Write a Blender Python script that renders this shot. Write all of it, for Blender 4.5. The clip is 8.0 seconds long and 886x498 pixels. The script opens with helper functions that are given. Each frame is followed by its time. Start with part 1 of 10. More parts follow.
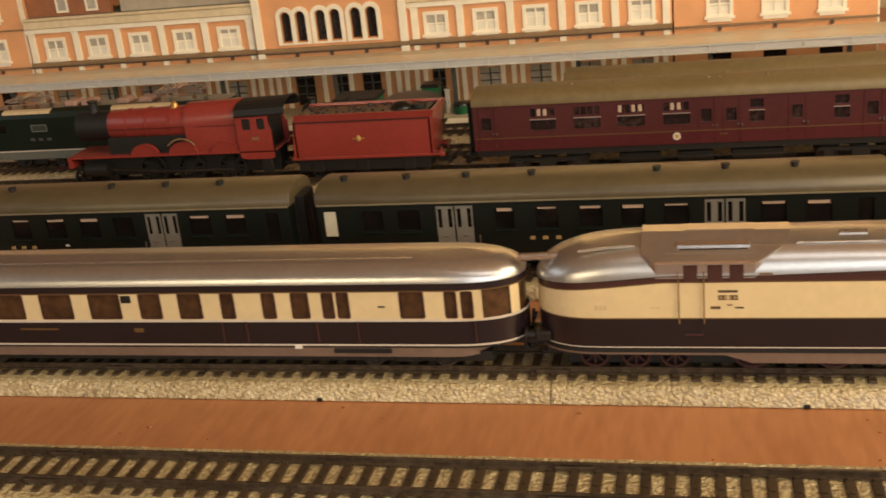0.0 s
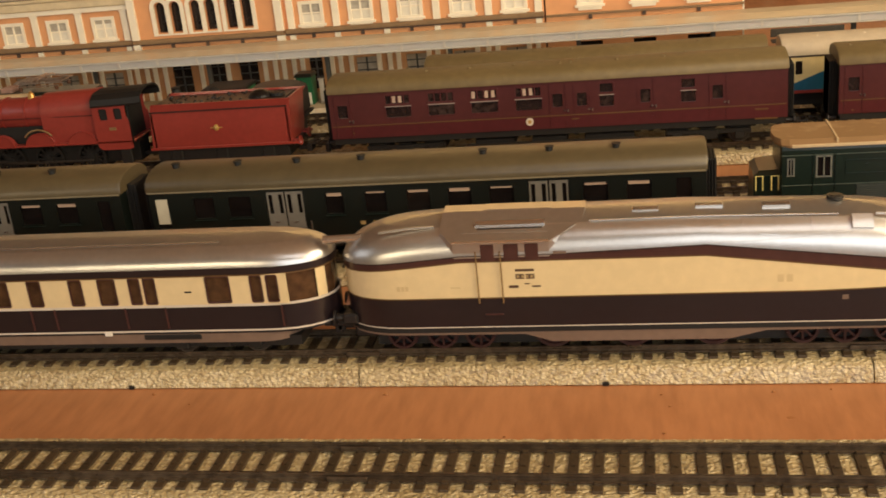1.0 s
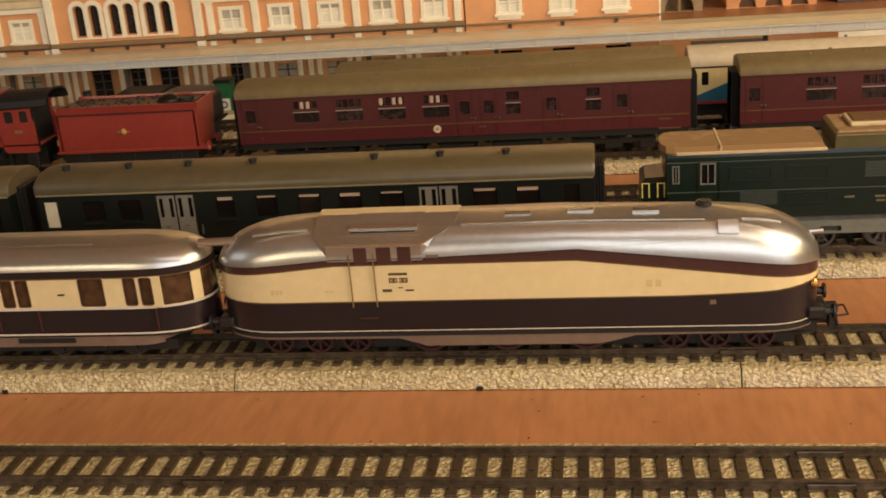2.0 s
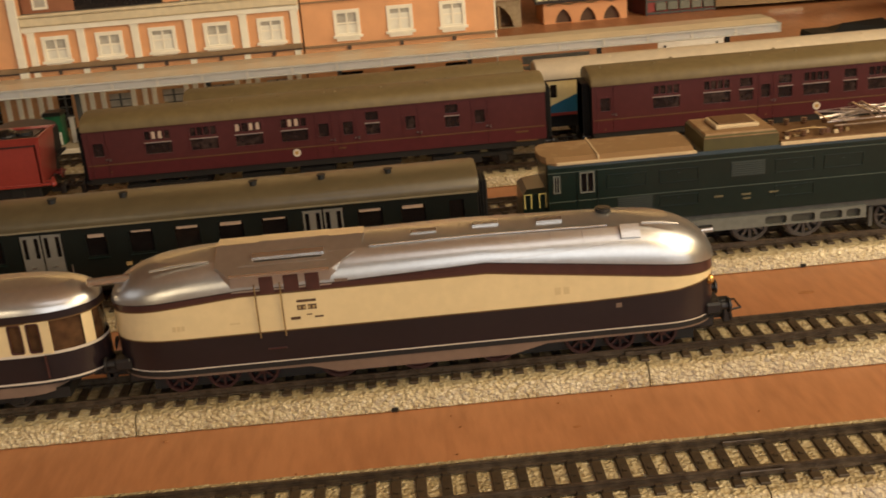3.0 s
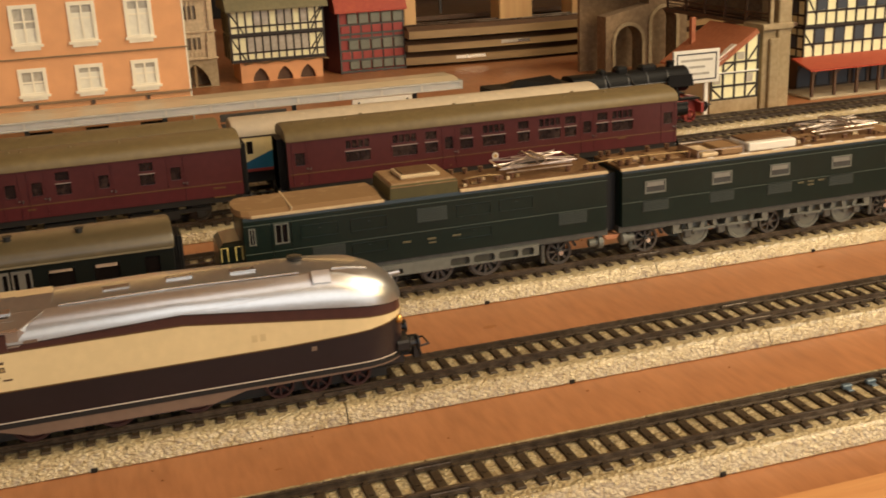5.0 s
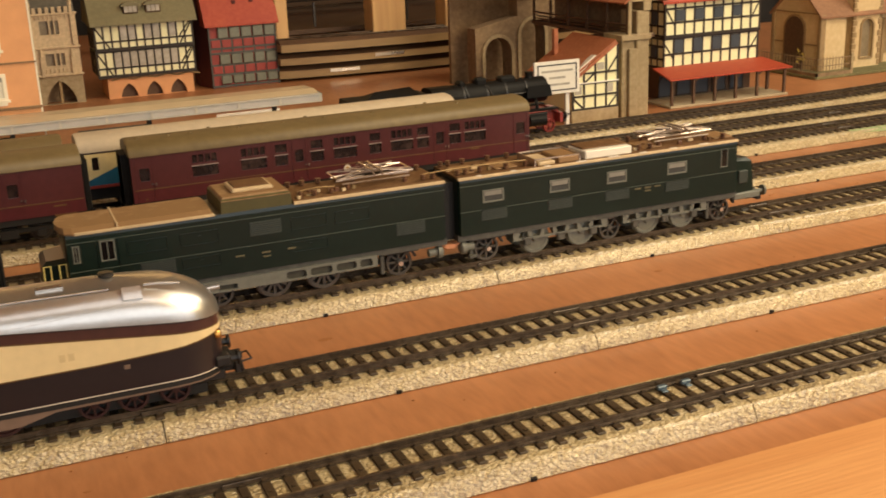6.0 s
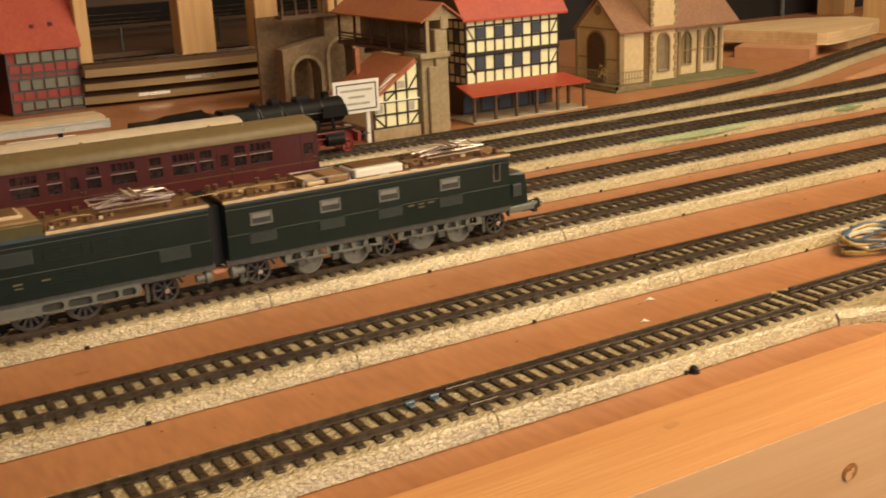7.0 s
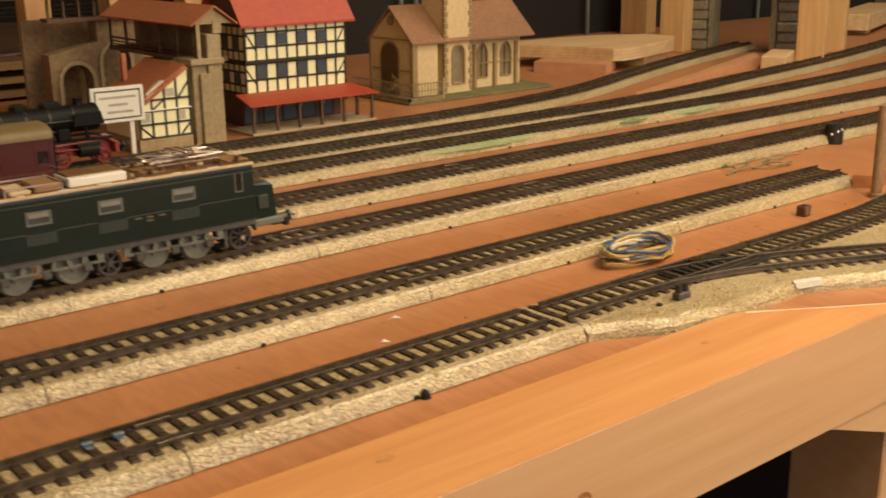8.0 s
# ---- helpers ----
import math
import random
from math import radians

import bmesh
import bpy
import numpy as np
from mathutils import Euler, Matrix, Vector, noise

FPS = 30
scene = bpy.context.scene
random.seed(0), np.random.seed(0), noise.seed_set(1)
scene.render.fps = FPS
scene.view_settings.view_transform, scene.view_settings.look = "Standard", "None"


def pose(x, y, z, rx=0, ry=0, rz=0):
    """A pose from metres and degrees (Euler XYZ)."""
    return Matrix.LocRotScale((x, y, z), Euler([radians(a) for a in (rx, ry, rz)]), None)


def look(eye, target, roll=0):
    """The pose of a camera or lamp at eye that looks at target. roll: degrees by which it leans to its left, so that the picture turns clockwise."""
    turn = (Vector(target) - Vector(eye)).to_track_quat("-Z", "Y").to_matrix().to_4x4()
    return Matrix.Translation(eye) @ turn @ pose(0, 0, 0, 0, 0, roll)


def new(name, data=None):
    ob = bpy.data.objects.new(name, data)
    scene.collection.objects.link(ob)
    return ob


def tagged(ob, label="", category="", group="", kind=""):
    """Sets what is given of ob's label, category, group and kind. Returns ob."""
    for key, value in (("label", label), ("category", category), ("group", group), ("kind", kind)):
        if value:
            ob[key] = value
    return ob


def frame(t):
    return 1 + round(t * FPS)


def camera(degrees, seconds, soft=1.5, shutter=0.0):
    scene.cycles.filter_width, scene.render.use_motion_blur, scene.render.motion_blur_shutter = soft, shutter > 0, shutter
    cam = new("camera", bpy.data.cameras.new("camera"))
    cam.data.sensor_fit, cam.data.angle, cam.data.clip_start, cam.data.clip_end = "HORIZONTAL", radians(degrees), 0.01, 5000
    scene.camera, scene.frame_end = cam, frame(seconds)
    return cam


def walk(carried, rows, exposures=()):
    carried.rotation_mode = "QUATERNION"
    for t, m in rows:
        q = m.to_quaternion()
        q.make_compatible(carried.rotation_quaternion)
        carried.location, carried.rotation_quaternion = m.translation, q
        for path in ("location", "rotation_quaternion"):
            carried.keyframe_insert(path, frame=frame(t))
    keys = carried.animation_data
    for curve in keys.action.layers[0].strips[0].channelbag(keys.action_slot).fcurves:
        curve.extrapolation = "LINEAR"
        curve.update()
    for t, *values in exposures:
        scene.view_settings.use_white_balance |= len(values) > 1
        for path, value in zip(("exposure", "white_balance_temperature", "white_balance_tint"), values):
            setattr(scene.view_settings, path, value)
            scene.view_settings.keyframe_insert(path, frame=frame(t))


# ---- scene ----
cam = camera(43.92, 8.0, 1.7, 0.3)
PATH = [
    (0, (0.05567, -0.35416, 0.19458), (-0.05959, 0.10080, 0.02215), -6.00),
    (0.5, (0.08120, -0.35173, 0.19018), (-0.02159, 0.10530, 0.01537), -6.03),
    (1, (0.10629, -0.34556, 0.18443), (0.01440, 0.11323, 0.00818), -5.82),
    (1.5, (0.12785, -0.34186, 0.18062), (0.03886, 0.11741, 0.00413), -5.34),
    (1.7, (0.13902, -0.34148, 0.17866), (0.05304, 0.11896, 0.00367), -5.01),
    (3, (0.10056, -0.34004, 0.17990), (0.11527, 0.12980, 0.00951), -4.74),
    (3.5, (0.08892, -0.34841, 0.17607), (0.14872, 0.11878, 0.00825), -4.21),
    (4, (0.08410, -0.34782, 0.17768), (0.18469, 0.11306, 0.01194), -2.84),
    (4.5, (0.09120, -0.35219, 0.18229), (0.21472, 0.10634, 0.02579), -2.52),
    (6, (0.13670, -0.36759, 0.17849), (0.32030, 0.07283, 0.02911), -2.36),
    (6.5, (0.15124, -0.37712, 0.17800), (0.35812, 0.05458, 0.03365), -2.27),
    (7, (0.17573, -0.38600, 0.17690), (0.41760, 0.02730, 0.03311), -2.50),
    (7.1, (0.18049, -0.38541, 0.17881), (0.42669, 0.02664, 0.03882), -2.25),
    (7.2, (0.18602, -0.38464, 0.17855), (0.43959, 0.02475, 0.04402), -2.17),
    (7.3, (0.19111, -0.38379, 0.17835), (0.45034, 0.02329, 0.04763), -2.12),
    (7.4, (0.19631, -0.38299, 0.17859), (0.46464, 0.01772, 0.04658), -2.18),
    (7.5, (0.20061, -0.38230, 0.17771), (0.47799, 0.01133, 0.04314), -2.13),
    (7.6, (0.20805, -0.38049, 0.17599), (0.49423, 0.00740, 0.04318), -1.95),
    (7.7, (0.21499, -0.37830, 0.17315), (0.50522, 0.00634, 0.03966), -1.75),
    (7.8, (0.22295, -0.37690, 0.16969), (0.51840, 0.00296, 0.03398), -1.58),
    (7.9, (0.23062, -0.37659, 0.16546), (0.53000, -0.00074, 0.02721), -1.42),
    (8, (0.23792, -0.37680, 0.16049), (0.54161, -0.00390, 0.02330), -0.70),
]
walk(cam, [(t, look(eye, target, roll)) for t, eye, target, roll in PATH],
     ((0, 0.24), (1.5, 0.16), (3.0, -0.10), (4.5, -0.10), (6.0, -0.03), (7.0, -0.11), (8.0, -0.33)))

# ---------------------------------------------------------------- light: a warm lamp-lit hobby room, every source unseen and added
world = bpy.data.worlds.new("room_air")
world.use_nodes = True
scene.world = world
world.node_tree.nodes["Background"].inputs[0].default_value = (1.0, 0.80, 0.58, 1)
world.node_tree.nodes["Background"].inputs[1].default_value = 0.02


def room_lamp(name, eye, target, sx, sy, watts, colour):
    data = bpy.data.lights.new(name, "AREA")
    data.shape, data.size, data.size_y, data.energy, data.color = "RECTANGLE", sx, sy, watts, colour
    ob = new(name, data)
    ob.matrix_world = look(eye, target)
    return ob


# Unseen lamp, set where the back right needed brightening.
room_lamp("unseen_yard_lamp", (1.45, -0.15, 1.10), (1.25, 0.55, 0.0), 1.2, 0.30, 16.0, (1.0, 0.86, 0.62))


def bulb(name, x, y, z, watts, colour, radius=0.05):
    data = bpy.data.lights.new(name, "POINT")
    data.energy, data.color, data.shadow_soft_size = watts, colour, radius
    ob = new(name, data)
    ob.location = (x, y, z)


# Windows and skylight are unseen; added for cool light and roof sheen.
room_lamp("unseen_south_fill", (1.30, -2.19, 0.62), (1.30, 0.0, 0.62), 2.6, 1.16, 22.0, (0.95, 0.96, 0.98))
room_lamp("unseen_west_fill", (-2.19, -0.75, 1.00), (0.0, 0.0, 0.20), 1.3, 0.90, 3.5, (0.95, 0.96, 0.98))
room_lamp("unseen_overhead_fill", (0.65, -1.22, 1.655), (0.65, -1.22, 0.0), 1.3, 0.56, 4.8, (0.95, 0.96, 0.98))
# No such lamp is known; added to brighten the station front.
room_lamp("unseen_facade_fill", (-0.90, -2.10, 0.55), (-0.20, 0.45, 0.05), 0.8, 0.50, 7.5, (1.0, 0.82, 0.54))
# Unknown as a lamp; added so the upper wall mirrors warm in silver roofs.
room_lamp("unseen_wall_wash", (0.20, 2.25, 1.60), (0.20, 2.89, 1.05), 2.6, 0.15, 36.0, (1.0, 0.78, 0.46))
# Unseen lamp, placed by how brightness falls off to the left.
bulb("unseen_key_lamp", 0.76, -0.42, 0.48, 23.5, (1.0, 0.74, 0.40), 0.23)

# ---------------------------------------------------------------- small tools
ORIGIN = {}
BOARD_TOP = -0.0030   # the plywood; heights of the track are over z = 0
ZR = 0.0073          # rail head
CLIP_Z = 0.005       # sleeper level


def thing(name, x, y, z, label, category, group="", kind=""):
    """An Empty at the base of a thing; its parts are drawn in world coordinates. What stands on the board comes down to its top."""
    ob = new(name)
    ob.empty_display_size = 0.01
    ob.location = (x, y, z if z < 0 or z in (ZR, CLIP_Z) else z + BOARD_TOP)
    ORIGIN[ob] = Vector((x, y, z))
    return tagged(ob, label, category, group, kind)


def part(name, bm, material, parent, label="", smooth=False, kind=""):
    """Links a bmesh as one mesh object under a thing or a part."""
    o = ORIGIN[parent]
    bmesh.ops.translate(bm, verts=bm.verts, vec=-o)
    bmesh.ops.recalc_face_normals(bm, faces=bm.faces)
    me = bpy.data.meshes.new(name)
    bm.to_mesh(me)
    bm.free()
    if smooth:
        for p in me.polygons:
            p.use_smooth = True
        me.set_sharp_from_angle(angle=radians(38))
    me.materials.append(material)
    ob = new(name, me)
    ob.parent = parent
    ORIGIN[ob] = o
    return tagged(ob, label, "", "", kind)


def shared(name, mesh, parent, x, y, z, rz=0.0):
    """A piece on a mesh that alike pieces share."""
    ob = new(name, mesh)
    ob.parent = parent
    o = ORIGIN[parent]
    ob.location = (x - o.x, y - o.y, z - o.z)
    ob.rotation_euler = (0, 0, rz)
    return ob


def mesh_of(name, bm, material, smooth=False):
    bmesh.ops.recalc_face_normals(bm, faces=bm.faces)
    me = bpy.data.meshes.new(name)
    bm.to_mesh(me)
    bm.free()
    if smooth:
        for p in me.polygons:
            p.use_smooth = True
        me.set_sharp_from_angle(angle=radians(38))
    me.materials.append(material)
    return me


def structure(name, bm, material, label=""):
    ob = new(name, mesh_of(name, bm, material))
    ORIGIN[ob] = Vector((0, 0, 0))
    return tagged(ob, label, "", "", "structure")


def box(bm, x0, x1, y0, y1, z0, z1, bevel=0.0):
    r = bmesh.ops.create_cube(bm, size=1)
    for v in r["verts"]:
        v.co = Vector(((x0 + x1) / 2 + v.co.x * (x1 - x0), (y0 + y1) / 2 + v.co.y * (y1 - y0), (z0 + z1) / 2 + v.co.z * (z1 - z0)))
    if bevel:
        es = list({e for v in r["verts"] for e in v.link_edges})
        bmesh.ops.bevel(bm, geom=es, offset=bevel, segments=1, affect="EDGES", profile=0.5)
    return bm


def boxed(*a, **k):
    return box(bmesh.new(), *a, **k)


def rod(bm, p, q, r, n=8, r2=None):
    """A round bar from p to q."""
    p, q = Vector(p), Vector(q)
    d = q - p
    m = Matrix.Translation((p + q) / 2) @ d.to_track_quat("Z", "Y").to_matrix().to_4x4()
    bmesh.ops.create_cone(bm, cap_ends=True, segments=n, radius1=r, radius2=r if r2 is None else r2, depth=d.length, matrix=m)
    return bm


def tube(bm, pts, r, n=6):
    """A bent wire: one skin swept along the points."""
    ps = [Vector(p) for p in pts]
    rows, side = [], None
    for i, p in enumerate(ps):
        ahead = (ps[min(i + 1, len(ps) - 1)] - ps[max(i - 1, 0)]).normalized()
        if side is None:
            side = ahead.cross(Vector((0, 0, 1)) if abs(ahead.z) < 0.9 else Vector((1, 0, 0)))
        side = (side - ahead * side.dot(ahead)).normalized()
        up = ahead.cross(side)
        rows.append([p + r * (math.cos(2 * math.pi * k / n) * side + math.sin(2 * math.pi * k / n) * up) for k in range(n)])
    before = set(bm.faces)
    loft(bm, rows, True, True)
    bmesh.ops.recalc_face_normals(bm, faces=[f for f in bm.faces if f not in before])
    return bm


def ball(bm, x, y, z, r, sz=1.0, u=10, v=6):
    bmesh.ops.create_uvsphere(bm, u_segments=u, v_segments=v, radius=r, matrix=Matrix.Translation((x, y, z)) @ Matrix.Diagonal((1, 1, sz, 1)))
    return bm


def loft(bm, loops, cap0=False, cap1=False, closed=True):
    """Skins a row of loops that have the same number of points."""
    rows = [[bm.verts.new(p) for p in lp] for lp in loops]
    n = len(rows[0])
    for a, b in zip(rows, rows[1:]):
        for i in range(n if closed else n - 1):
            j = (i + 1) % n
            bm.faces.new((a[i], a[j], b[j], b[i]))
    if cap0:
        bm.faces.new(rows[0])
    if cap1:
        bm.faces.new(rows[-1])
    return bm


def outline(xa, xb, w, ra, rb, xs=(), n=7, e=2.3):
    """The plan of a vehicle with rounded ends, as points (x, y) round its centre line."""
    f = []
    for i in range(n + 1):
        a = math.pi / 2 * i / n
        f.append((xa + ra - ra * max(math.cos(a), 0) ** (2 / e), -w * math.sin(a) ** (2 / e)))
    f += [(x, -w) for x in xs]
    for i in range(n, -1, -1):
        a = math.pi / 2 * i / n
        f.append((xb - rb + rb * max(math.cos(a), 0) ** (2 / e), -w * math.sin(a) ** (2 / e)))
    return f + [(x, -y) for x, y in reversed(f[1:-1])]


def ramp(table):
    """Piecewise straight function through (x, value) pairs."""
    xs, vs = [a for a, _ in table], [b for _, b in table]
    return lambda x: float(np.interp(x, xs, vs))


def band(plan, yc, lo, hi, out=0.0):
    """A belt of a vehicle's side between two heights (numbers or functions of x)."""
    f = lambda h, x: h(x) if callable(h) else h
    mid = sum(p[0] for p in plan) / len(plan)
    grow = [(x + (out if x > mid else -out) * (abs(y) < 1e-9), y + (out if y > 0 else -out if y < 0 else 0)) for x, y in plan]
    return loft(bmesh.new(), [[(x, yc + y, f(lo, x)) for x, y in grow], [(x, yc + y, f(hi, x)) for x, y in grow]])


def poly_hull(points):
    bm = bmesh.new()
    for p in points:
        bm.verts.new(p)
    bmesh.ops.convex_hull(bm, input=bm.verts)
    return bm


def rect(x0, x1, z0, z1):
    return [(x0, z0), (x1, z0), (x1, z1), (x0, z1)]


def round_rect(x0, x1, z0, z1, r, n=3):
    pts = []
    for cx, cz, a0 in ((x1 - r, z0 + r, -90), (x1 - r, z1 - r, 0), (x0 + r, z1 - r, 90), (x0 + r, z0 + r, 180)):
        for i in range(n + 1):
            a = radians(a0 + 90 * i / n)
            pts.append((cx + r * math.cos(a), cz + r * math.sin(a)))
    return pts


def arch(x0, x1, z0, z1, n=8, pointed=False):
    """An opening with a round or pointed head."""
    w, c = (x1 - x0) / 2, (x0 + x1) / 2
    pts = [(x0, z0), (x1, z0)]
    if pointed:
        for i in range(n + 1):
            a = math.acos(0.5) * i / n
            pts.append((x1 - 2 * w + 2 * w * math.cos(a), z1 - 2 * w * math.sin(math.acos(0.5)) * (1 - math.sin(a) / math.sin(math.acos(0.5)))))
        for i in range(n - 1, -1, -1):
            a = math.acos(0.5) * i / n
            pts.append((x0 + 2 * w - 2 * w * math.cos(a), z1 - 2 * w * math.sin(math.acos(0.5)) * (1 - math.sin(a) / math.sin(math.acos(0.5)))))
    else:
        for i in range(n + 1):
            a = math.pi * i / n
            pts.append((c + w * math.cos(a), z1 - w + w * math.sin(a)))
    return pts


def pierced(outer, holes, y, depth, axis="y"):
    """A flat wall with real openings: outer and holes are polygons in (x, z); front at y, back at y + depth."""
    bm = bmesh.new()
    edges = []
    for poly in [outer] + list(holes):
        clean = [p for i, p in enumerate(poly) if (Vector(p) - Vector(poly[i - 1])).length > 1e-7]
        vs = [bm.verts.new((x, y, z)) for x, z in clean]
        edges += [bm.edges.new((vs[i], vs[(i + 1) % len(vs)])) for i in range(len(vs))]
    bmesh.ops.triangle_fill(bm, use_beauty=True, use_dissolve=False, edges=edges)
    r = bmesh.ops.extrude_face_region(bm, geom=bm.faces[:])
    bmesh.ops.translate(bm, verts=[v for v in r["geom"] if isinstance(v, bmesh.types.BMVert)], vec=(0, depth, 0))
    return bm


def turned(bm, pivot, degrees):
    bmesh.ops.rotate(bm, verts=bm.verts, cent=pivot, matrix=Matrix.Rotation(radians(degrees), 3, "Z"))
    return bm


# ---------------------------------------------------------------- materials
def material(name, colour, rough=0.5, metal=0.0, vary=0.18, scale=150.0, bump=0.0, bump_scale=900.0, second=None, mix_at=(0.42, 0.68), stretch=(1, 1, 1), coat=0.0, spec=0.5, each=0.0):
    """A surface with colour variation at two scales, rough patches and fine relief."""
    m = bpy.data.materials.new(name)
    m.use_nodes = True
    nt = m.node_tree
    b = nt.nodes["Principled BSDF"]
    link = nt.links.new
    tc = nt.nodes.new("ShaderNodeTexCoord")
    mp = nt.nodes.new("ShaderNodeMapping")
    mp.inputs["Scale"].default_value = stretch
    link(tc.outputs["Object"], mp.inputs[0])
    big, fine = nt.nodes.new("ShaderNodeTexNoise"), nt.nodes.new("ShaderNodeTexNoise")
    big.inputs["Scale"].default_value, fine.inputs["Scale"].default_value = scale * 0.22, scale * 2.0
    big.inputs["Detail"].default_value = fine.inputs["Detail"].default_value = 4
    link(mp.outputs[0], big.inputs[0]), link(mp.outputs[0], fine.inputs[0])
    ramp_ = nt.nodes.new("ShaderNodeValToRGB")
    ramp_.color_ramp.elements[0].position, ramp_.color_ramp.elements[1].position = mix_at
    c2 = second or tuple(min(1, c * (1 + vary)) for c in colour)
    c1 = colour if second else tuple(c * (1 - vary) for c in colour)
    ramp_.color_ramp.elements[0].color, ramp_.color_ramp.elements[1].color = (*c1, 1), (*c2, 1)
    add = nt.nodes.new("ShaderNodeMath")
    add.operation = "MULTIPLY_ADD"
    link(fine.outputs[0], add.inputs[0])
    add.inputs[1].default_value = 0.55
    half = nt.nodes.new("ShaderNodeMath")
    half.operation = "MULTIPLY"
    half.inputs[1].default_value = 0.45
    link(big.outputs[0], half.inputs[0])
    link(half.outputs[0], add.inputs[2])
    last = add.outputs[0]
    if each:
        info = nt.nodes.new("ShaderNodeObjectInfo")
        m2 = nt.nodes.new("ShaderNodeMath")
        m2.operation = "MULTIPLY_ADD"
        link(info.outputs["Random"], m2.inputs[0])
        m2.inputs[1].default_value = each
        link(last, m2.inputs[2])
        last = m2.outputs[0]
    link(last, ramp_.inputs[0])
    link(ramp_.outputs[0], b.inputs["Base Color"])
    rr = nt.nodes.new("ShaderNodeMapRange")
    rr.inputs["To Min"].default_value, rr.inputs["To Max"].default_value = max(0.02, rough * 0.85), min(1, rough * 1.15)
    link(big.outputs[0], rr.inputs[0])
    link(rr.outputs[0], b.inputs["Roughness"])
    b.inputs["Metallic"].default_value = metal
    b.inputs["Coat Weight"].default_value = coat
    b.inputs["Coat Roughness"].default_value = 0.15
    b.inputs["Specular IOR Level"].default_value = spec
    if bump:
        bn = nt.nodes.new("ShaderNodeTexNoise")
        bn.inputs["Scale"].default_value, bn.inputs["Detail"].default_value = bump_scale, 5
        link(mp.outputs[0], bn.inputs[0])
        bp = nt.nodes.new("ShaderNodeBump")
        bp.inputs["Strength"].default_value, bp.inputs["Distance"].default_value = bump, 0.001
        link(bn.outputs[0], bp.inputs["Height"])
        link(bp.outputs[0], b.inputs["Normal"])
    return m


def wood(name, pale, dark, along="x", rings=55.0, rough=0.55, each=0.0):
    """Sawn timber: long streaky grain along one axis."""
    st = {"x": (0.06, 1, 1), "y": (1, 0.06, 1), "z": (1, 1, 0.06)}[along]
    return material(name, dark, rough, second=pale, scale=rings, stretch=st, mix_at=(0.36, 0.60), bump=0.25, bump_scale=rings * 8, each=each)


def pebbles(name, colours, cell, rough=0.8, depth=0.6, coat=0.0):
    """Moulded ballast: small stones of uneven tone, the shade between them put into the colour."""
    m = bpy.data.materials.new(name)
    m.use_nodes = True
    nt = m.node_tree
    b, link = nt.nodes["Principled BSDF"], nt.links.new
    tc = nt.nodes.new("ShaderNodeTexCoord")
    mp = nt.nodes.new("ShaderNodeMapping")
    mp.inputs["Scale"].default_value = (0.75, 1, 1)
    warp = nt.nodes.new("ShaderNodeTexNoise")
    warp.inputs["Scale"].default_value = 1.2 / cell
    vm = nt.nodes.new("ShaderNodeVectorMath")
    vm.operation = "MULTIPLY_ADD"
    vm.inputs[1].default_value = (cell * 1.2,) * 3
    link(tc.outputs["Object"], mp.inputs[0])
    link(mp.outputs[0], warp.inputs[0])
    link(warp.outputs["Color"], vm.inputs[0]), link(mp.outputs[0], vm.inputs[2])
    v = nt.nodes.new("ShaderNodeTexVoronoi")
    v.inputs["Scale"].default_value = 1.0 / cell
    link(vm.outputs[0], v.inputs[0])
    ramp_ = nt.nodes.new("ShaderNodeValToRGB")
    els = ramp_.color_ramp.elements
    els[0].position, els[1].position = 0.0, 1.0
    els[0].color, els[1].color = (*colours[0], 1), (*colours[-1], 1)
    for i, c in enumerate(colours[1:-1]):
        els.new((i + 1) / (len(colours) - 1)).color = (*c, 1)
    sep = nt.nodes.new("ShaderNodeSeparateColor")
    link(v.outputs["Color"], sep.inputs[0])
    n2 = nt.nodes.new("ShaderNodeTexNoise")
    n2.inputs["Scale"].default_value, n2.inputs["Detail"].default_value = 28.0, 5
    link(mp.outputs[0], n2.inputs[0])
    ma = nt.nodes.new("ShaderNodeMath")
    ma.operation = "MULTIPLY_ADD"
    ma.inputs[1].default_value = 0.42
    link(sep.outputs[0], ma.inputs[0])
    mb = nt.nodes.new("ShaderNodeMath")
    mb.operation = "MULTIPLY"
    mb.inputs[1].default_value = 0.62
    link(n2.outputs[0], mb.inputs[0]), link(mb.outputs[0], ma.inputs[2])
    # Base colour drops towards cell edges for the shade in the gaps.
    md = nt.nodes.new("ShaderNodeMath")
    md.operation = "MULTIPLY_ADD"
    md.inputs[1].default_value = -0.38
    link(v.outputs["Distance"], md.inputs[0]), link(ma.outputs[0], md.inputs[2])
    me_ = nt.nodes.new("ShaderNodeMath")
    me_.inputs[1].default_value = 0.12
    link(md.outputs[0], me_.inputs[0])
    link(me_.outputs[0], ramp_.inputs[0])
    link(ramp_.outputs[0], b.inputs["Base Color"])
    b.inputs["Roughness"].default_value = rough
    b.inputs["Specular IOR Level"].default_value = 0.8
    n3 = nt.nodes.new("ShaderNodeTexNoise")
    n3.inputs["Scale"].default_value, n3.inputs["Detail"].default_value = 0.6 / cell, 3
    link(mp.outputs[0], n3.inputs[0])
    mc = nt.nodes.new("ShaderNodeMath")
    mc.operation = "SUBTRACT"
    link(n3.outputs[0], mc.inputs[0]), link(v.outputs["Distance"], mc.inputs[1])
    bp = nt.nodes.new("ShaderNodeBump")
    bp.inputs["Strength"].default_value, bp.inputs["Distance"].default_value = depth, cell * 0.9
    link(mc.outputs[0], bp.inputs["Height"])
    link(bp.outputs[0], b.inputs["Normal"])
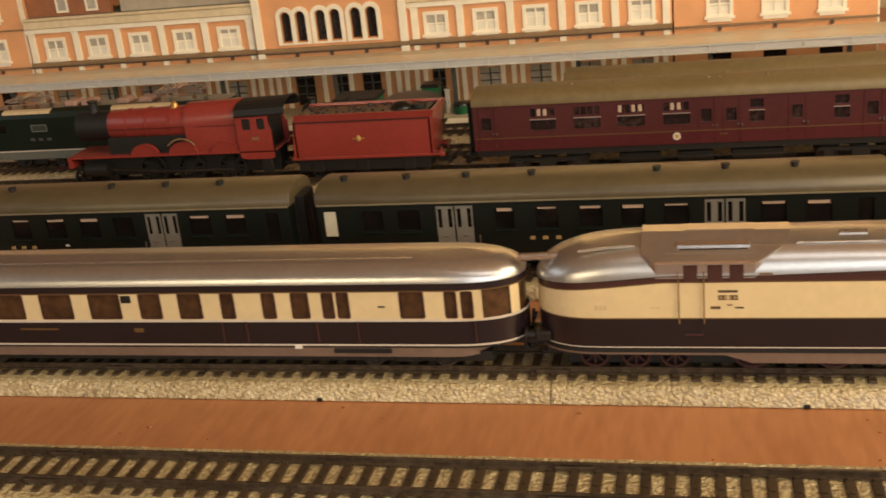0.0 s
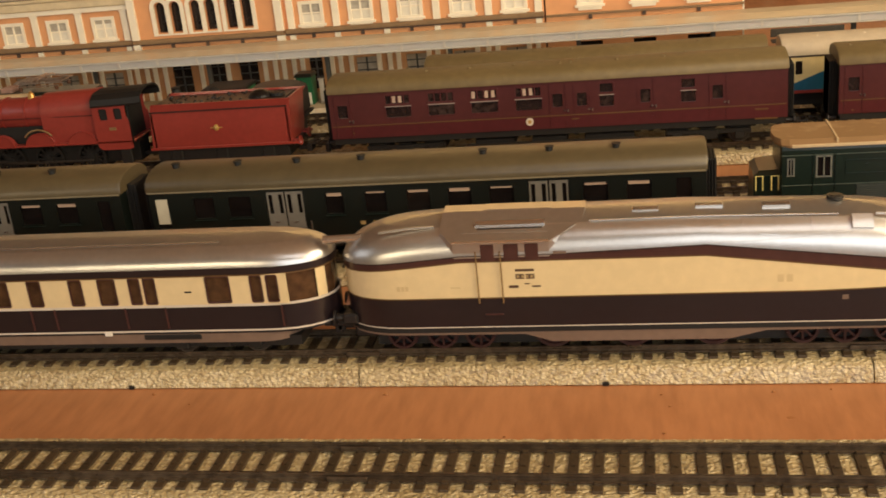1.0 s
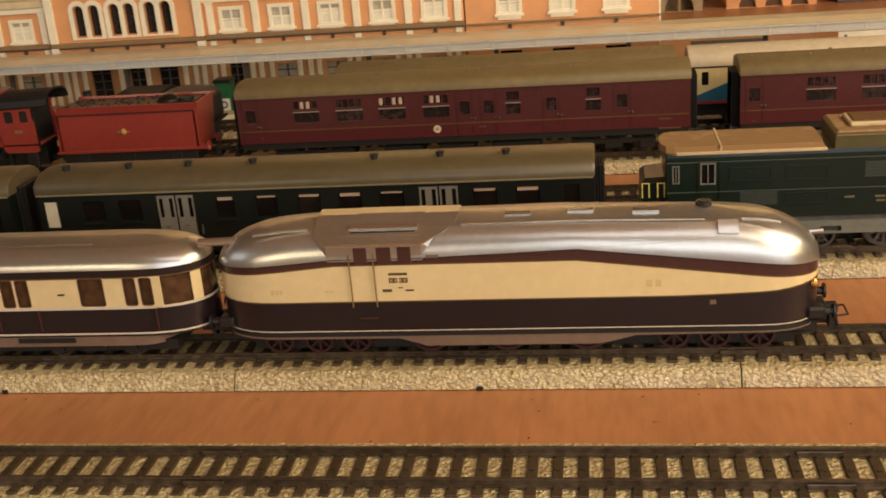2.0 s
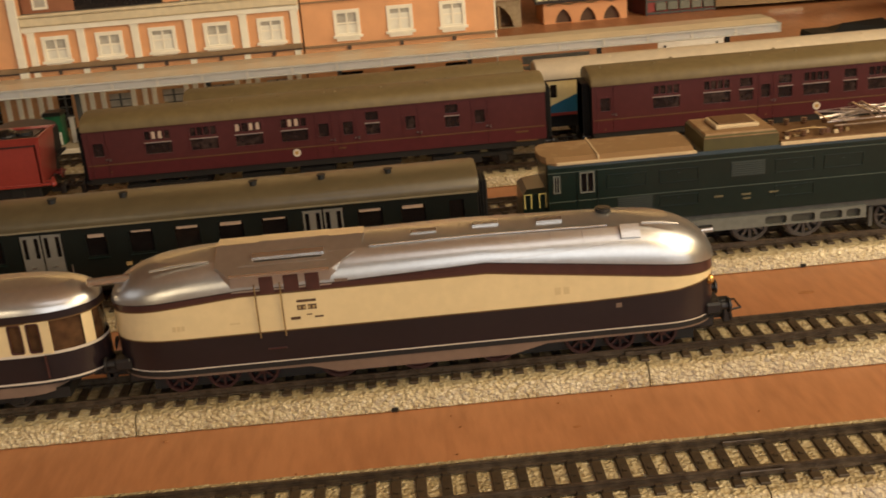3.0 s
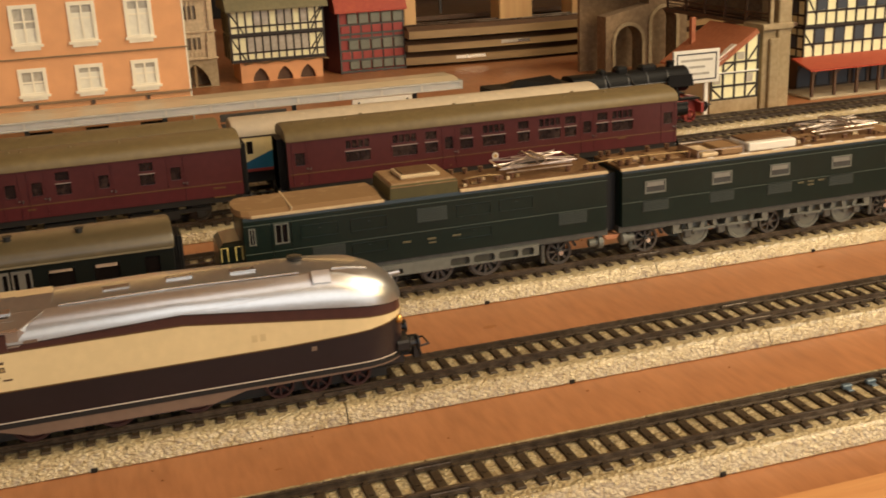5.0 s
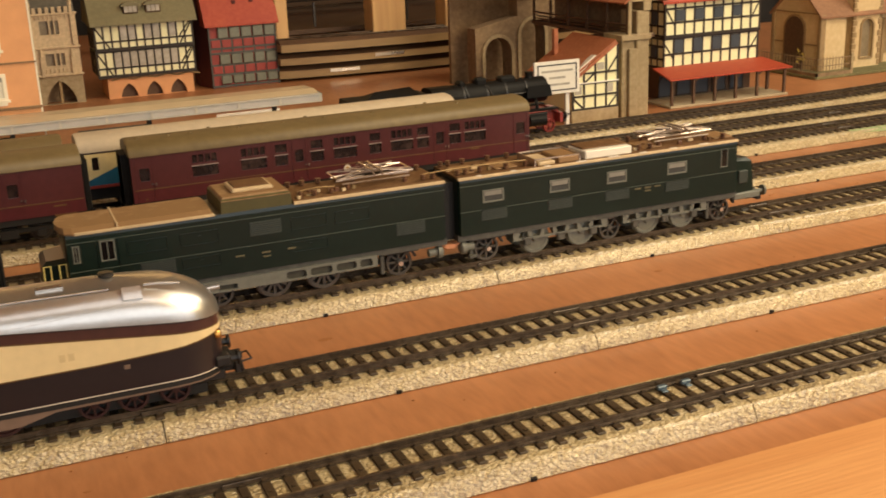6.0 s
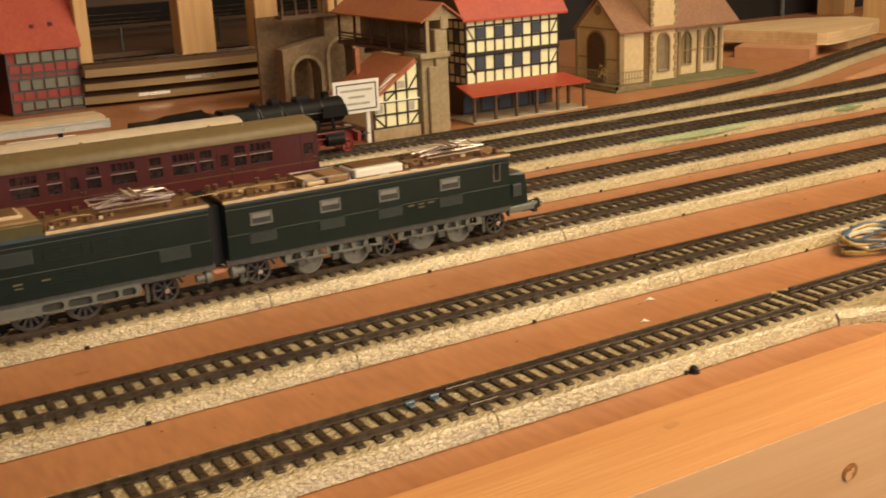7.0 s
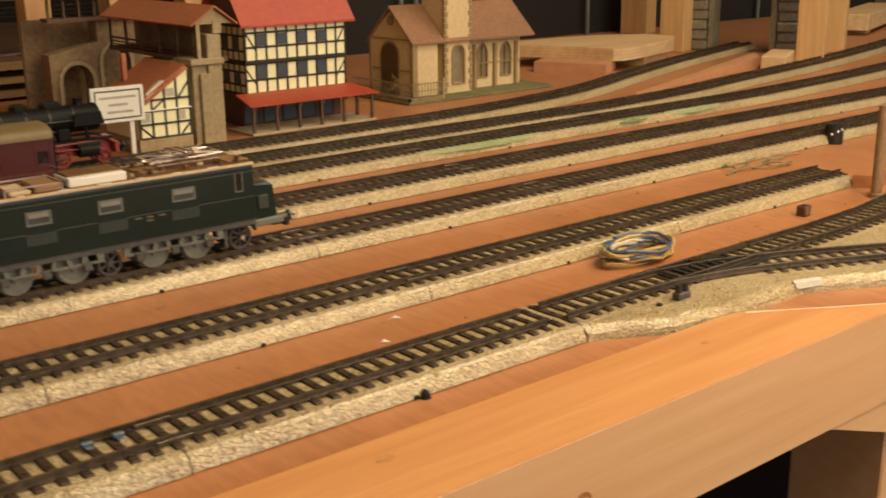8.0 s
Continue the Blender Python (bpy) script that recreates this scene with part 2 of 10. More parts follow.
    b.inputs["Coat Weight"].default_value, b.inputs["Coat IOR"].default_value, b.inputs["Coat Roughness"].default_value = coat, 1.8, 0.26
    return m


BOARD = material("plywood_board", (0.335, 0.139, 0.058), 0.42, second=(0.455, 0.198, 0.085), scale=130.0, stretch=(1.0, 0.22, 1), mix_at=(0.34, 0.62), bump=0.12, bump_scale=260)
PINE = wood("pine_beam", (0.62, 0.315, 0.125), (0.515, 0.232, 0.085), "x", 70, 0.5)
# Same pine, with the cooler light on its front put into the colour.
PINE_SIDE = material("pine_side_with_light", (0.64, 0.355, 0.170), 0.55, second=(0.75, 0.465, 0.255), scale=60, stretch=(0.06, 1, 1.6), mix_at=(0.30, 0.70), bump=0.10, bump_scale=400)
PINE_POST = wood("pine_post", (0.62, 0.38, 0.16), (0.47, 0.26, 0.10), "z", 60, 0.55)
PLY = wood("plywood_offcut", (0.66, 0.46, 0.24), (0.52, 0.33, 0.16), "x", 60, 0.6)
DECKWOOD = wood("helix_deck", (0.31, 0.20, 0.086), (0.19, 0.118, 0.050), "x", 60, 0.42)
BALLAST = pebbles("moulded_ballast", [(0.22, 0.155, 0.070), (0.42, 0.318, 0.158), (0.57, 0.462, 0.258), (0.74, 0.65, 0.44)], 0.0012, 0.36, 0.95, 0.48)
MOSS = pebbles("moss_patch", [(0.20, 0.24, 0.10), (0.30, 0.36, 0.17), (0.36, 0.42, 0.24)], 0.0012)
MOSS_DARK = pebbles("dark_moss_patch", [(0.10, 0.135, 0.045), (0.16, 0.21, 0.075), (0.22, 0.27, 0.12)], 0.0012)
SLEEPER = material("brown_sleeper", (0.044, 0.028, 0.0140), 0.50, scale=400, vary=0.3, bump=0.2, bump_scale=2500, each=0.25)
RAIL = material("browned_rail", (0.052, 0.036, 0.024), 0.27, 0.33, scale=200, second=(0.112, 0.083, 0.058))
RAILTOP = material("bare_rail_top", (0.20, 0.165, 0.13), 0.28, 0.9, scale=300, vary=0.3)
# Near-black carries the depth shade of holes drawn as solid pieces.
HOLE = material("hole_shade_black", (0.010, 0.007, 0.005), 0.9)
SILVER = material("silver_paint", (0.58, 0.56, 0.53), 0.30, 0.90, vary=0.05, scale=220, bump=0.02, bump_scale=3000)
SILVER_TRIM = material("bright_metal", (0.72, 0.70, 0.68), 0.25, 0.95, vary=0.06)
CREAM = material("cream_paint", (0.72, 0.57, 0.32), 0.38, vary=0.05, scale=120, coat=0.25)
PLUM = material("plum_paint", (0.015, 0.0085, 0.0105), 0.36, vary=0.12, scale=160, coat=0.25)
PLUM2 = material("plum_band_paint", (0.062, 0.024, 0.022), 0.30, vary=0.12, scale=160, coat=0.25)
TAUPE = material("skirt_paint", (0.165, 0.110, 0.080), 0.5, vary=0.1)
LINE = material("pale_line", (0.62, 0.55, 0.46), 0.4, vary=0.05)
STRIPE = material("dark_gold_line", (0.13, 0.070, 0.024), 0.4, vary=0.1)
GOLD = material("gold_line", (0.42, 0.26, 0.07), 0.4, vary=0.1)
BLACK = material("black_plastic", (0.012, 0.010, 0.010), 0.45, vary=0.25)
SOOT = material("matt_black", (0.0065, 0.006, 0.0055), 0.6, vary=0.3, scale=250)
GLASS = material("tinted_window", (0.010, 0.008, 0.008), 0.12, vary=0.3, scale=90, spec=0.6)
GLASS_COACH = material("smoky_coach_window", (0.022, 0.014, 0.014), 0.12, second=(0.085, 0.055, 0.048), scale=170, mix_at=(0.48, 0.70), spec=0.6)
GLASS_WARM = material("brown_interior_window", (0.045, 0.022, 0.012), 0.15, second=(0.115, 0.058, 0.026), scale=130, mix_at=(0.38, 0.66))
GREEN = material("dark_green_paint", (0.0045, 0.0075, 0.0060), 0.38, vary=0.12, scale=160, coat=0.1)
GREEN2 = material("fir_green_paint", (0.0048, 0.0130, 0.0094), 0.30, vary=0.16, scale=160, coat=0.12)
GREEN3 = material("grey_green_panel", (0.028, 0.036, 0.030), 0.55, vary=0.1)
ROOFLIP = material("roof_lip_highlight", (0.22, 0.185, 0.12), 0.4, vary=0.1)
ROOF = material("grey_brown_roof", (0.094, 0.072, 0.038), 0.36, vary=0.12, scale=110, bump=0.03, bump_scale=1500)
ROOF2 = material("olive_grey_roof", (0.165, 0.118, 0.050), 0.54, vary=0.12, scale=110, bump=0.03, bump_scale=1500)
TAN = material("tan_roof_boards", (0.235, 0.135, 0.058), 0.58, second=(0.33, 0.215, 0.11), scale=110, mix_at=(0.52, 0.66), bump=0.05, bump_scale=900)
ROOFDECK = material("brown_roof_deck", (0.120, 0.060, 0.024), 0.65, second=(0.20, 0.115, 0.052), scale=150, mix_at=(0.50, 0.66), bump=0.06, bump_scale=900, spec=0.3)
SAND = material("sand_edge", (0.58, 0.44, 0.26), 0.45, vary=0.14, scale=120)
MAROON = material("maroon_paint", (0.078, 0.0205, 0.0215), 0.30, vary=0.10, scale=130, coat=0.3)
MAROON_LOW = material("crimson_paint", (0.080, 0.0145, 0.0175), 0.33, vary=0.10, scale=130, coat=0.3)
SASH = material("greyed_sash_metal", (0.40, 0.33, 0.30), 0.35, 0.3, vary=0.1)
RED = material("red_paint", (0.26, 0.035, 0.026), 0.36, vary=0.10, scale=130, coat=0.3)
# Red taken almost to black for the shade round the streamliner's wheels.
RED_DULL = material("red_darkened_for_shade", (0.030, 0.0055, 0.005), 0.5, vary=0.2)
GREY = material("grey_frame", (0.070, 0.070, 0.062), 0.55, vary=0.2, scale=200)
GREY_LIGHT = material("light_grey_frame", (0.135, 0.140, 0.120), 0.55, vary=0.12, scale=200)
STEEL = material("blackened_wheel", (0.055, 0.050, 0.045), 0.4, 0.6, vary=0.2)
BRASS = material("brass", (0.62, 0.36, 0.11), 0.3, 0.9, vary=0.1)
WHITE = material("white_plastic", (0.74, 0.70, 0.62), 0.45, vary=0.05)
INSULATOR = material("brown_insulator", (0.12, 0.055, 0.03), 0.3, vary=0.2)

# ---------------------------------------------------------------- the board, its pine edge and the room round it


def board():
    flat = lambda pts, z0, z1: loft(bmesh.new(), [[(x, y, z0) for x, y in pts], [(x, y, z1) for x, y in pts]], True, True)
    bm = flat([(-1.3, -0.105), (0.60, -0.105), (0.60, -0.1465), (2.6, -0.1465), (2.6, 1.9), (-1.3, 1.9)], -0.018, 0.0)
    structure("ground", bm, BOARD, "reddish brown plywood layout board").location.z = BOARD_TOP
    trim = new("trim", mesh_of("trim", flat([(-1.3, -0.1470), (0.694, -0.1470), (0.690, -0.1440), (0.628, -0.1055), (0.615, -0.1035), (-1.3, -0.1035)], -0.0425, 0.0022), PINE))
    ORIGIN[trim] = Vector((0, 0, 0))
    trim.location.z = BOARD_TOP + 0.0008
    tagged(trim, "orange pine beam along the layout edge", "", "", "structure")
    bm = box(box(bmesh.new(), -1.3, 0.6935, -0.1473, -0.1470, -0.0425, 0.0019, 0.0001), 0.6945, 2.6, -0.1478, -0.1466, -0.0425, -0.0004, 0.0003)
    face = new("trim_face", mesh_of("trim_face", bm, PINE_SIDE))
    ORIGIN[face] = Vector((0, 0, 0))
    face.location.z = BOARD_TOP + 0.0008
    tagged(face, "front of the pine edge beam, paler for the cooler light on it", "", "", "structure")
    # knots in the pine
    for x, y, z, r, top in ((0.4244, -0.1173, 0.0022, 0.0024, 1), (0.585, -0.119, 0.0022, 0.0016, 1), (0.4845, -0.1474, -0.022, 0.0036, 0)):
        bm = bmesh.new()
        for k, q in enumerate((1.0, 0.72)):
            rod(bm, (x, y, z), (x, y, z + 0.00015 * (k + 1)) if top else (x, y - 0.0002 * (k + 1), z), r * q, 14)
        for v in bm.verts:
            v.co.x = x + (v.co.x - x) * (1.5 if top else 1.15)
        ob = new("knot", mesh_of("knot", bm, PINEKNOT if top else KNOT))
        if not top:
            plug = new("plug", mesh_of("plug", rod(rod(bmesh.new(), (x - 0.0010, y, z - 0.0012), (x - 0.0010, y - 0.0006, z - 0.0012), 0.0019, 10), (x + 0.0012, y, z + 0.0006), (x + 0.0012, y - 0.0005, z + 0.0006), 0.0010, 8), PINE_SIDE))
            plug.parent = face
            ORIGIN[plug] = Vector((0, 0, 0))
        ob.parent = trim if top else face
        ORIGIN[ob] = Vector((0, 0, 0))


PINEKNOT = material("pale_pine_knot", (0.47, 0.225, 0.085), 0.5, second=(0.58, 0.31, 0.13), scale=500)
KNOT = material("pine_knot", (0.30, 0.115, 0.035), 0.5, second=(0.42, 0.19, 0.07), scale=500)
PAPER = material("room_wall_paint", (0.30, 0.22, 0.15), 0.9, vary=0.06, scale=8)
CEIL = material("wood_panel_ceiling", (0.44, 0.225, 0.085), 0.6, second=(0.52, 0.29, 0.12), scale=9, stretch=(0.1, 1, 1))
# Unseen upper wall, coloured for the silver roofs to mirror.
REFLECTWALL = material("tan_reflector_wall", (0.48, 0.335, 0.175), 0.6, second=(0.56, 0.41, 0.23), scale=9, stretch=(1, 1, 0.1))
CARPET = material("dark_red_carpet", (0.020, 0.008, 0.008), 0.95, vary=0.3, scale=60)
# Near-black colour stands in for the lack of light back there.
GLOOM = material("gloom_black", (0.011, 0.008, 0.006), 0.9, vary=0.2, scale=10)


def room():
    structure("floor", boxed(-2.2, 3.6, -2.2, 2.9, -0.98, -0.95), CARPET, "dark red carpet floor")
    flat = lambda bm, z: (bmesh.ops.transform(bm, matrix=Matrix.Translation((0, 0, z)) @ Matrix.Rotation(radians(-90), 4, "X"), verts=bm.verts), bm)[1]
    structure("ceiling", flat(pierced(rect(-2.2, 3.6, -2.9, 2.2), [rect(-0.05, 1.35, 0.90, 1.54)], 0.0, -0.04), 1.66), CEIL, "brown wooden panel ceiling")
    # The window frames are made up to go with the added daylight.
    structure("window_3", flat(pierced(rect(-0.05, 1.35, 0.90, 1.54), [rect(-0.01 + 0.69 * k, 0.65 + 0.69 * k, 0.94, 1.50) for k in range(2)], -0.005, -0.03), 1.66), PAPER, "unseen roof window frame added round the overhead daylight")
    structure("wall_south", pierced(rect(-2.2, 3.6, -0.95, 1.66), [rect(-0.05, 2.65, 0.0, 1.24)], -2.25, 0.05), PAPER, "beige painted room wall")
    structure("window_1", pierced(rect(-0.05, 2.65, 0.0, 1.24), [rect(-0.01 + 0.665 * k, 0.615 + 0.665 * k, 0.04, 1.20) for k in range(4)], -2.24, 0.03), PAPER, "unseen wide window frame added round the south daylight")
    quarter = lambda bm, dx: (bmesh.ops.transform(bm, matrix=Matrix.Translation((dx, 0, 0)) @ Matrix.Rotation(radians(90), 4, "Z"), verts=bm.verts), bm)[1]
    structure("wall_west", quarter(pierced(rect(-2.2, 2.9, -0.95, 1.66), [rect(-1.45, -0.05, 0.50, 1.50)], 0.0, 0.05), -2.2), PAPER, "beige painted room wall")
    structure("window_2", quarter(pierced(rect(-1.45, -0.05, 0.50, 1.50), [rect(-1.41 + 0.68 * k, -0.77 + 0.68 * k, 0.54, 1.46) for k in range(2)], 0.01, 0.03), -2.2), PAPER, "unseen window frame added round the west daylight")
    structure("wall_east", boxed(3.6, 3.65, -2.2, 2.9, -0.95, 1.66), PAPER, "beige painted room wall")
    structure("wall_north", boxed(-2.2, 3.6, 2.9, 2.95, -0.95, 0.50), GLOOM, "back wall, near-black for the unlit depth behind the layout")
    structure("wall_north_upper", boxed(-2.2, 3.6, 2.89, 2.95, 0.50, 1.66), REFLECTWALL, "unseen tan upper wall added for the silver roofs to reflect")


# ---------------------------------------------------------------- tracks
def along(path, step):
    """Points (x, y, heading) at even steps along a polyline."""
    pts = [Vector(p) for p in path]
    out, carry = [], 0.0
    for a, b in zip(pts, pts[1:]):
        d = (b - a).length
        s = carry
        while s < d:
            p = a + (b - a) * (s / d)
            out.append((p.x, p.y, math.atan2(b.y - a.y, b.x - a.x)))
            s += step
        carry = s - d
    return out


def sleeper_mesh():
    bm = boxed(-0.0016, 0.0016, -0.0136, 0.0136, 0.0026, 0.0046, 0.0002)
    for y in (-0.0086, 0.0086):
        for s in (-1, 1):
            box(bm, -0.0009, 0.0009, y + s * 0.0013 - 0.0006, y + s * 0.0013 + 0.0006, 0.0044, 0.0053)
    box(bm, -0.0006, 0.0006, -0.0006, 0.0006, 0.0044, 0.0051)
    return mesh_of("sleeper", bm, SLEEPER)


BED_SECTION = [(-0.0197, BOARD_TOP), (-0.0204, -0.0024), (-0.0196, -0.0004), (-0.0188, 0.0012), (-0.0179, 0.0028), (-0.0170, 0.0035), (-0.0155, 0.0037), (-0.0110, 0.0038), (-0.0060, 0.0038), (0.0, 0.0038)]
BED_SECTION = BED_SECTION + [(-y, z) for y, z in reversed(BED_SECTION[:-1])]


def bed_mesh(seed, length=0.1795):
    rnd = random.Random(seed)
    n = 110
    bm = bmesh.new()
    rows = []
    for i in range(n + 1):
        x = -length / 2 + length * i / n
        row = []
        for k, (y, z) in enumerate(BED_SECTION):
            edge = k in (0, 1, len(BED_SECTION) - 2, len(BED_SECTION) - 1)
            j = 0.0 if edge else rnd.uniform(-0.00013, 0.00013) * (0.4 if k in (2, len(BED_SECTION) - 3) else 1)
            row.append((x, y + (rnd.uniform(-0.00015, 0.00015)) + j * 0.4, max(BOARD_TOP, z + j)))
        rows.append(row)
    loft(bm, rows, closed=False)
    for row in (rows[0], rows[-1]):
        bm.faces.new([bm.verts.new(p) for p in row])
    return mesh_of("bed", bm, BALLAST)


def bed_along(path, trk):
    pts = along(path, 0.004)
    loops = []
    rnd = random.Random(5)
    for x, y, a in pts:
        c, s = math.cos(a), math.sin(a)
        loops.append([(x - s * v, y + c * v, max(BOARD_TOP, z + rnd.uniform(-0.0002, 0.0002) * (z > 0))) for v, z in BED_SECTION])
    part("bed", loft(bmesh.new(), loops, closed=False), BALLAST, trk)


RAIL_SECTION = [(-0.0011, 0.0046), (-0.0011, 0.0050), (-0.0004, 0.0053), (-0.0004, 0.0063), (-0.0006, 0.0066), (-0.0006, 0.0072), (-0.0004, 0.0073),
                (0.0004, 0.0073), (0.0006, 0.0072), (0.0006, 0.0066), (0.0004, 0.0063), (0.0004, 0.0053), (0.0011, 0.0050), (0.0011, 0.0046)]


def rail_along(path, off, trk, z=0.0):
    pts = along(path, 0.012)
    loops = []
    for x, y, a in pts:
        c, s = math.cos(a), math.sin(a)
        loops.append([(x - s * (v + off), y + c * (v + off), h + z) for v, h in RAIL_SECTION])
    r = part("rail", loft(bmesh.new(), loops, True, True), RAIL, trk)
    top = []
    for x, y, a in pts:
        c, s = math.cos(a), math.sin(a)
        top.append([(x - s * (v + off), y + c * (v + off), h + z) for v, h in ((-0.0004, 0.00735), (0.0004, 0.00735), (0.0004, 0.0070), (-0.0004, 0.0070))])
    part("running_surface", loft(bmesh.new(), top, True, True), RAILTOP, r, "bare worn metal rail top")


def straight(x0, x1, y):
    n = max(1, round((x1 - x0) / 0.05))
    return [(x0 + (x1 - x0) * i / n, y) for i in range(n + 1)]


def railway(x0, x1, yc, phase, label, bend=None, step=0.0075):
    """A line of track: bed pieces 180 mm long with a clip hole each, sleepers and two rails."""
    trk = thing("railway_track", (x0 + x1) / 2, yc, BOARD_TOP, label, "track", "parallel station tracks")
    k = math.ceil((x0 - phase) / 0.18)
    first = phase + k * 0.18
    x = first
    i = 0
    while x + 0.18 <= x1 + 1e-6:
        shared("bed", BEDS[i % len(BEDS)], trk, x + 0.09, yc, 0)
        shared("clip_hole", NOTCH, trk, x + 0.09, yc, 0)
        for off in (-0.0086, 0.0086):
            shared("rail_joiner", JOINER, trk, x, yc + off, 0)
        x += 0.18
        i += 1
    path = [(px, py) for px, py in straight(first, x, yc)]
    if bend:
        path = path + bend
        bed_along([path[-len(bend) - 1]] + bend, trk)
    for px, py, a in along(path, step):
        shared("sleeper", SLEEPERS, trk, px, py, 0, a)
    for off in (-0.0086, 0.0086):
        rail_along(path, off, trk)
    return trk


SLEEPERS = sleeper_mesh()
BEDS = [bed_mesh(s) for s in (1, 2, 3, 4)]
# Solid block, coloured black in place of the recess's shade.
NOTCH = mesh_of("clip_hole", boxed(-0.0012, 0.0012, -0.0207, -0.0190, BOARD_TOP, -0.0014, 0.0003), HOLE)
JOINER = mesh_of("rail_joiner", box(boxed(-0.0065, 0.0065, -0.0015, -0.0007, 0.0047, 0.0064, 0.0002), -0.0065, 0.0065, 0.0007, 0.0015, 0.0047, 0.0064, 0.0002), RAIL)

YA, YB, YC, YD, YE, YF, YG = -0.0615, 0.0227, 0.1183, 0.1977, 0.2785, 0.3275, 0.3835


def smooth_path(pts, step=0.02):
    """A flowing line through a few points of the plan."""
    pts = [Vector(p) for p in pts]
    out = []
    for i in range(len(pts) - 1):
        a, b, c, d = pts[max(i - 1, 0)], pts[i], pts[i + 1], pts[min(i + 2, len(pts) - 1)]
        n = max(1, round((c - b).length / step))
        for k in range(n):
            u = k / n
            p = 0.5 * (2 * b + (c - a) * u + (2 * a - 5 * b + 4 * c - d) * u * u + (3 * b - a - 3 * c + d) * u ** 3)
            out.append((p.x, p.y))
    return out + [(pts[-1].x, pts[-1].y)]


def tracks():
    railway(-0.72, 0.56, YA, 0.3748, "empty model track on sand-coloured ballast bed along the pine edge")
    railway(-0.72, 0.91, YB, 0.0, "model track on sand-coloured ballast under the streamlined train")
    railway(-0.72, 1.75, YC, 0.5402, "model track on sand-coloured ballast under the green trains")
    railway(-0.72, 1.9, YD, 0.0, "empty model track on sand-coloured ballast between trains")
    railway(-0.72, 1.10, YE, 0.015, "model track on sand-coloured ballast under the maroon train", smooth_path([(1.11, YE), (1.2, 0.2815), (1.353, 0.295), (1.543, 0.320), (1.85, 0.375), (2.2, 0.45)]))
    bend = smooth_path([(1.0, YF), (1.12, 0.338), (1.26, 0.363), (1.5, 0.404), (1.81, 0.479), (2.2, 0.60)])
    railway(-0.72, 1.03, YF, 0.05, "model track on sand-coloured ballast beside the station platform", bend)
    bend = smooth_path([(0.62, YG), (0.75, 0.3835), (0.85, 0.387), (0.95, 0.398), (1.044, 0.416), (1.12, 0.440), (1.195, 0.470), (1.365, 0.530), (1.614, 0.605)])
    railway(-0.72, 0.71, YG, 0.08, "model track curving away to the stone tunnel portal", bend)


def turnout():
    """The points at the end of the front track, with a branch that swings to the pine edge."""
    t = thing("track_turnout", 0.64, YA, BOARD_TOP, "track points with a black plastic frog on a wide sand-coloured bed", "track points")
    main = straight(0.5548, 1.12, YA)
    main = [(x, y + 1.0 * max(0, x - 0.765) ** 2) for x, y in main]
    branch = [(0.60 + 0.02 * i, YA - 2.3 * min(0.02 * i, 0.11) ** 2 - 0.5 * max(0.02 * i - 0.11, 0)) for i in range(0, 15)]
    front = ramp([(0.5548, -0.0819), (0.567, -0.0870), (0.589, -0.0995), (0.623, -0.1050), (0.655, -0.1048), (0.674, -0.1038), (0.689, -0.1090), (0.7186, -0.1250), (0.76, -0.1465), (0.86, -0.195)])
    rnd = random.Random(9)
    loops = []
    for i in range(61):
        x = 0.5553 + 0.30 * i / 60
        f, b = front(x), -0.0412 + 1.0 * max(0, x - 0.765) ** 2
        f = max(f, -0.1465)
        cols = [(f, BOARD_TOP), (f + 0.0006, 0.0003), (f + 0.0018, 0.0018), (f + 0.0034, 0.0034)] + [(f + 0.005 + (b - 0.005 - f - 0.005) * q / 6, 0.0038) for q in range(7)] + [(b - 0.0035, 0.0032), (b, BOARD_TOP)]
        loops.append([(x, y + rnd.uniform(-1, 1) * 0.0001, max(BOARD_TOP, z + rnd.uniform(-1, 1) * 0.00022 * (z > 0))) for y, z in cols])
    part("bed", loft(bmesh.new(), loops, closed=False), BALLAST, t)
    for px, py, a in along(main, 0.0075):
        shared("sleeper", SLEEPERS, t, px, py, 0, a)
    for px, py, a in along([p for p in branch if p[0] > 0.665], 0.0075):
        shared("sleeper", SLEEPERS, t, px, py, -0.0002, a)
    for off in (-0.0086, 0.0086):
        rail_along(main, off, t)
        rail_along(branch, off, t, 0.00008)
    for x0, x1, y0, y1 in ((0.630, 0.678, YA - 0.0060, YA + 0.0060), (0.655, 0.694, YA - 0.0140, YA - 0.0100)):
        part("frog_plate", boxed(x0, x1, y0, y1, 0.0046, 0.0056, 0.0004), SOOT, t, "black plastic frog plate")
    for k in range(9):
        x = 0.632 + 0.0056 * k
        part("frog_rib", boxed(x, x + 0.0022, YA - 0.0052 + 0.0006 * (k % 3), YA + 0.0048 - 0.0009 * (k % 4), 0.0054, 0.0064 + 0.0003 * (k % 2), 0.0003), SOOT if k % 3 else SLEEPER, t)
    part("check_rail", boxed(0.655, 0.70, YA + 0.0060, YA + 0.0068, 0.0050, 0.0073), RAIL, t)
    lever = part("point_lever", boxed(0.6090, 0.6175, -0.0860, -0.0815, 0.0040, 0.0072, 0.0006), GREY, t, "grey-brown point lever stub")
    part("lever_knob", rod(bmesh.new(), (0.6110, -0.0838, 0.0070), (0.6110, -0.0838, 0.0105), 0.0016, 10), STEEL, lever)
    part("lever_knob", rod(bmesh.new(), (0.6155, -0.0838, 0.0070), (0.6155, -0.0838, 0.0105), 0.0016, 10), STEEL, lever)
    part("screw_hole", rod(bmesh.new(), (0.5985, -0.0835, 0.0036), (0.5985, -0.0835, 0.0046), 0.0014, 10), HOLE, t)
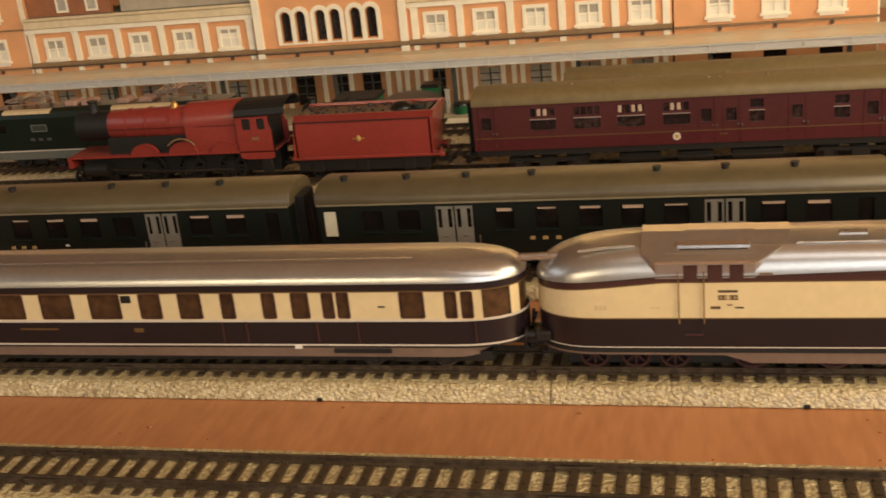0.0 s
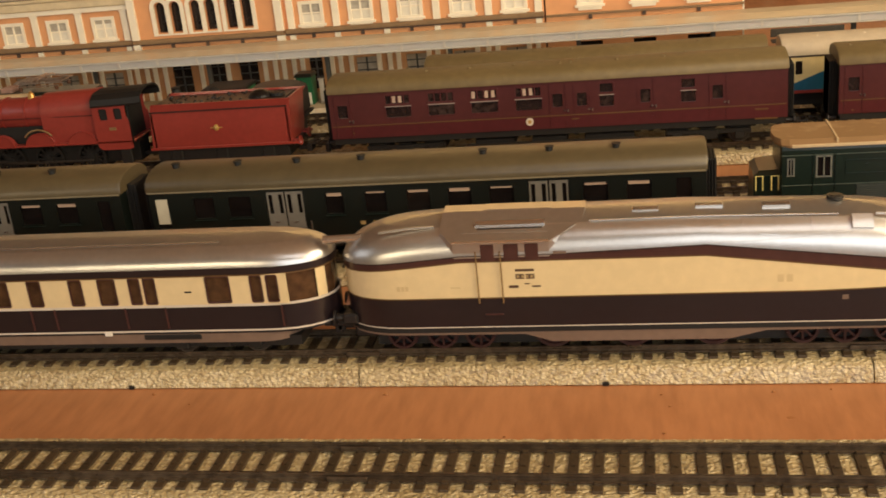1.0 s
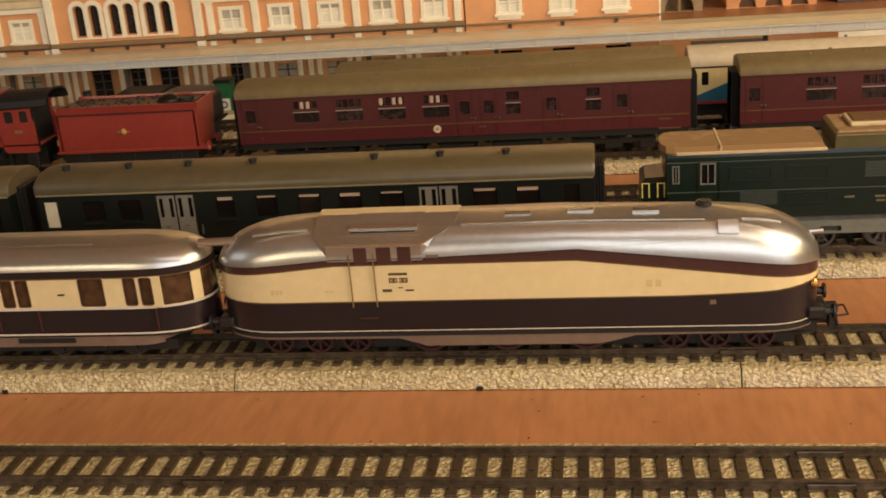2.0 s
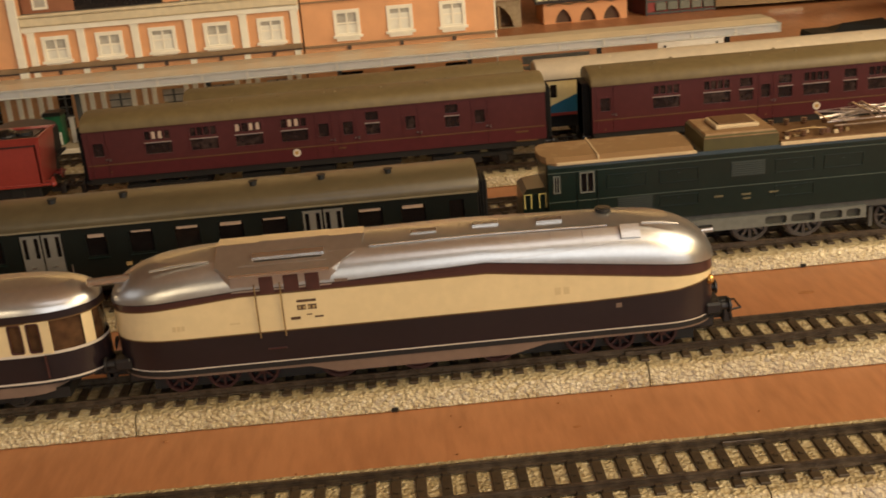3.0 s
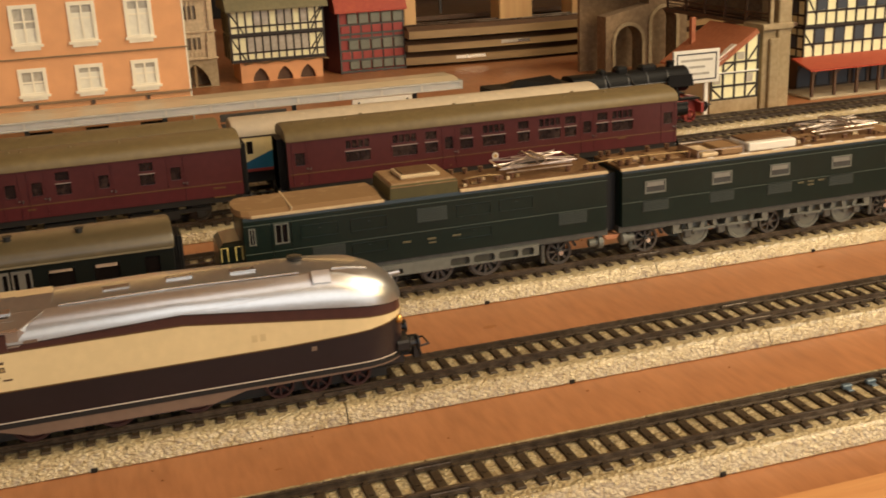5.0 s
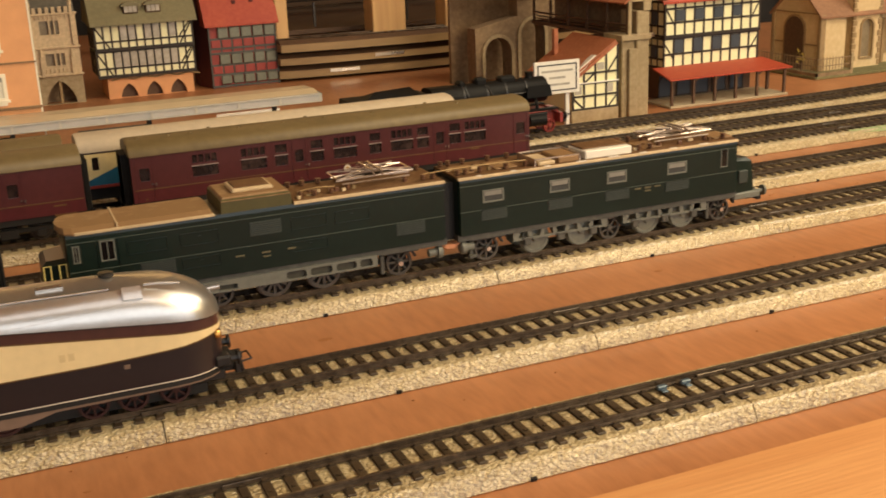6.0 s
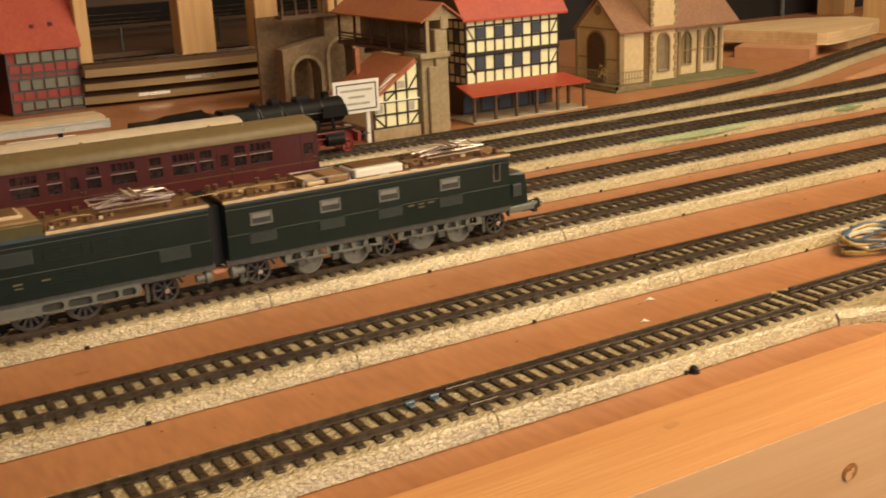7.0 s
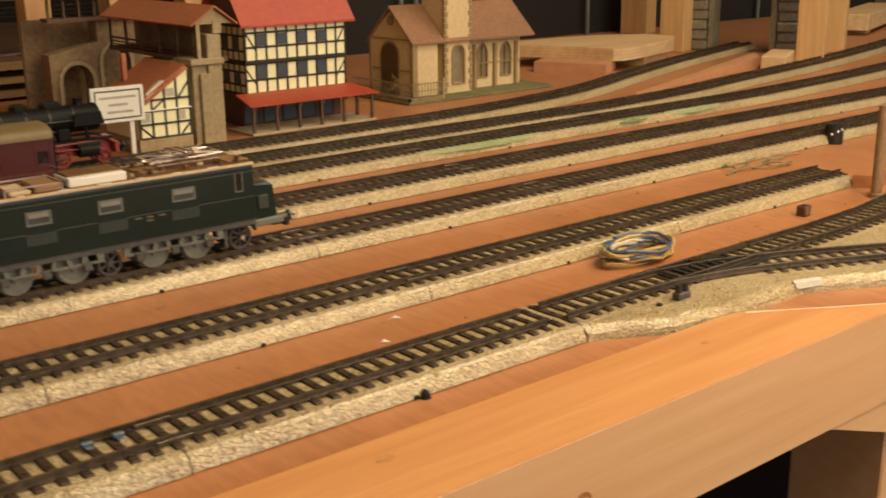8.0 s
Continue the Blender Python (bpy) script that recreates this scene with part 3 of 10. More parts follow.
    # Grey-white patch laid on the front slope of the turnout bed.
    part("white_patch", poly_hull([(x, front(x) + d, z + 0.0003) for x in (0.672, 0.680, 0.687) for d, z in ((-0.0003, 0.0002), (0.0010, 0.0026), (0.0026, 0.0036), (0.0030, 0.0020))]), PATCHWHITE, t, "grey-white patch on the front slope of the bed")


def dressing():
    """Moss on the bed, scraps and marks on the board."""
    for x0, x1, s, green in ((0.735, 0.868, 1, MOSS), (0.950, 1.000, 2, MOSS_DARK), (1.02, 1.100, 3, MOSS)):
        rnd = random.Random(s)
        bm = bmesh.new()
        loops = []
        n = 14
        for i in range(n + 1):
            u = i / n
            w = 0.0052 * math.sin(math.pi * u) ** 0.6 + 0.0004
            x = x0 + (x1 - x0) * u
            y0 = YE - 0.0216
            loops.append([(x, y0 + 0.0068 - w - 0.0012 * rnd.random(), 0.0004 + (6.8e-3 - w) * 0.3 + 0.0005), (x, y0 + 0.0062 - w * 0.5, 0.0036 - w * 0.16 + 0.0004 * rnd.random()), (x, y0 + 0.0072, 0.0046)])
        loft(bm, loops, closed=False)
        ob = new("moss", mesh_of("moss", bm, green))
        ORIGIN[ob] = Vector((0, 0, 0))
        tagged(ob, "green moss flock on the ballast edge", "moss", "", "stuff")
    rnd = random.Random(12)
    for x, y, r in ((0.2615, 0.071, 0.0022), (0.440, 0.0775, 0.0016), (0.505, -0.0065, 0.0009), (0.70, 0.078, 0.001), (0.15, -0.02, 0.0008), (0.765, -0.0165, 0.0016)):
        bm = rod(bmesh.new(), (x, y, -0.0002), (x, y, 0.00012), r, 9)
        for v in bm.verts:
            v.co.x = x + (v.co.x - x) * rnd.uniform(1.2, 1.9)
            v.co.y = y + (v.co.y - y) * rnd.uniform(0.6, 0.9)
        t = thing("board_mark", x, y, 0, "small dark scuff mark on the plywood board", "mark")
        part("stain", bm, KNOT, t)
    rnd = random.Random(77)
    bm = bmesh.new()
    for y0, y1 in ((YA + 0.024, YB - 0.024), (YB + 0.024, YC - 0.024), (YC + 0.024, YD - 0.024), (YD + 0.024, YE - 0.024)):
        for k in range(34):
            x, y, r = rnd.uniform(-0.30, 1.0), rnd.uniform(y0, y1), rnd.choice((0.00025, 0.0003, 0.0004, 0.0007))
            lo, hi = BOARD_TOP + 0.0002, BOARD_TOP + 0.0005 + 0.3 * r
            ring = [(math.cos(a) * r * rnd.uniform(0.7, 1.9), math.sin(a) * r * rnd.uniform(0.6, 1.1)) for a in np.linspace(0, 5.24, 6)]
            loft(bm, [[(x + u, y + v, lo) for u, v in ring], [(x + 0.7 * u, y + 0.7 * v, hi) for u, v in ring]], False, True)
    ob = new("dust", mesh_of("dust", bm, KNOT))
    ORIGIN[ob] = Vector((0, 0, 0))
    tagged(ob, "dark specks of dust and chips on the plywood", "dust", "", "stuff")
    for x, y in ((0.512, -0.0055), (0.4905, -0.0265)):
        t = thing("paper_scrap", x, y, 0, "tiny torn white paper scrap lying on the board", "scrap")
        part("paper", poly_hull([(x - 0.003, y, 0.0001), (x + 0.003, y - 0.0012, 0.0001), (x + 0.001, y + 0.0012, 0.0012), (x - 0.001, y - 0.001, 0.001)]), WHITE, t)
    # Two blocks added for small bluish spots by the rear rail.
    for x, y, sgn in ((0.3515, YA + 0.0052, 1), (0.3620, YA + 0.0054, 1)):
        t = thing("blue_rail_mark", x, y, CLIP_Z, "small block added for a bluish spot on the rail", "clip")
        part("clip", boxed(x - 0.0020, x + 0.0020, y - 0.0008, y + 0.0012, 0.0050, 0.0066, 0.0003), RAILBLUE, t)
        part("mark_foot", boxed(x - 0.0012, x + 0.0012, y - 0.0028, y - 0.0008, 0.0048, 0.0054, 0.0002), RAILBLUE, t)


PATCHWHITE = material("grey_white_patch", (0.50, 0.48, 0.43), 0.7, vary=0.15, scale=300)
RAILBLUE = material("pale_blue_grey", (0.11, 0.155, 0.20), 0.45, 0.4, vary=0.1)
board()
room()

# ---------------------------------------------------------------- rolling stock
def wheel(bm, x, y, z, r, side, spokes=0):
    """One wheel, its face towards side (-1 front, 1 back)."""
    t = 0.0011
    n = 20
    ring = lambda rr, dy: [(x + rr * math.cos(2 * math.pi * i / n), y + side * dy, z + rr * math.sin(2 * math.pi * i / n)) for i in range(n)]
    flange = [ring(r * 1.09, -t - 0.0005), ring(r * 1.09, -t), ring(r, -t)]
    if not spokes:
        loft(bm, [ring(r * 0.10, -t - 0.0005)] + flange + [ring(r, t), ring(r * 0.84, t), ring(r * 0.80, t - 0.0004), ring(r * 0.26, t - 0.0002), ring(r * 0.22, t + 0.0010), ring(r * 0.10, t + 0.0011)], True, True)
    else:
        loft(bm, [ring(r * 0.82, -t - 0.0005)] + flange + [ring(r, t), ring(r * 0.82, t), ring(r * 0.82, -t - 0.0005)])
        arm, steps = 0.075, 3
        holes = []
        for k in range(spokes):
            lo, hi = 2 * math.pi * k / spokes, 2 * math.pi * (k + 1) / spokes
            edge = lambda rr: [(rr, lo + arm / rr + (hi - lo - 2 * arm / rr) * q / steps) for q in range(steps + 1)]
            holes.append([(x + r * rr * math.cos(a), z + r * rr * math.sin(a)) for rr, a in edge(0.80) + edge(0.32)[::-1]])
        web = pierced([(x + r * 0.84 * math.cos(2 * math.pi * i / n), z + r * 0.84 * math.sin(2 * math.pi * i / n)) for i in range(n)], holes, y - 0.0006, 0.0012)
        for f in web.faces:
            f.normal_update()
        data = bpy.data.meshes.new("web")
        web.to_mesh(data)
        web.free()
        bm.from_mesh(data)
        bpy.data.meshes.remove(data)
        loft(bm, [ring(r * 0.24, 0.0004), ring(r * 0.22, t + 0.0006), ring(r * 0.05, t + 0.0007)], True, True)
    bmesh.ops.recalc_face_normals(bm, faces=bm.faces)
    return bm


def wheelset(th, x, yc, r, mat, spokes=0):
    for s in (-1, 1):
        w = part("wheel", wheel(bmesh.new(), x, yc + s * 0.0083, ZR + r, r, s, spokes), mat, th, smooth=False)
        if s < 0:
            part("axle", rod(bmesh.new(), (x, yc - 0.0078, ZR + r), (x, yc + 0.0078, ZR + r), 0.001, 8), STEEL, w)


def bogie(th, x, yc, base=0.029, r=0.0055, wmat=None, frame=None):
    bm = bmesh.new()
    for s in (-1, 1):
        y = yc + s * 0.0118
        box(bm, x - base / 2 - 0.006, x + base / 2 + 0.006, y - 0.0008, y + 0.0008, ZR + 0.0062, ZR + 0.0088, 0.0003)
        for dx in (-base / 2, base / 2):
            box(bm, x + dx - 0.0026, x + dx + 0.0026, y - 0.0014, y + 0.0012, ZR + 0.0030, ZR + 0.0072, 0.0004)
        box(bm, x - 0.005, x + 0.005, y - 0.0012, y + 0.0012, ZR + 0.0034, ZR + 0.0086, 0.0004)
    box(bm, x - 0.004, x + 0.004, yc - 0.0115, yc + 0.0115, ZR + 0.0055, ZR + 0.0095)
    b = part("bogie", bm, frame or SOOT, th)
    for dx in (-base / 2, base / 2):
        for s in (-1, 1):
            part("wheel", wheel(bmesh.new(), x + dx, yc + s * 0.0083, ZR + r, r, s), wmat or STEEL, b)
    return b


def buffers(th, x, d, yc, z, mat=None, long=0.0055):
    for s in (-1, 1):
        bm = rod(bmesh.new(), (x, yc + s * 0.0095, z), (x + d * long, yc + s * 0.0095, z), 0.0012, 10)
        rod(bm, (x + d * long, yc + s * 0.0095, z), (x + d * (long + 0.0009), yc + s * 0.0095, z), 0.0030, 14)
        part("buffer", bm, mat or BLACK, th)


def coupler(th, x, d, yc, z):
    bm = boxed(min(x, x + d * 0.009), max(x, x + d * 0.009), yc - 0.0018, yc + 0.0018, z - 0.0014, z + 0.0010, 0.0003)
    box(bm, min(x + d * 0.006, x + d * 0.009), max(x + d * 0.006, x + d * 0.009), yc - 0.0045, yc + 0.0045, z - 0.002, z + 0.0032, 0.0004)
    tube(bm, [(x + d * 0.009, yc - 0.004, z + 0.0025), (x + d * 0.0125, yc - 0.004, z + 0.003), (x + d * 0.0125, yc + 0.004, z + 0.003), (x + d * 0.009, yc + 0.004, z + 0.0025)], 0.0004, 5)
    part("coupler", bm, BLACK, th)


# cross-section of the silver roofs: rounded shoulder, crease, flatter top (width share, height share)
CASING = [(1.0, 0.0), (0.988, 0.15), (0.960, 0.29), (0.915, 0.43), (0.850, 0.57), (0.765, 0.69), (0.672, 0.792), (0.655, 0.808), (0.630, 0.820), (0.45, 0.890), (0.22, 0.960), (0.02, 1.0)]


def on_casing(f):
    """Width and height share at f along the section."""
    t = f * (len(CASING) - 1)
    i = min(int(t), len(CASING) - 2)
    (c0, s0), (c1, s1) = CASING[i], CASING[i + 1]
    return c0 + (c1 - c0) * (t - i), s0 + (s1 - s0) * (t - i)


def dome_roof(plan_args, yc, zb, zt, ia, ib, steps=9, up=1.0):
    """A rounded roof that runs down at its ends like a shell."""
    xa, xb, w, ra, rb, xs = plan_args
    loops = []
    for c, s in CASING:
        x0, x1, r0, r1 = xa + ia * (1 - c), xb - ib * (1 - c), ra + 0.35 * ia * (1 - c), rb + 0.35 * ib * (1 - c)
        u0, u1, v0, v1 = xa + ra, xb - rb, x0 + r0, x1 - r1
        pl = outline(x0, x1, w * c, r0, r1, [v0 + (v1 - v0) * (x - u0) / (u1 - u0) for x in xs])
        base = outline(xa, xb, w, ra, rb, xs)
        loops.append([(x, yc + y, (zb(bx) if callable(zb) else zb) * (1 - s) + zt * s) for (x, y), (bx, _) in zip(pl, base)])
    return loft(bmesh.new(), loops, False, True)


LETTER = material("worn_gold_print", (0.40, 0.28, 0.12), 0.45, vary=0.1)

FAINT = material("faint_print", (0.60, 0.46, 0.25), 0.4, vary=0.06)


def streamliner():
    """The silver, cream and plum streamlined steam engine."""
    y0 = YB
    th = thing("streamlined_locomotive", 0.1, y0, ZR, "streamlined model locomotive with silver roof and cream and plum sides", "locomotive")
    xa, xb, w, ra, rb = -0.0045, 0.2068, 0.0158, 0.024, 0.021
    xs = (0.026, 0.0415, 0.0625, 0.072, 0.10, 0.1255, 0.1330, 0.145, 0.16, 0.175)
    plan = outline(xa, xb, w, ra, rb, xs)
    cream_lo = ramp([(xa, 0.0300), (0.012, 0.0300), (0.165, 0.0300), (0.190, 0.0310), (xb, 0.0328)])
    cream_hi = ramp([(xa, 0.0398), (0.0135, 0.0412), (0.0415, 0.0437), (0.1255, 0.0438), (0.190, 0.0362), (xb, 0.0348)])
    plum_hi = ramp([(xa, 0.0428), (0.0135, 0.0440), (0.0415, 0.0462), (0.075, 0.0462), (0.1255, 0.0480), (0.190, 0.0408), (xb, 0.0388)])
    skirt_lo = ramp([(xa, 0.0158), (0.0625, 0.0156), (0.072, 0.0126), (0.1330, 0.0126), (0.145, 0.0156), (xb, 0.0160)])
    part("skirt", band(plan, y0, skirt_lo, 0.0167, -0.0002), TAUPE, th, "grey-brown skirt", smooth=True)
    part("black_stripe", band(plan, y0, 0.0167, 0.0186, 0.0001), SOOT, th, smooth=True)
    part("white_stripe", band(plan, y0, 0.0186, 0.0190, 0.00015), LINE, th, "thin white stripe", smooth=True)
    part("lower_side", band(plan, y0, 0.0190, cream_lo), PLUM, th, "dark plum lower side", smooth=True)
    part("gold_stripe", band(plan, y0, lambda x: cream_lo(x) - 0.0003, lambda x: cream_lo(x) + 0.0002, 0.0001), STRIPE, th, smooth=True)
    part("cream_side", band(plan, y0, cream_lo, cream_hi), CREAM, th, "cream belt", smooth=True)
    part("gold_stripe", band(plan, y0, lambda x: cream_hi(x) - 0.0002, lambda x: cream_hi(x) + 0.0003, 0.0001), STRIPE, th, smooth=True)
    part("upper_side", band(plan, y0, cream_hi, plum_hi), PLUM2, th, "plum band under the roof", smooth=True)
    part("roof", dome_roof((xa - 0.0003, xb + 0.0004, w + 0.0005, ra, rb, xs), y0, plum_hi, 0.0577, 0.046, 0.046), SILVER, th, "silver streamlined roof casing", smooth=True)
    # Thin black band draws the shadow line under the roof edge.
    part("roof_edge_shade", band(plan, y0, lambda x: plum_hi(x) - 0.0003, lambda x: plum_hi(x) + 0.0001, 0.00045), SOOT, th, smooth=True)

    def shell(x, f, out=0.0):
        """A point of the roof between its edge (f = 0) and crown (f = 1)."""
        c, s = on_casing(f)
        zb = plum_hi(x)
        return Vector((x, y0 - (w + 0.0005 + out) * c, zb + (0.0577 - zb) * s + out * (0.3 + 0.7 * s)))

    def plate(name, x0, x1, f0, f1, out, mat, label=""):
        bm = bmesh.new()
        rows = [[shell(x0 + (x1 - x0) * i / 4, f0 + (f1 - f0) * k / 5, o) for o in (out,)  for k in range(6)] for i in range(5)]
        rim0 = [shell(x0, f0 + (f1 - f0) * k / 5, -0.0003) for k in range(6)]
        rim1 = [shell(x1, f0 + (f1 - f0) * k / 5, -0.0003) for k in range(6)]
        loft(bm, [rim0] + rows + [rim1], closed=False)
        for k, f in ((0, f0), (5, f1)):
            loft(bm, [[r[k] for r in rows], [shell(x0 + (x1 - x0) * i / 4, f, -0.0003) for i in range(5)]], closed=False)
        part(name, bm, mat, th, label, smooth=True)

    plate("hatch", 0.1722, 0.1788, 0.36, 0.58, 0.0009, SILVER, "raised square hatch on the casing")
    for x in (0.0935, 0.1045, 0.1155, 0.1265, 0.1375, 0.1485, 0.1595):
        plate("casing_seam", x - 0.00014, x + 0.00014, 0.06, 0.70, 0.00008, SILVER)
    for x in (0.0985, 0.1205, 0.1425):
        plate("latch", x, x + 0.0062, 0.235, 0.25, 0.0003, SILVER)
    bm = tube(bmesh.new(), [shell(x, 0.655, 0.0004) for x in np.linspace(0.0865, 0.168, 9)], 0.00028)
    part("handrail", bm, SILVER_TRIM, th)
    bm = tube(bmesh.new(), [shell(x, 0.60 + 0.12 * (0.1965 - x) / 0.0165, 0.0001) - Vector((0, 0, 0.30 * max(0, x - 0.1845) ** 1.2)) for x in np.linspace(0.180, 0.1925, 6)], 0.0005)
    part("roof_rib", bm, SILVER, th)
    bm = tube(bmesh.new(), [shell(x, 0.66 - 0.10 * (0.032 - x) / 0.022, 0.0001) - Vector((0, 0, 0.20 * max(0, 0.024 - x) ** 1.2)) for x in np.linspace(0.012, 0.032, 7)], 0.0005)
    part("roof_rib", bm, SILVER, th)
    for x, f in ((0.101, 0.90), (0.1225, 0.93), (0.1445, 0.90)):
        plate("roof_plate", x, x + 0.009, f - 0.035, f + 0.02, 0.0005, SILVER_TRIM)
    bm = rod(bmesh.new(), (0.1687, y0, 0.0571), (0.1687, y0, 0.0582), 0.0028, 16)
    part("chimney_ring", rod(bm, (0.1687, y0, 0.0582), (0.1687, y0, 0.0585), 0.0019, 16), STEEL, th)
    # cab casing with three windows
    pts, visor = [], []
    for s in (-1, 1):
        pts += [(0.0392, y0 + s * 0.0162, 0.0453), (0.0724, y0 + s * 0.0162, 0.0453), (0.0391, y0 + s * 0.0162, 0.0520), (0.0729, y0 + s * 0.0162, 0.0518),
                (0.0356, y0 + s * 0.0148, 0.0479), (0.0774, y0 + s * 0.0148, 0.0479), (0.0342, y0 + s * 0.0132, 0.0536), (0.0838, y0 + s * 0.0100, 0.0550), (0.0350, y0 + s * 0.0035, 0.0576), (0.0845, y0 + s * 0.0035, 0.0576)]
        visor += [(0.0389, y0 + s * 0.0183, 0.0521), (0.0731, y0 + s * 0.0183, 0.0519), (0.0389, y0 + s * 0.0181, 0.0515), (0.0731, y0 + s * 0.0181, 0.0513),
                  (0.0342, y0 + s * 0.0132, 0.0543), (0.0838, y0 + s * 0.0100, 0.0557), (0.0345, y0 + s * 0.0035, 0.0584), (0.0850, y0 + s * 0.0035, 0.0584), (0.0345, y0 + s * 0.0035, 0.0574), (0.0850, y0 + s * 0.0035, 0.0574)]
    cab = part("cab_casing", poly_hull(pts), SILVER, th, "silver cab casing with bevelled sides")
    part("visor", poly_hull(visor), SILVER, cab, "overhanging silver cab roof")
    for x0, x1 in ((0.0487, 0.0535), (0.0568, 0.0620), (0.0642, 0.0690)):
        part("window", box(bmesh.new(), x0, x1, y0 - 0.01638, y0 - 0.0155, 0.0440, 0.0503, 0.0002), PLUM2, cab, "dark plum cab window")
    slope = (0.0584 - 0.0520) / (0.0183 - 0.0035)
    on_top = lambda d: 0.0520 + (0.0183 - d) * slope
    part("lip", poly_hull([(x, y0 - d, on_top(d) + q) for x in (0.0391, 0.0729) for d, q in ((0.0185, -0.0003), (0.0185, 0.0001), (0.0179, 0.0003), (0.0179, -0.0003))]), SILVER_TRIM, cab)
    part("louvre_bar", poly_hull([(x, y0 - d, on_top(d) + q) for x in (0.0468, 0.0712) for d, q in ((0.0119, -0.0002), (0.0117, 0.0010), (0.0096, 0.0010), (0.0094, -0.0002))]), SILVER_TRIM, cab)
    part("louvre_slot", poly_hull([(x, y0 - d, on_top(d) + q) for x in (0.0475, 0.0705) for d, q in ((0.0127, -0.0003), (0.0127, 0.00012), (0.0120, 0.00012), (0.0120, -0.0003))]), SOOT, cab)
    part("louvre_slot", poly_hull([(x, y0 - d, on_top(d) + q) for x in (0.0425, 0.0720) for d, q in ((0.0142, -0.0003), (0.0142, 0.0002), (0.0139, 0.0002), (0.0139, -0.0003))]), SILVER, cab)
    part("roof_ridge", poly_hull([(x, y0 + v, z) for x in (0.0490, 0.0730) for v, z in ((-0.004, 0.0580), (-0.0032, 0.05865), (0.0032, 0.05865), (0.004, 0.0580))]), SILVER, cab)
    bm = tube(bmesh.new(), [shell(0.125 + 0.047 * k / 6, 0.03 + 0.30 * k / 6, -0.00005) for k in range(7)], 0.00012, 5)
    part("casing_edge", bm, SILVER, th)
    for x in (0.0470, 0.0556):
        part("handrail", tube(bmesh.new(), [(x, y0 - 0.0166, 0.0283), (x, y0 - 0.0168, 0.0480)], 0.00027), CABLE, th)
    part("cab_step", boxed(0.0488, 0.0552, y0 - 0.0166, y0 - 0.0150, 0.0236, 0.0240), PLUM2, th)
    bm = bmesh.new()
    for x0, x1, z0, z1 in ((0.0604, 0.0670, 0.0398, 0.0407), (0.0604, 0.0634, 0.0370, 0.0388), (0.0640, 0.0670, 0.0370, 0.0388), (0.0578, 0.0612, 0.0336, 0.0346), (0.0634, 0.0652, 0.0349, 0.0353), (0.0660, 0.0690, 0.0338, 0.0344)):
        box(bm, x0, x1, y0 - 0.01592, y0 - 0.0155, z0, z1)
    part("lettering", bm, WOODBROWN, th, "small dark plates and lettering bars")
    for k in range(4):
        x = 0.0608 + 0.0016 * k
        part("plate_print", boxed(x, x + 0.0009, y0 - 0.01602, y0 - 0.0156, 0.0374, 0.0384), LETTER, th, "pale print on the dark plate")
    for x0, x1, z0, z1 in ((0.0175, 0.0187, 0.0332, 0.0350), (0.0190, 0.0202, 0.0332, 0.0350), (0.0205, 0.0217, 0.0332, 0.0350), (0.037, 0.0405, 0.0338, 0.0344), (0.1485, 0.1505, 0.0335, 0.0362), (0.1515, 0.1535, 0.0335, 0.0362)):
        part("faint_lettering", boxed(x0, x1, y0 - 0.01588, y0 - 0.0155, z0, z1), FAINT, th, "faint gold lettering bar")
    part("badge", boxed(0.1695, 0.1715, y0 - 0.0159, y0 - 0.0155, 0.0267, 0.0283), TAUPE, th)
    part("step_plate", boxed(0.074, 0.0785, y0 - 0.0163, y0 - 0.0150, 0.0461, 0.0472), TAUPE, th)
    for x0, x1 in ((0.0835, 0.0925), (0.0955, 0.1045), (0.1075, 0.1165)):
        part("cover_strip", boxed(x0, x1, y0 - 0.0162, y0 - 0.0150, 0.0462, 0.0474, 0.0002), PLUM2, th)
    # head lamps, pipes, couplers and running gear
    for s in (-1, 1):
        part("headlight", ball(bmesh.new(), xb - 0.0026, y0 + s * 0.0092, 0.0312, 0.0016, 1.1), BRASS, th, "round brass-rimmed head lamp")
    part("side_pipe", rod(bmesh.new(), (-0.0105, y0 - 0.0055, 0.0500), (0.004, y0 - 0.0055, 0.0505), 0.0016, 10), SILVER_TRIM, th)
    part("side_pipe", rod(bmesh.new(), (0.1985, y0 + 0.006, 0.0435), (0.2095, y0 + 0.006, 0.0440), 0.0010, 10), SILVER, th)
    # Lower block is black fill for the shade under the engine.
    part("underframe", box(boxed(0.008, 0.196, y0 - 0.0105, y0 + 0.0105, 0.0150, 0.0180), 0.006, 0.199, y0 - 0.0068, y0 + 0.0068, 0.0082, 0.0150), SOOT, th)
    for x in (0.016, 0.031, 0.045, 0.158, 0.172, 0.187):
        wheelset(th, x, y0, 0.0055, RED_DULL, 8)
    for x in (0.072, 0.100, 0.128):
        wheelset(th, x, y0, 0.0075, RED_DULL)
    for x, d in ((0.004, -1), (0.2, 1)):
        part("valance", boxed(x - 0.006, x + 0.006, y0 - 0.009, y0 + 0.009, 0.0125, 0.0168, 0.0008), BLACK, th)
    for x, d in ((0.2040, 1), (-0.0015, -1)):
        span = lambda a, b: (min(x + d * a, x + d * b), max(x + d * a, x + d * b))
        for q in (-1, 1):
            y = y0 + q * 0.0088
            bm = boxed(*span(-0.002, 0.0040), y - 0.0030, y + 0.0030, 0.0185, 0.0228, 0.0008)
            rod(bm, (x + d * 0.0035, y, 0.0205), (x + d * 0.0068, y, 0.0205), 0.0015, 12)
            rod(bm, (x + d * 0.0068, y, 0.0205), (x + d * 0.0076, y, 0.0205), 0.0027, 18)
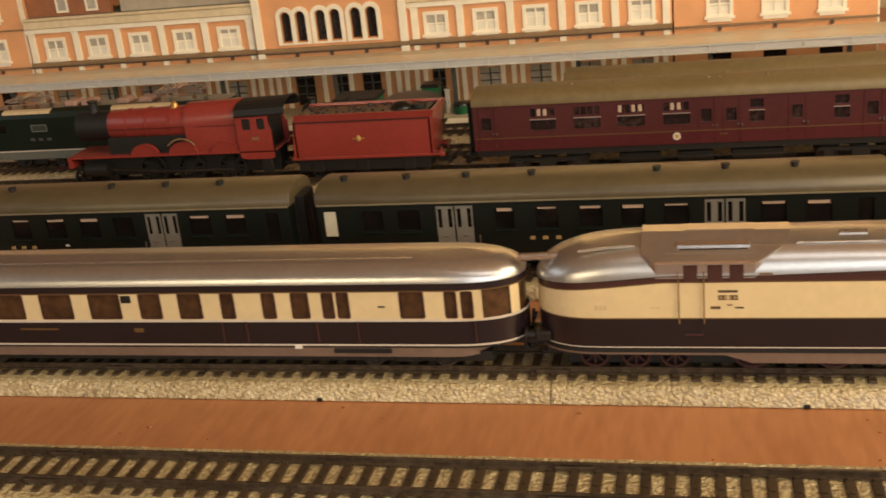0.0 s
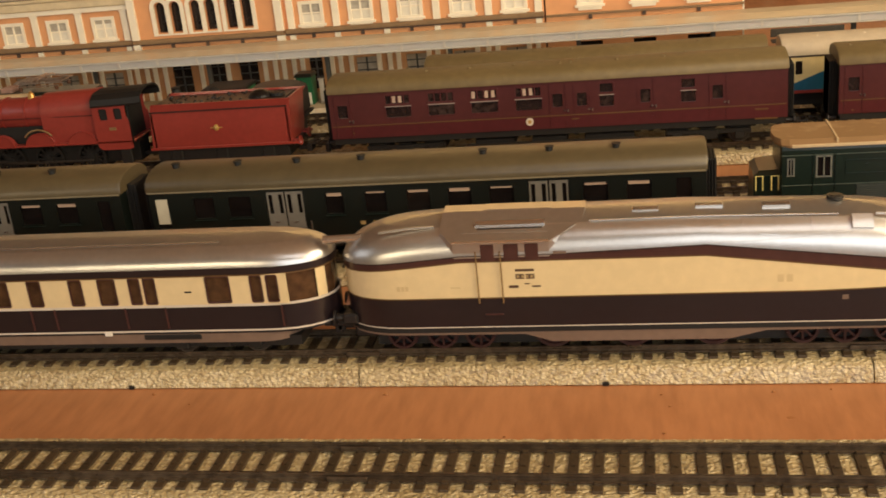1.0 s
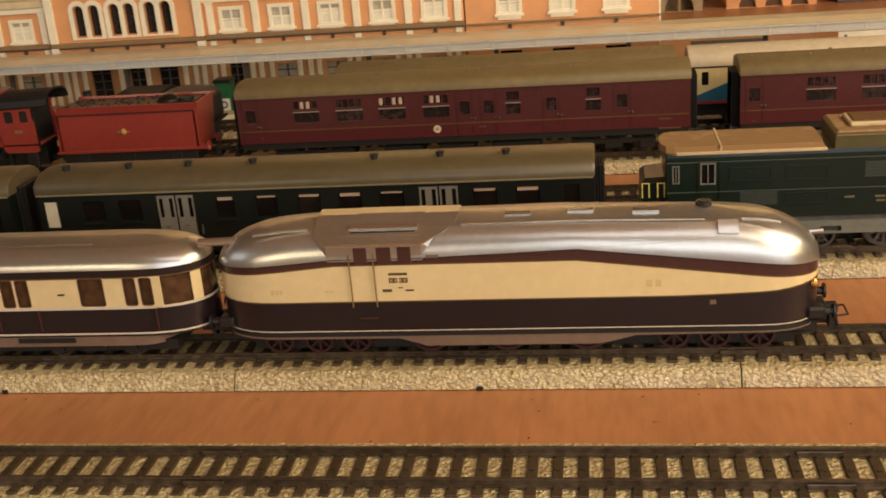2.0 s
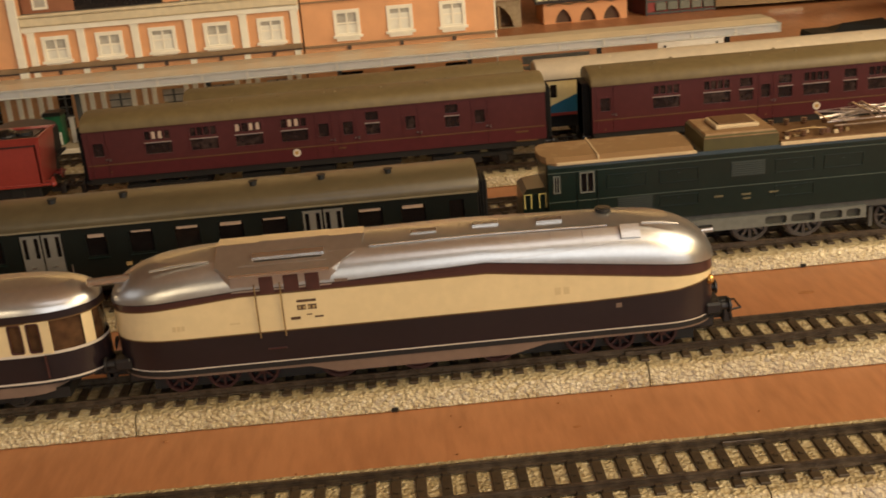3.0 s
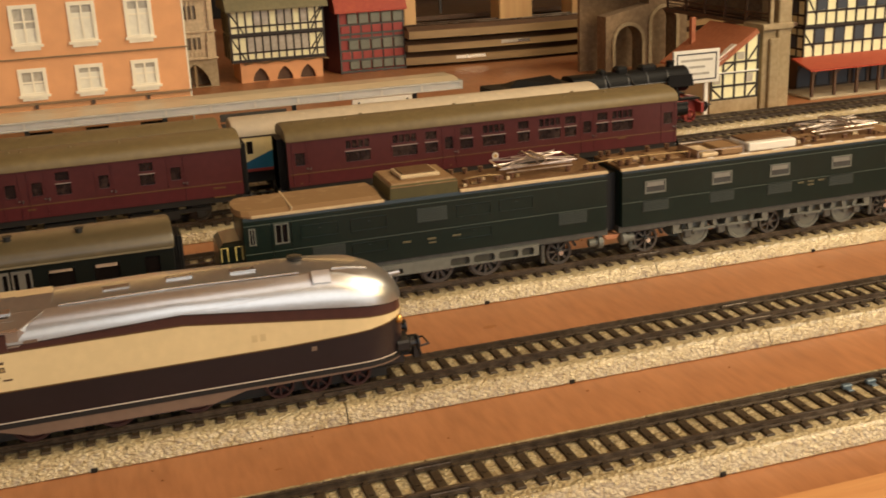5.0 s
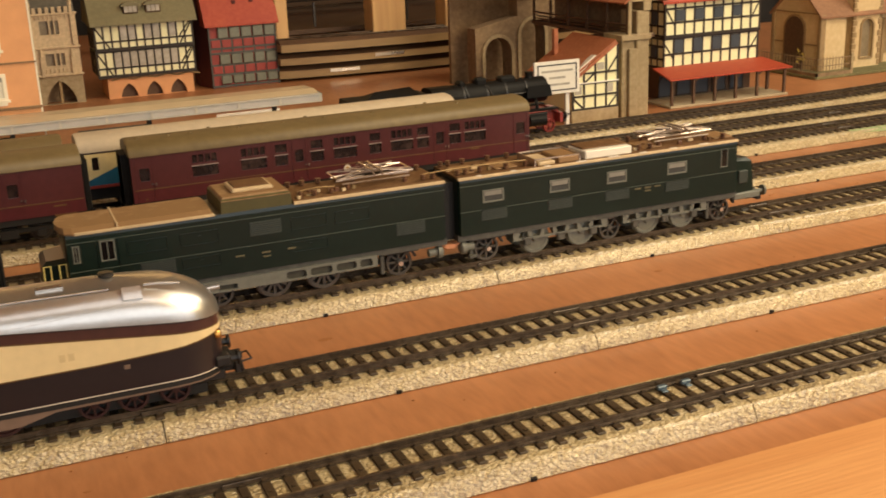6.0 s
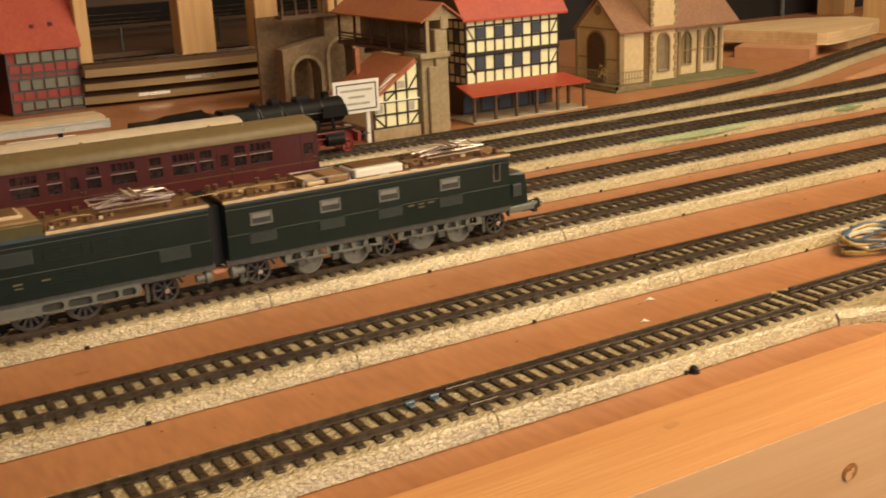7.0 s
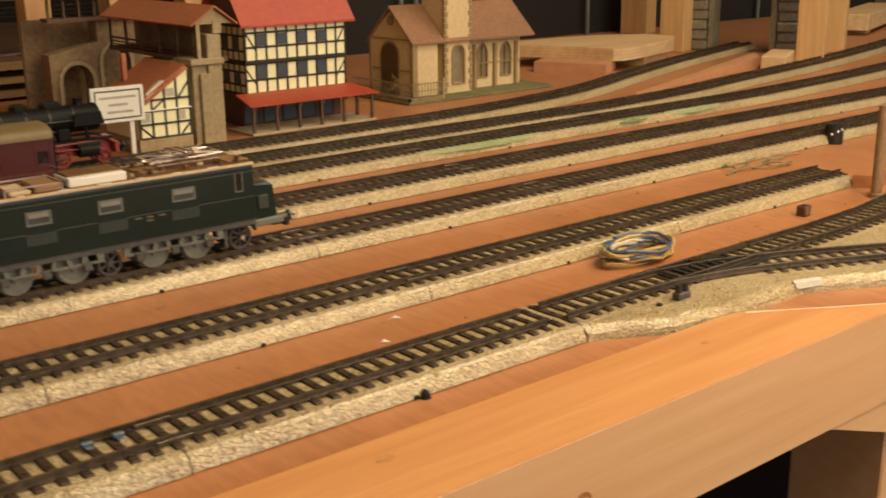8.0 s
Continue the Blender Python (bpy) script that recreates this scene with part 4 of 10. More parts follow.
            part("buffer", bm, BLACK, th, "heavy black buffer")
        part("draw_gear", box(boxed(*span(-0.002, 0.0060), y0 - 0.0050, y0 + 0.0050, 0.0150, 0.0205, 0.0006), *span(0.0055, 0.0100), y0 - 0.0022, y0 + 0.0022, 0.0165, 0.0195, 0.0004), SOOT, th)
        coupler(th, x + d * 0.0005, d, y0, 0.0140)
    part("hose", tube(bmesh.new(), [(0.207, y0 - 0.0045, 0.0205), (0.2125, y0 - 0.0045, 0.0180), (0.2135, y0 - 0.0045, 0.013)], 0.0006), BLACK, th)


def silver_coach():
    """The matching coach with a rounded end."""
    y0 = YB
    th = thing("streamlined_coach", -0.13, y0, ZR, "silver-roofed cream and plum coach with a rounded glazed end", "railway coach")
    xa, xb, w, ra, rb = -0.300, -0.0085, 0.0155, 0.003, 0.027
    plan = outline(xa, xb, w, ra, rb, np.linspace(-0.28, -0.045, 8))
    inner = outline(xa + 0.001, xb - 0.001, w - 0.0009, ra, rb - 0.001, np.linspace(-0.28, -0.045, 8))
    part("skirt", band(outline(xa, xb - 0.013, w - 0.0004, ra, 0.016, np.linspace(-0.28, -0.045, 8)), y0, 0.0140, 0.0178), TAUPE, th, "grey-brown skirt", smooth=True)
    part("black_stripe", band(plan, y0, 0.0178, 0.0190, -0.0003), BLACK, th, smooth=True)
    part("white_stripe", band(plan, y0, 0.0188, 0.0195, 0.00015), LINE, th, "thin white stripe", smooth=True)
    part("lower_side", band(plan, y0, 0.0195, 0.0288), PLUM, th, "dark plum lower side", smooth=True)
    part("cream_stripe", band(plan, y0, 0.0288, 0.0298, 0.0001), LINE, th, smooth=True)
    part("eaves_band", band(plan, y0, 0.0412, 0.0440, 0.0001), PLUM, th, "plum band under the roof", smooth=True)
    part("gold_stripe", band(plan, y0, 0.0409, 0.0414, 0.0002), STRIPE, th, smooth=True)
    part("glazing", band(inner, y0, 0.0294, 0.0416), GLASS_WARM, th, "brown tinted window glass", smooth=True)
    wins = [(-0.2261, -0.2128), (-0.2051, -0.1910), (-0.1831, -0.1696), (-0.1612, -0.1520), (-0.1443, -0.1348), (-0.1265, -0.1210), (-0.1094, -0.1041), (-0.0975, -0.0905),
            (-0.0851, -0.0806), (-0.0792, -0.0745), (-0.0547, -0.0454), (-0.0374, -0.0330), (-0.0312, -0.0269)]
    wins = [(a - 0.044 * k, b - 0.044 * k) for k in (1,) for a, b in ((-0.2261, -0.2128), (-0.2051, -0.1930))] + wins
    for s in (-1, 1):
        bm = pierced(rect(-0.297, -0.0235, 0.0296, 0.0412), [round_rect(a, b, 0.0303, 0.0408, 0.0005, 1) for a, b in wins], y0 + s * w, -s * 0.0007)
        part("cream_side", bm, CREAM, th, "cream side panel between the windows")
        for a, b in wins:
            bm = pierced(round_rect(a - 0.0002, b + 0.0002, 0.0301, 0.0410, 0.0006, 1), [round_rect(a + 0.00035, b - 0.00035, 0.0307, 0.0405, 0.0004, 1)], y0 + s * (w + 0.0001), -s * 0.0004)
            part("window_frame", bm, PLUM2, th)
    # cream pillars of the rounded end
    n = len(plan)
    ends = [i for i, p in enumerate(plan) if p[0] > -0.0248]
    for i in ends:
        j = (i + 1) % n
        a, b = plan[i], plan[j]
        if b[0] < -0.0248:
            continue
        mid = ((a[0] + b[0]) / 2, (a[1] + b[1]) / 2)
        if abs(mid[1]) > 0.0138 and mid[0] < -0.0175 or abs(abs(mid[1]) - 0.0075) < 0.0016:
            part("end_pillar", loft(bmesh.new(), [[(a[0], y0 + a[1], z), (b[0], y0 + b[1], z)] for z in (0.0298, 0.0412)], closed=False), CREAM, th)
    part("roof", dome_roof((xa, xb, w, ra, rb, np.linspace(-0.28, -0.045, 8)), y0, 0.0440, 0.0524, 0.004, 0.024), SILVER, th, "smooth silver roof", smooth=True)
    part("roof_rib", tube(bmesh.new(), [(x, y0 - 0.0076, 0.0512) for x in np.linspace(-0.29, -0.05, 4)], 0.0004), SILVER_TRIM, th)
    for x0, x1 in ((-0.0885, -0.0868), (-0.0723, -0.0712), (-0.1275, -0.1265), (-0.1175, -0.1165), (-0.0268, -0.026)):
        part("door_rail", boxed(x0, x0 + 0.0005, y0 - 0.0161, y0 - 0.0153, 0.0205, 0.0290), PLUM2, th)
    bm = boxed(-0.0632, -0.0606, y0 - 0.0158, y0 - 0.015, 0.0347, 0.0352)
    part("number_plate", bm, SOOT, th)
    part("destination_board", boxed(-0.169, -0.1645, y0 - 0.0158, y0 - 0.0150, 0.0370, 0.0402, 0.0003), SOOT, th, "dark destination board")
    part("lettering", boxed(-0.2165, -0.1995, y0 - 0.0158, y0 - 0.015, 0.0255, 0.0262), STRIPE, th, "dull gold lettering bar")
    part("badge", boxed(-0.1655, -0.1615, y0 - 0.0158, y0 - 0.015, 0.0245, 0.0262), STRIPE, th)
    part("white_plate", boxed(-0.0985, -0.0958, y0 - 0.0160, y0 - 0.015, 0.0176, 0.0192), WHITE, th)
    part("skirt_box", boxed(-0.083, -0.060, y0 - 0.0156, y0 - 0.013, 0.0155, 0.0175, 0.0003), SOOT, th)
    # Lower block closes the coach's underside in black, in place of its shade.
    part("underframe", box(boxed(-0.29, -0.022, y0 - 0.012, y0 + 0.012, 0.0110, 0.0150), -0.28, -0.030, y0 - 0.0066, y0 + 0.0066, 0.0082, 0.0110), SOOT, th)
    for x in (-0.25, -0.055):
        bogie(th, x, y0)
    part("drawgear", boxed(-0.012, -0.002, y0 - 0.0055, y0 + 0.0055, 0.0150, 0.0195, 0.0006), BLACK, th)
    coupler(th, -0.016, 1, y0, 0.0150)
    part("red_tag", poly_hull([(-0.0065, y0 - 0.0022, 0.0225), (-0.002, y0 - 0.0030, 0.0228), (-0.003, y0 - 0.001, 0.0262), (-0.0055, y0 + 0.001, 0.0258)]), LEATHER, th, "small brown leather-coloured tag")


LEATHER = material("brown_tag", (0.46, 0.20, 0.10), 0.6)


def arc_roof(x0, x1, yc, w, zb, zt, lip=0.0008, steps=10):
    """A plain coach roof: an arc over the full width, flat at the ends."""
    loops = []
    for x in (x0, x0 + 0.0012, x1 - 0.0012, x1):
        q = 0.0006 if x in (x0, x1) else 0.0
        lp = [(x, yc - w - lip + q, zb)]
        for k in range(steps + 1):
            a = math.pi * k / steps
            ww = w + lip - q
            lp.append((x, yc - ww * math.cos(a), zb + 0.0016 + (zt - q - zb - 0.0016) * math.sin(a) ** 0.86))
        lp.append((x, yc + w + lip - q, zb))
        loops.append(lp)
    return loft(bmesh.new(), loops, True, True)


def green_coach(dx, label):
    """A dark green passenger coach with grey doors; light at the window tops is drawn as strips."""
    y0, w = YC, 0.0153
    xa, xb = -0.1180 + dx, 0.1308 + dx
    th = thing("passenger_coach", (xa + xb) / 2, y0, ZR, label, "railway coach", "dark green coaches")
    wins = [(-0.0972, -0.0865), (-0.0805, -0.0690), (-0.0350, -0.0258), (-0.0168, -0.0062), (0.0022, 0.0134), (0.0206, 0.0318), (0.0388, 0.0504), (0.0792, 0.0906), (0.0976, 0.1088)]
    wins = [(a + dx, b + dx) for a, b in wins]
    doors = [(-0.0622 + dx, -0.0445 + dx), (0.0562 + dx, 0.0738 + dx)]
    small = [(-0.1155 + dx, -0.1090 + dx), (0.1186 + dx, 0.1250 + dx)]
    holes = [round_rect(a, b, 0.0303, 0.0408, 0.0010, 2) for a, b in wins] + [round_rect(a, b, 0.0262, 0.0408, 0.0008, 2) for a, b in small] + [rect(a, b, 0.0185, 0.0420) for a, b in doors]
    for s in (-1, 1):
        part("side", pierced(rect(xa, xb, 0.0165, 0.0440), holes, y0 + s * w, -s * 0.0008), GREEN, th, "dark green coach side")
        part("glazing", boxed(xa + 0.002, xb - 0.002, y0 + s * (w - 0.0009) - 0.0002, y0 + s * (w - 0.0009) + 0.0002, 0.0255, 0.0415), GLASS, th)
        for k, (a, b) in enumerate(wins):
            bm = pierced(round_rect(a - 0.0003, b + 0.0003, 0.0300, 0.0411, 0.0012, 2), [round_rect(a + 0.0004, b - 0.0004, 0.0307, 0.0404, 0.0008, 2)], y0 + s * (w + 0.0001), -s * 0.0004)
            f = part("window_frame", bm, GREEN, th)
            part("window_sill", boxed(a, b, y0 + s * (w + 0.0004) - 0.0004, y0 + s * (w + 0.0004) + 0.0004, 0.0296, 0.0300), GREEN2, f)
            # Cream strips put the glint along the window tops into colour.
            if k not in (0, 6 if dx else 1):
                q = 0.0008 + 0.0007 * ((k * 37) % 3) / 2
                part("blind", boxed(a + 0.0012, b - 0.0012, y0 + s * (w - 0.0005) - 0.0001, y0 + s * (w - 0.0005) + 0.0001, 0.0402 - q, 0.0406), CREAMWIN, f, "pale strip painted for the light along the window top")
        for a, b in doors:
            m = (a + b) / 2
            for p, q in ((a + 0.0004, m - 0.0004), (m + 0.0004, b - 0.0004)):
                bm = pierced(rect(p, q, 0.0188, 0.0418), [rect(p + 0.0008, p + 0.0026, 0.0315, 0.0405), rect(q - 0.0026, q - 0.0008, 0.0315, 0.0405)], y0 + s * (w - 0.0003), -s * 0.0006)
                d = part("door", bm, DOORGREY, th, "light grey folding door leaf")
                part("door_handle", boxed((p + q) / 2 - 0.001, (p + q) / 2 + 0.001, y0 + s * w - 0.0004, y0 + s * w + 0.0004, 0.0275, 0.0279), SILVER_TRIM, d)
    if not dx:
        part("lit_end_window", boxed(small[0][0] + 0.0004, small[0][1] - 0.0004, y0 - w + 0.0001, y0 - w + 0.0005, 0.0285, 0.0404), FROST, th, "frosted cream end window")
    for x in (xa, xb - 0.001):
        part("end_wall", boxed(x, x + 0.001, y0 - w + 0.0008, y0 + w - 0.0008, 0.0165, 0.0480), GREEN, th)
    for x0 in (xa - 0.0048, xb):
        bm = bmesh.new()
        for k in range(4):
            box(bm, x0 + 0.0012 * k, x0 + 0.0012 * k + 0.0008, y0 - 0.0085 + 0.0003 * (k % 2), y0 + 0.0085 - 0.0003 * (k % 2), 0.0165, 0.0465, 0.0003)
        box(bm, x0, x0 + 0.0048, y0 - 0.0075, y0 + 0.0075, 0.0168, 0.0455)
        part("gangway", bm, SOOT, th, "black rubber gangway bellows")
    part("roof", arc_roof(xa - 0.0008, xb + 0.0008, y0, w, 0.0440, 0.0530), ROOF, th, "grey-brown arched roof", smooth=True)
    # Gutter carries the eaves' bright highlight line in its colour.
    part("gutter", boxed(xa, xb, y0 - w - 0.0011, y0 - w - 0.0004, 0.0435, 0.0442), ROOFLIP, th)
    for x in (-0.1065, -0.0765, -0.0485, -0.0185, 0.0365, 0.0655, 0.0940):
        bm = rod(bmesh.new(), (x + dx, y0 - 0.0052, 0.0510), (x + dx, y0 - 0.0052, 0.0540), 0.0016, 10)
        rod(bm, (x + dx, y0 - 0.0052, 0.0540), (x + dx, y0 - 0.0052, 0.0545), 0.0020, 10)
        part("roof_vent", bm, SOOT, th)
    part("floor_pan", boxed(xa + 0.001, xb - 0.001, y0 - w + 0.001, y0 + w - 0.001, 0.0150, 0.0170), SOOT, th)
    bm = bmesh.new()
    for k in range(3):
        box(bm, -0.0195 + dx + 0.0058 * k, -0.0172 + dx + 0.0058 * k, y0 - w - 0.0002, y0 - w + 0.0004, 0.0252, 0.0268)
    part("lettering", bm, LETTER, th, "dull gold railway lettering bars")
    part("class_mark", boxed(0.0110 + dx, 0.0128 + dx, y0 - w - 0.0002, y0 - w + 0.0004, 0.0262, 0.0272), WHITE, th)
    for x in (-0.0425, 0.0545):
        part("grab_rail", boxed(x + dx, x + dx + 0.0007, y0 - w - 0.0005, y0 - w + 0.0002, 0.0235, 0.0280), SILVER_TRIM, th)
    for x in (-0.085, 0.098):
        bogie(th, x + dx, y0)
    return th


DOORGREY = material("door_grey", (0.24, 0.23, 0.205), 0.4, 0.3, vary=0.08)
FROST = material("frosted_pane", (0.60, 0.57, 0.45), 0.35, vary=0.08)
CREAMWIN = material("frosted_cream", (0.50, 0.37, 0.28), 0.4, vary=0.05)


def pantograph(th, x, yc, z, long=0.034):
    """A folded diamond current collector."""
    p = part("pantograph", rod(bmesh.new(), (x - long * 0.47, yc - 0.0085, z + 0.0030), (x - long * 0.47, yc + 0.0085, z + 0.0030), 0.0004, 5), PANTO, th, "folded bright metal pantograph")
    part("cross_rod", rod(bmesh.new(), (x + long * 0.47, yc - 0.0085, z + 0.0032), (x + long * 0.47, yc + 0.0085, z + 0.0032), 0.0004, 5), PANTO, p)
    for s in (-1, 1):
        y = yc + s * 0.0085
        for d in (-1, 1):
            part("arm", tube(bmesh.new(), [(x + d * long * 0.46, y * 0.5 + yc * 0.5, z + 0.0012), (x - d * long * 0.47, y, z + 0.0031), (x + d * long * 0.05, y * 0.6 + yc * 0.4, z + 0.0052)], 0.00042, 5), PANTO, p)
        part("base_rail", rod(bmesh.new(), (x - long * 0.42, y, z + 0.0006), (x + long * 0.42, y, z + 0.0006), 0.00036, 5), PANTO, p)
        part("brace", rod(bmesh.new(), (x - s * long * 0.40, yc - 0.0080, z + 0.0033), (x + s * long * 0.02, yc + 0.0050, z + 0.0050), 0.00032, 5), PANTO, p)
        part("upper_arm", rod(bmesh.new(), (x - s * long * 0.47, yc - 0.0060, z + 0.0036), (x + s * long * 0.30, yc + 0.0020 * s, z + 0.0060), 0.00042, 5), PANTO, p)
        part("spring", rod(bmesh.new(), (x + s * long * 0.10, yc - 0.0030, z + 0.0016), (x + s * long * 0.36, yc - 0.0034, z + 0.0018), 0.0008, 6), PANTO, p)
    for dx in (-0.002, 0.002):
        part("contact_strip", tube(bmesh.new(), [(x + dx, yc - 0.013, z + 0.0040), (x + dx, yc - 0.009, z + 0.0056), (x + dx, yc + 0.009, z + 0.0056), (x + dx, yc + 0.013, z + 0.0040)], 0.0005, 5), PANTO, p)
    for dx in (-long * 0.36, long * 0.36):
        for s in (-1, 1):
            bm = rod(bmesh.new(), (x + dx, yc + s * 0.0085, z - 0.0022), (x + dx, yc + s * 0.0085, z + 0.0004), 0.0011, 8)
            rod(bm, (x + dx, yc + s * 0.0085, z - 0.0012), (x + dx, yc + s * 0.0085, z - 0.0006), 0.0015, 8)
            part("insulator", bm, INSULATOR, p)
    return p


def louvre(th, x0, x1, z0, z1, y, mat, parent=None):
    f = part("vent_panel", boxed(x0, x1, y - 0.0003, y + 0.0004, z0, z1), mat, parent or th, "grey-green louvred panel")
    bm = bmesh.new()
    n = int((z1 - z0) / 0.0009)
    for k in range(n):
        z = z0 + 0.0004 + k * 0.0009
        box(bm, x0 + 0.0004, x1 - 0.0004, y - 0.0006, y - 0.0002, z, z + 0.0004)
    part("slats", bm, mat, f)


def raised_panel(th, x0, x1, z0, z1, y, mat):
    bm = pierced(rect(x0, x1, z0, z1), [rect(x0 + 0.0004, x1 - 0.0004, z0 + 0.0004, z1 - 0.0004)], y - 0.0003, 0.0005)
    box(bm, (x0 + x1) / 2 - 0.0006, (x0 + x1) / 2 + 0.0006, y - 0.0005, y, (z0 + z1) / 2 + 0.0008, (z0 + z1) / 2 + 0.0012)
    part("panel_frame", bm, mat, th)


PANTO = material("dull_collector_metal", (0.64, 0.56, 0.50), 0.32, 0.9, vary=0.2, scale=300)
CABLE = material("tarnished_cable", (0.30, 0.20, 0.09), 0.5, 0.5, vary=0.2, scale=300)
PALEWHEEL = material("dull_steel_wheel", (0.10, 0.095, 0.086), 0.38, 0.6, vary=0.2)
SEAMGREEN = material("pale_green_seam", (0.060, 0.078, 0.062), 0.4, vary=0.15)
DULLPRINT = material("dull_olive_print", (0.115, 0.10, 0.052), 0.5, vary=0.15)
PALEPANE = material("pane_grey_with_reflection", (0.060, 0.064, 0.066), 0.12, vary=0.15)


def twin_electric():
    """The long green double electric engine: two bodies on rods and spoked wheels."""
    y0, w = YC, 0.0153
    ys = y0 - w
    th = thing("electric_locomotive", 0.34, y0, ZR, "long dark green twin electric locomotive with tan roof and pantographs", "locomotive")
    for a, b in ((0.1600, 0.3357), (0.3417, 0.5072)):
        plan = outline(a, b, w, 0.0012, 0.0012, np.linspace(a + 0.01, b - 0.01, 5), n=3)
        part("body", loft(bmesh.new(), [[(x, y0 + y, z) for x, y in plan] for z in (0.0235, 0.0502)] + [[(x, y0 + y * 0.985, 0.0518) for x, y in plan]], True, True), GREEN2, th, "dark green locomotive body")
        for z in (0.0352, 0.0480):
            part("body_seam", boxed(a + 0.001, b - 0.001, ys - 0.00030, ys + 0.0003, z, z + 0.0003), SEAMGREEN, th)
        part("sole_bar", boxed(a, b, y0 - w + 0.001, y0 + w - 0.001, 0.0205, 0.0236), GREY, th, "grey underframe")
    # first body: roof, hood, hump, doors and panels
    pl = outline(0.1583, 0.2245, w + 0.0005, 0.006, 0.0012, (0.17, 0.19, 0.21), n=3)
    r = part("roof", loft(bmesh.new(), [[(x, y0 + y, 0.0516) for x, y in pl], [(x, y0 + y, 0.0524) for x, y in pl], [(0.1605 + (x - 0.1605) * 0.99, y0 + y * 0.80, 0.0543) for x, y in pl]], True, True), TAN, th, "tan painted cab roof")
    part("roof_edge", boxed(0.1650, 0.2245, ys - 0.0009, ys + 0.0008, 0.0515, 0.0527, 0.0002), SAND, r, "pale gutter edge")
    part("roof_seam", boxed(0.1825, 0.1832, y0 - 0.0150, y0 + 0.0150, 0.0525, 0.0546), SAND, r)
    part("roof_hump", poly_hull([(x, y0 + s * yy, z) for s in (-1, 1) for x, yy, z in ((0.2275, 0.0150, 0.0512), (0.2600, 0.0150, 0.0512), (0.2278, 0.0149, 0.0574), (0.2596, 0.0149, 0.0574), (0.2286, 0.0140, 0.0582), (0.2588, 0.0140, 0.0582))]), GREEN3_OLIVE, th, "olive green raised roof section")
    part("hump_top", poly_hull([(x, y0 + s * yy, z) for s in (-1, 1) for x, yy, z in ((0.2284, 0.0142, 0.0581), (0.2590, 0.0142, 0.0581), (0.2290, 0.0136, 0.0588), (0.2584, 0.0136, 0.0588))]), TAN, th)
    part("hump_edge", boxed(0.2280, 0.2594, ys + 0.0001, ys + 0.0012, 0.0570, 0.0574), TAN, th)
    part("hump_plate", boxed(0.2345, 0.2535, y0 - 0.0085, y0 + 0.0085, 0.0587, 0.0606, 0.0005), SAND, th)
    part("hump_plate", boxed(0.2360, 0.2520, y0 - 0.0070, y0 + 0.0070, 0.0605, 0.0612, 0.0003), ROOFDECK, th)
    part("roof_deck", boxed(0.2605, 0.3352, ys + 0.0006, y0 + w - 0.0006, 0.0516, 0.0532, 0.0003), ROOFDECK, th, "worn brown roof deck")
    part("roof_edge", boxed(0.2605, 0.3352, ys - 0.0006, ys + 0.0008, 0.0514, 0.0528, 0.0002), SAND, th, "pale gutter edge")
    part("hood", poly_hull([(x, y0 + s * yy, z) for s in (-1, 1) for x, yy, z in ((0.1500, 0.0118, 0.0215), (0.1605, 0.0135, 0.0215), (0.1505, 0.0112, 0.0385), (0.1605, 0.0128, 0.0395), (0.1525, 0.0095, 0.0405), (0.1605, 0.0105, 0.0412))]), GREEN2, th, "low green front hood")
    for dx in (0.1510, 0.1573):
        part("handrail", tube(bmesh.new(), [(dx, ys + 0.002, 0.0330), (dx, ys + 0.002, 0.0392), (dx + 0.0028, ys + 0.002, 0.0392), (dx + 0.0028, ys + 0.002, 0.0330)], 0.0003, 5), YELLOWRAIL, th, "yellow handrail")
    for x0, x1, z0, z1 in ((0.1745, 0.1808, 0.0385, 0.0478), (0.1632, 0.1662, 0.0392, 0.0470)):
        f = part("window_frame", pierced(rect(x0, x1, z0, z1), [rect(x0 + 0.0006, x1 - 0.0006, z0 + 0.0006, z1 - 0.0006)], ys - 0.0003, 0.0006), GREY_LIGHT, th)
        part("pane", boxed(x0 + 0.0004, x1 - 0.0004, ys - 0.00005, ys + 0.0003, z0 + 0.0004, z1 - 0.0004), GLASS, f)
        part("glazing_bar", boxed((x0 + x1) / 2 - 0.0002, (x0 + x1) / 2 + 0.0002, ys - 0.0003, ys, z0, z1), GREY_LIGHT, f)
    part("door_edge", boxed(0.1733, 0.1737, ys - 0.0004, ys, 0.0250, 0.0490), GREEN2, th)
    part("door_edge", boxed(0.1820, 0.1824, ys - 0.0004, ys, 0.0250, 0.0490), GREEN2, th)
    for x0, x1 in ((0.2394, 0.2540),):
        louvre(th, x0, x1, 0.0396, 0.0462, ys, GREEN3)
    for x0, x1 in ((0.1905, 0.2055), (0.3093, 0.3241)):
        louvre(th, x0, x1, 0.0290, 0.0348, ys, GREEN3)
    for x0, x1, z0, z1 in ((0.1860, 0.2030, 0.0395, 0.0455), (0.2085, 0.2255, 0.0395, 0.0455), (0.2585, 0.2755, 0.0395, 0.0455), (0.2795, 0.2965, 0.0395, 0.0455), (0.2085, 0.2255, 0.0290, 0.0340), (0.2585, 0.2755, 0.0290, 0.0340)):
        raised_panel(th, x0, x1, z0, z1, ys, GREEN2)
    bm = bmesh.new()
    for x in (0.2320, 0.2440, 0.2560):
        box(bm, x, x + 0.004, ys - 0.0004, ys, 0.0310, 0.0318)
    box(bm, 0.2445, 0.2480, ys - 0.0004, ys, 0.0292, 0.0299)
    part("lettering", bm, DULLPRINT, th, "small dull gold lettering bars")
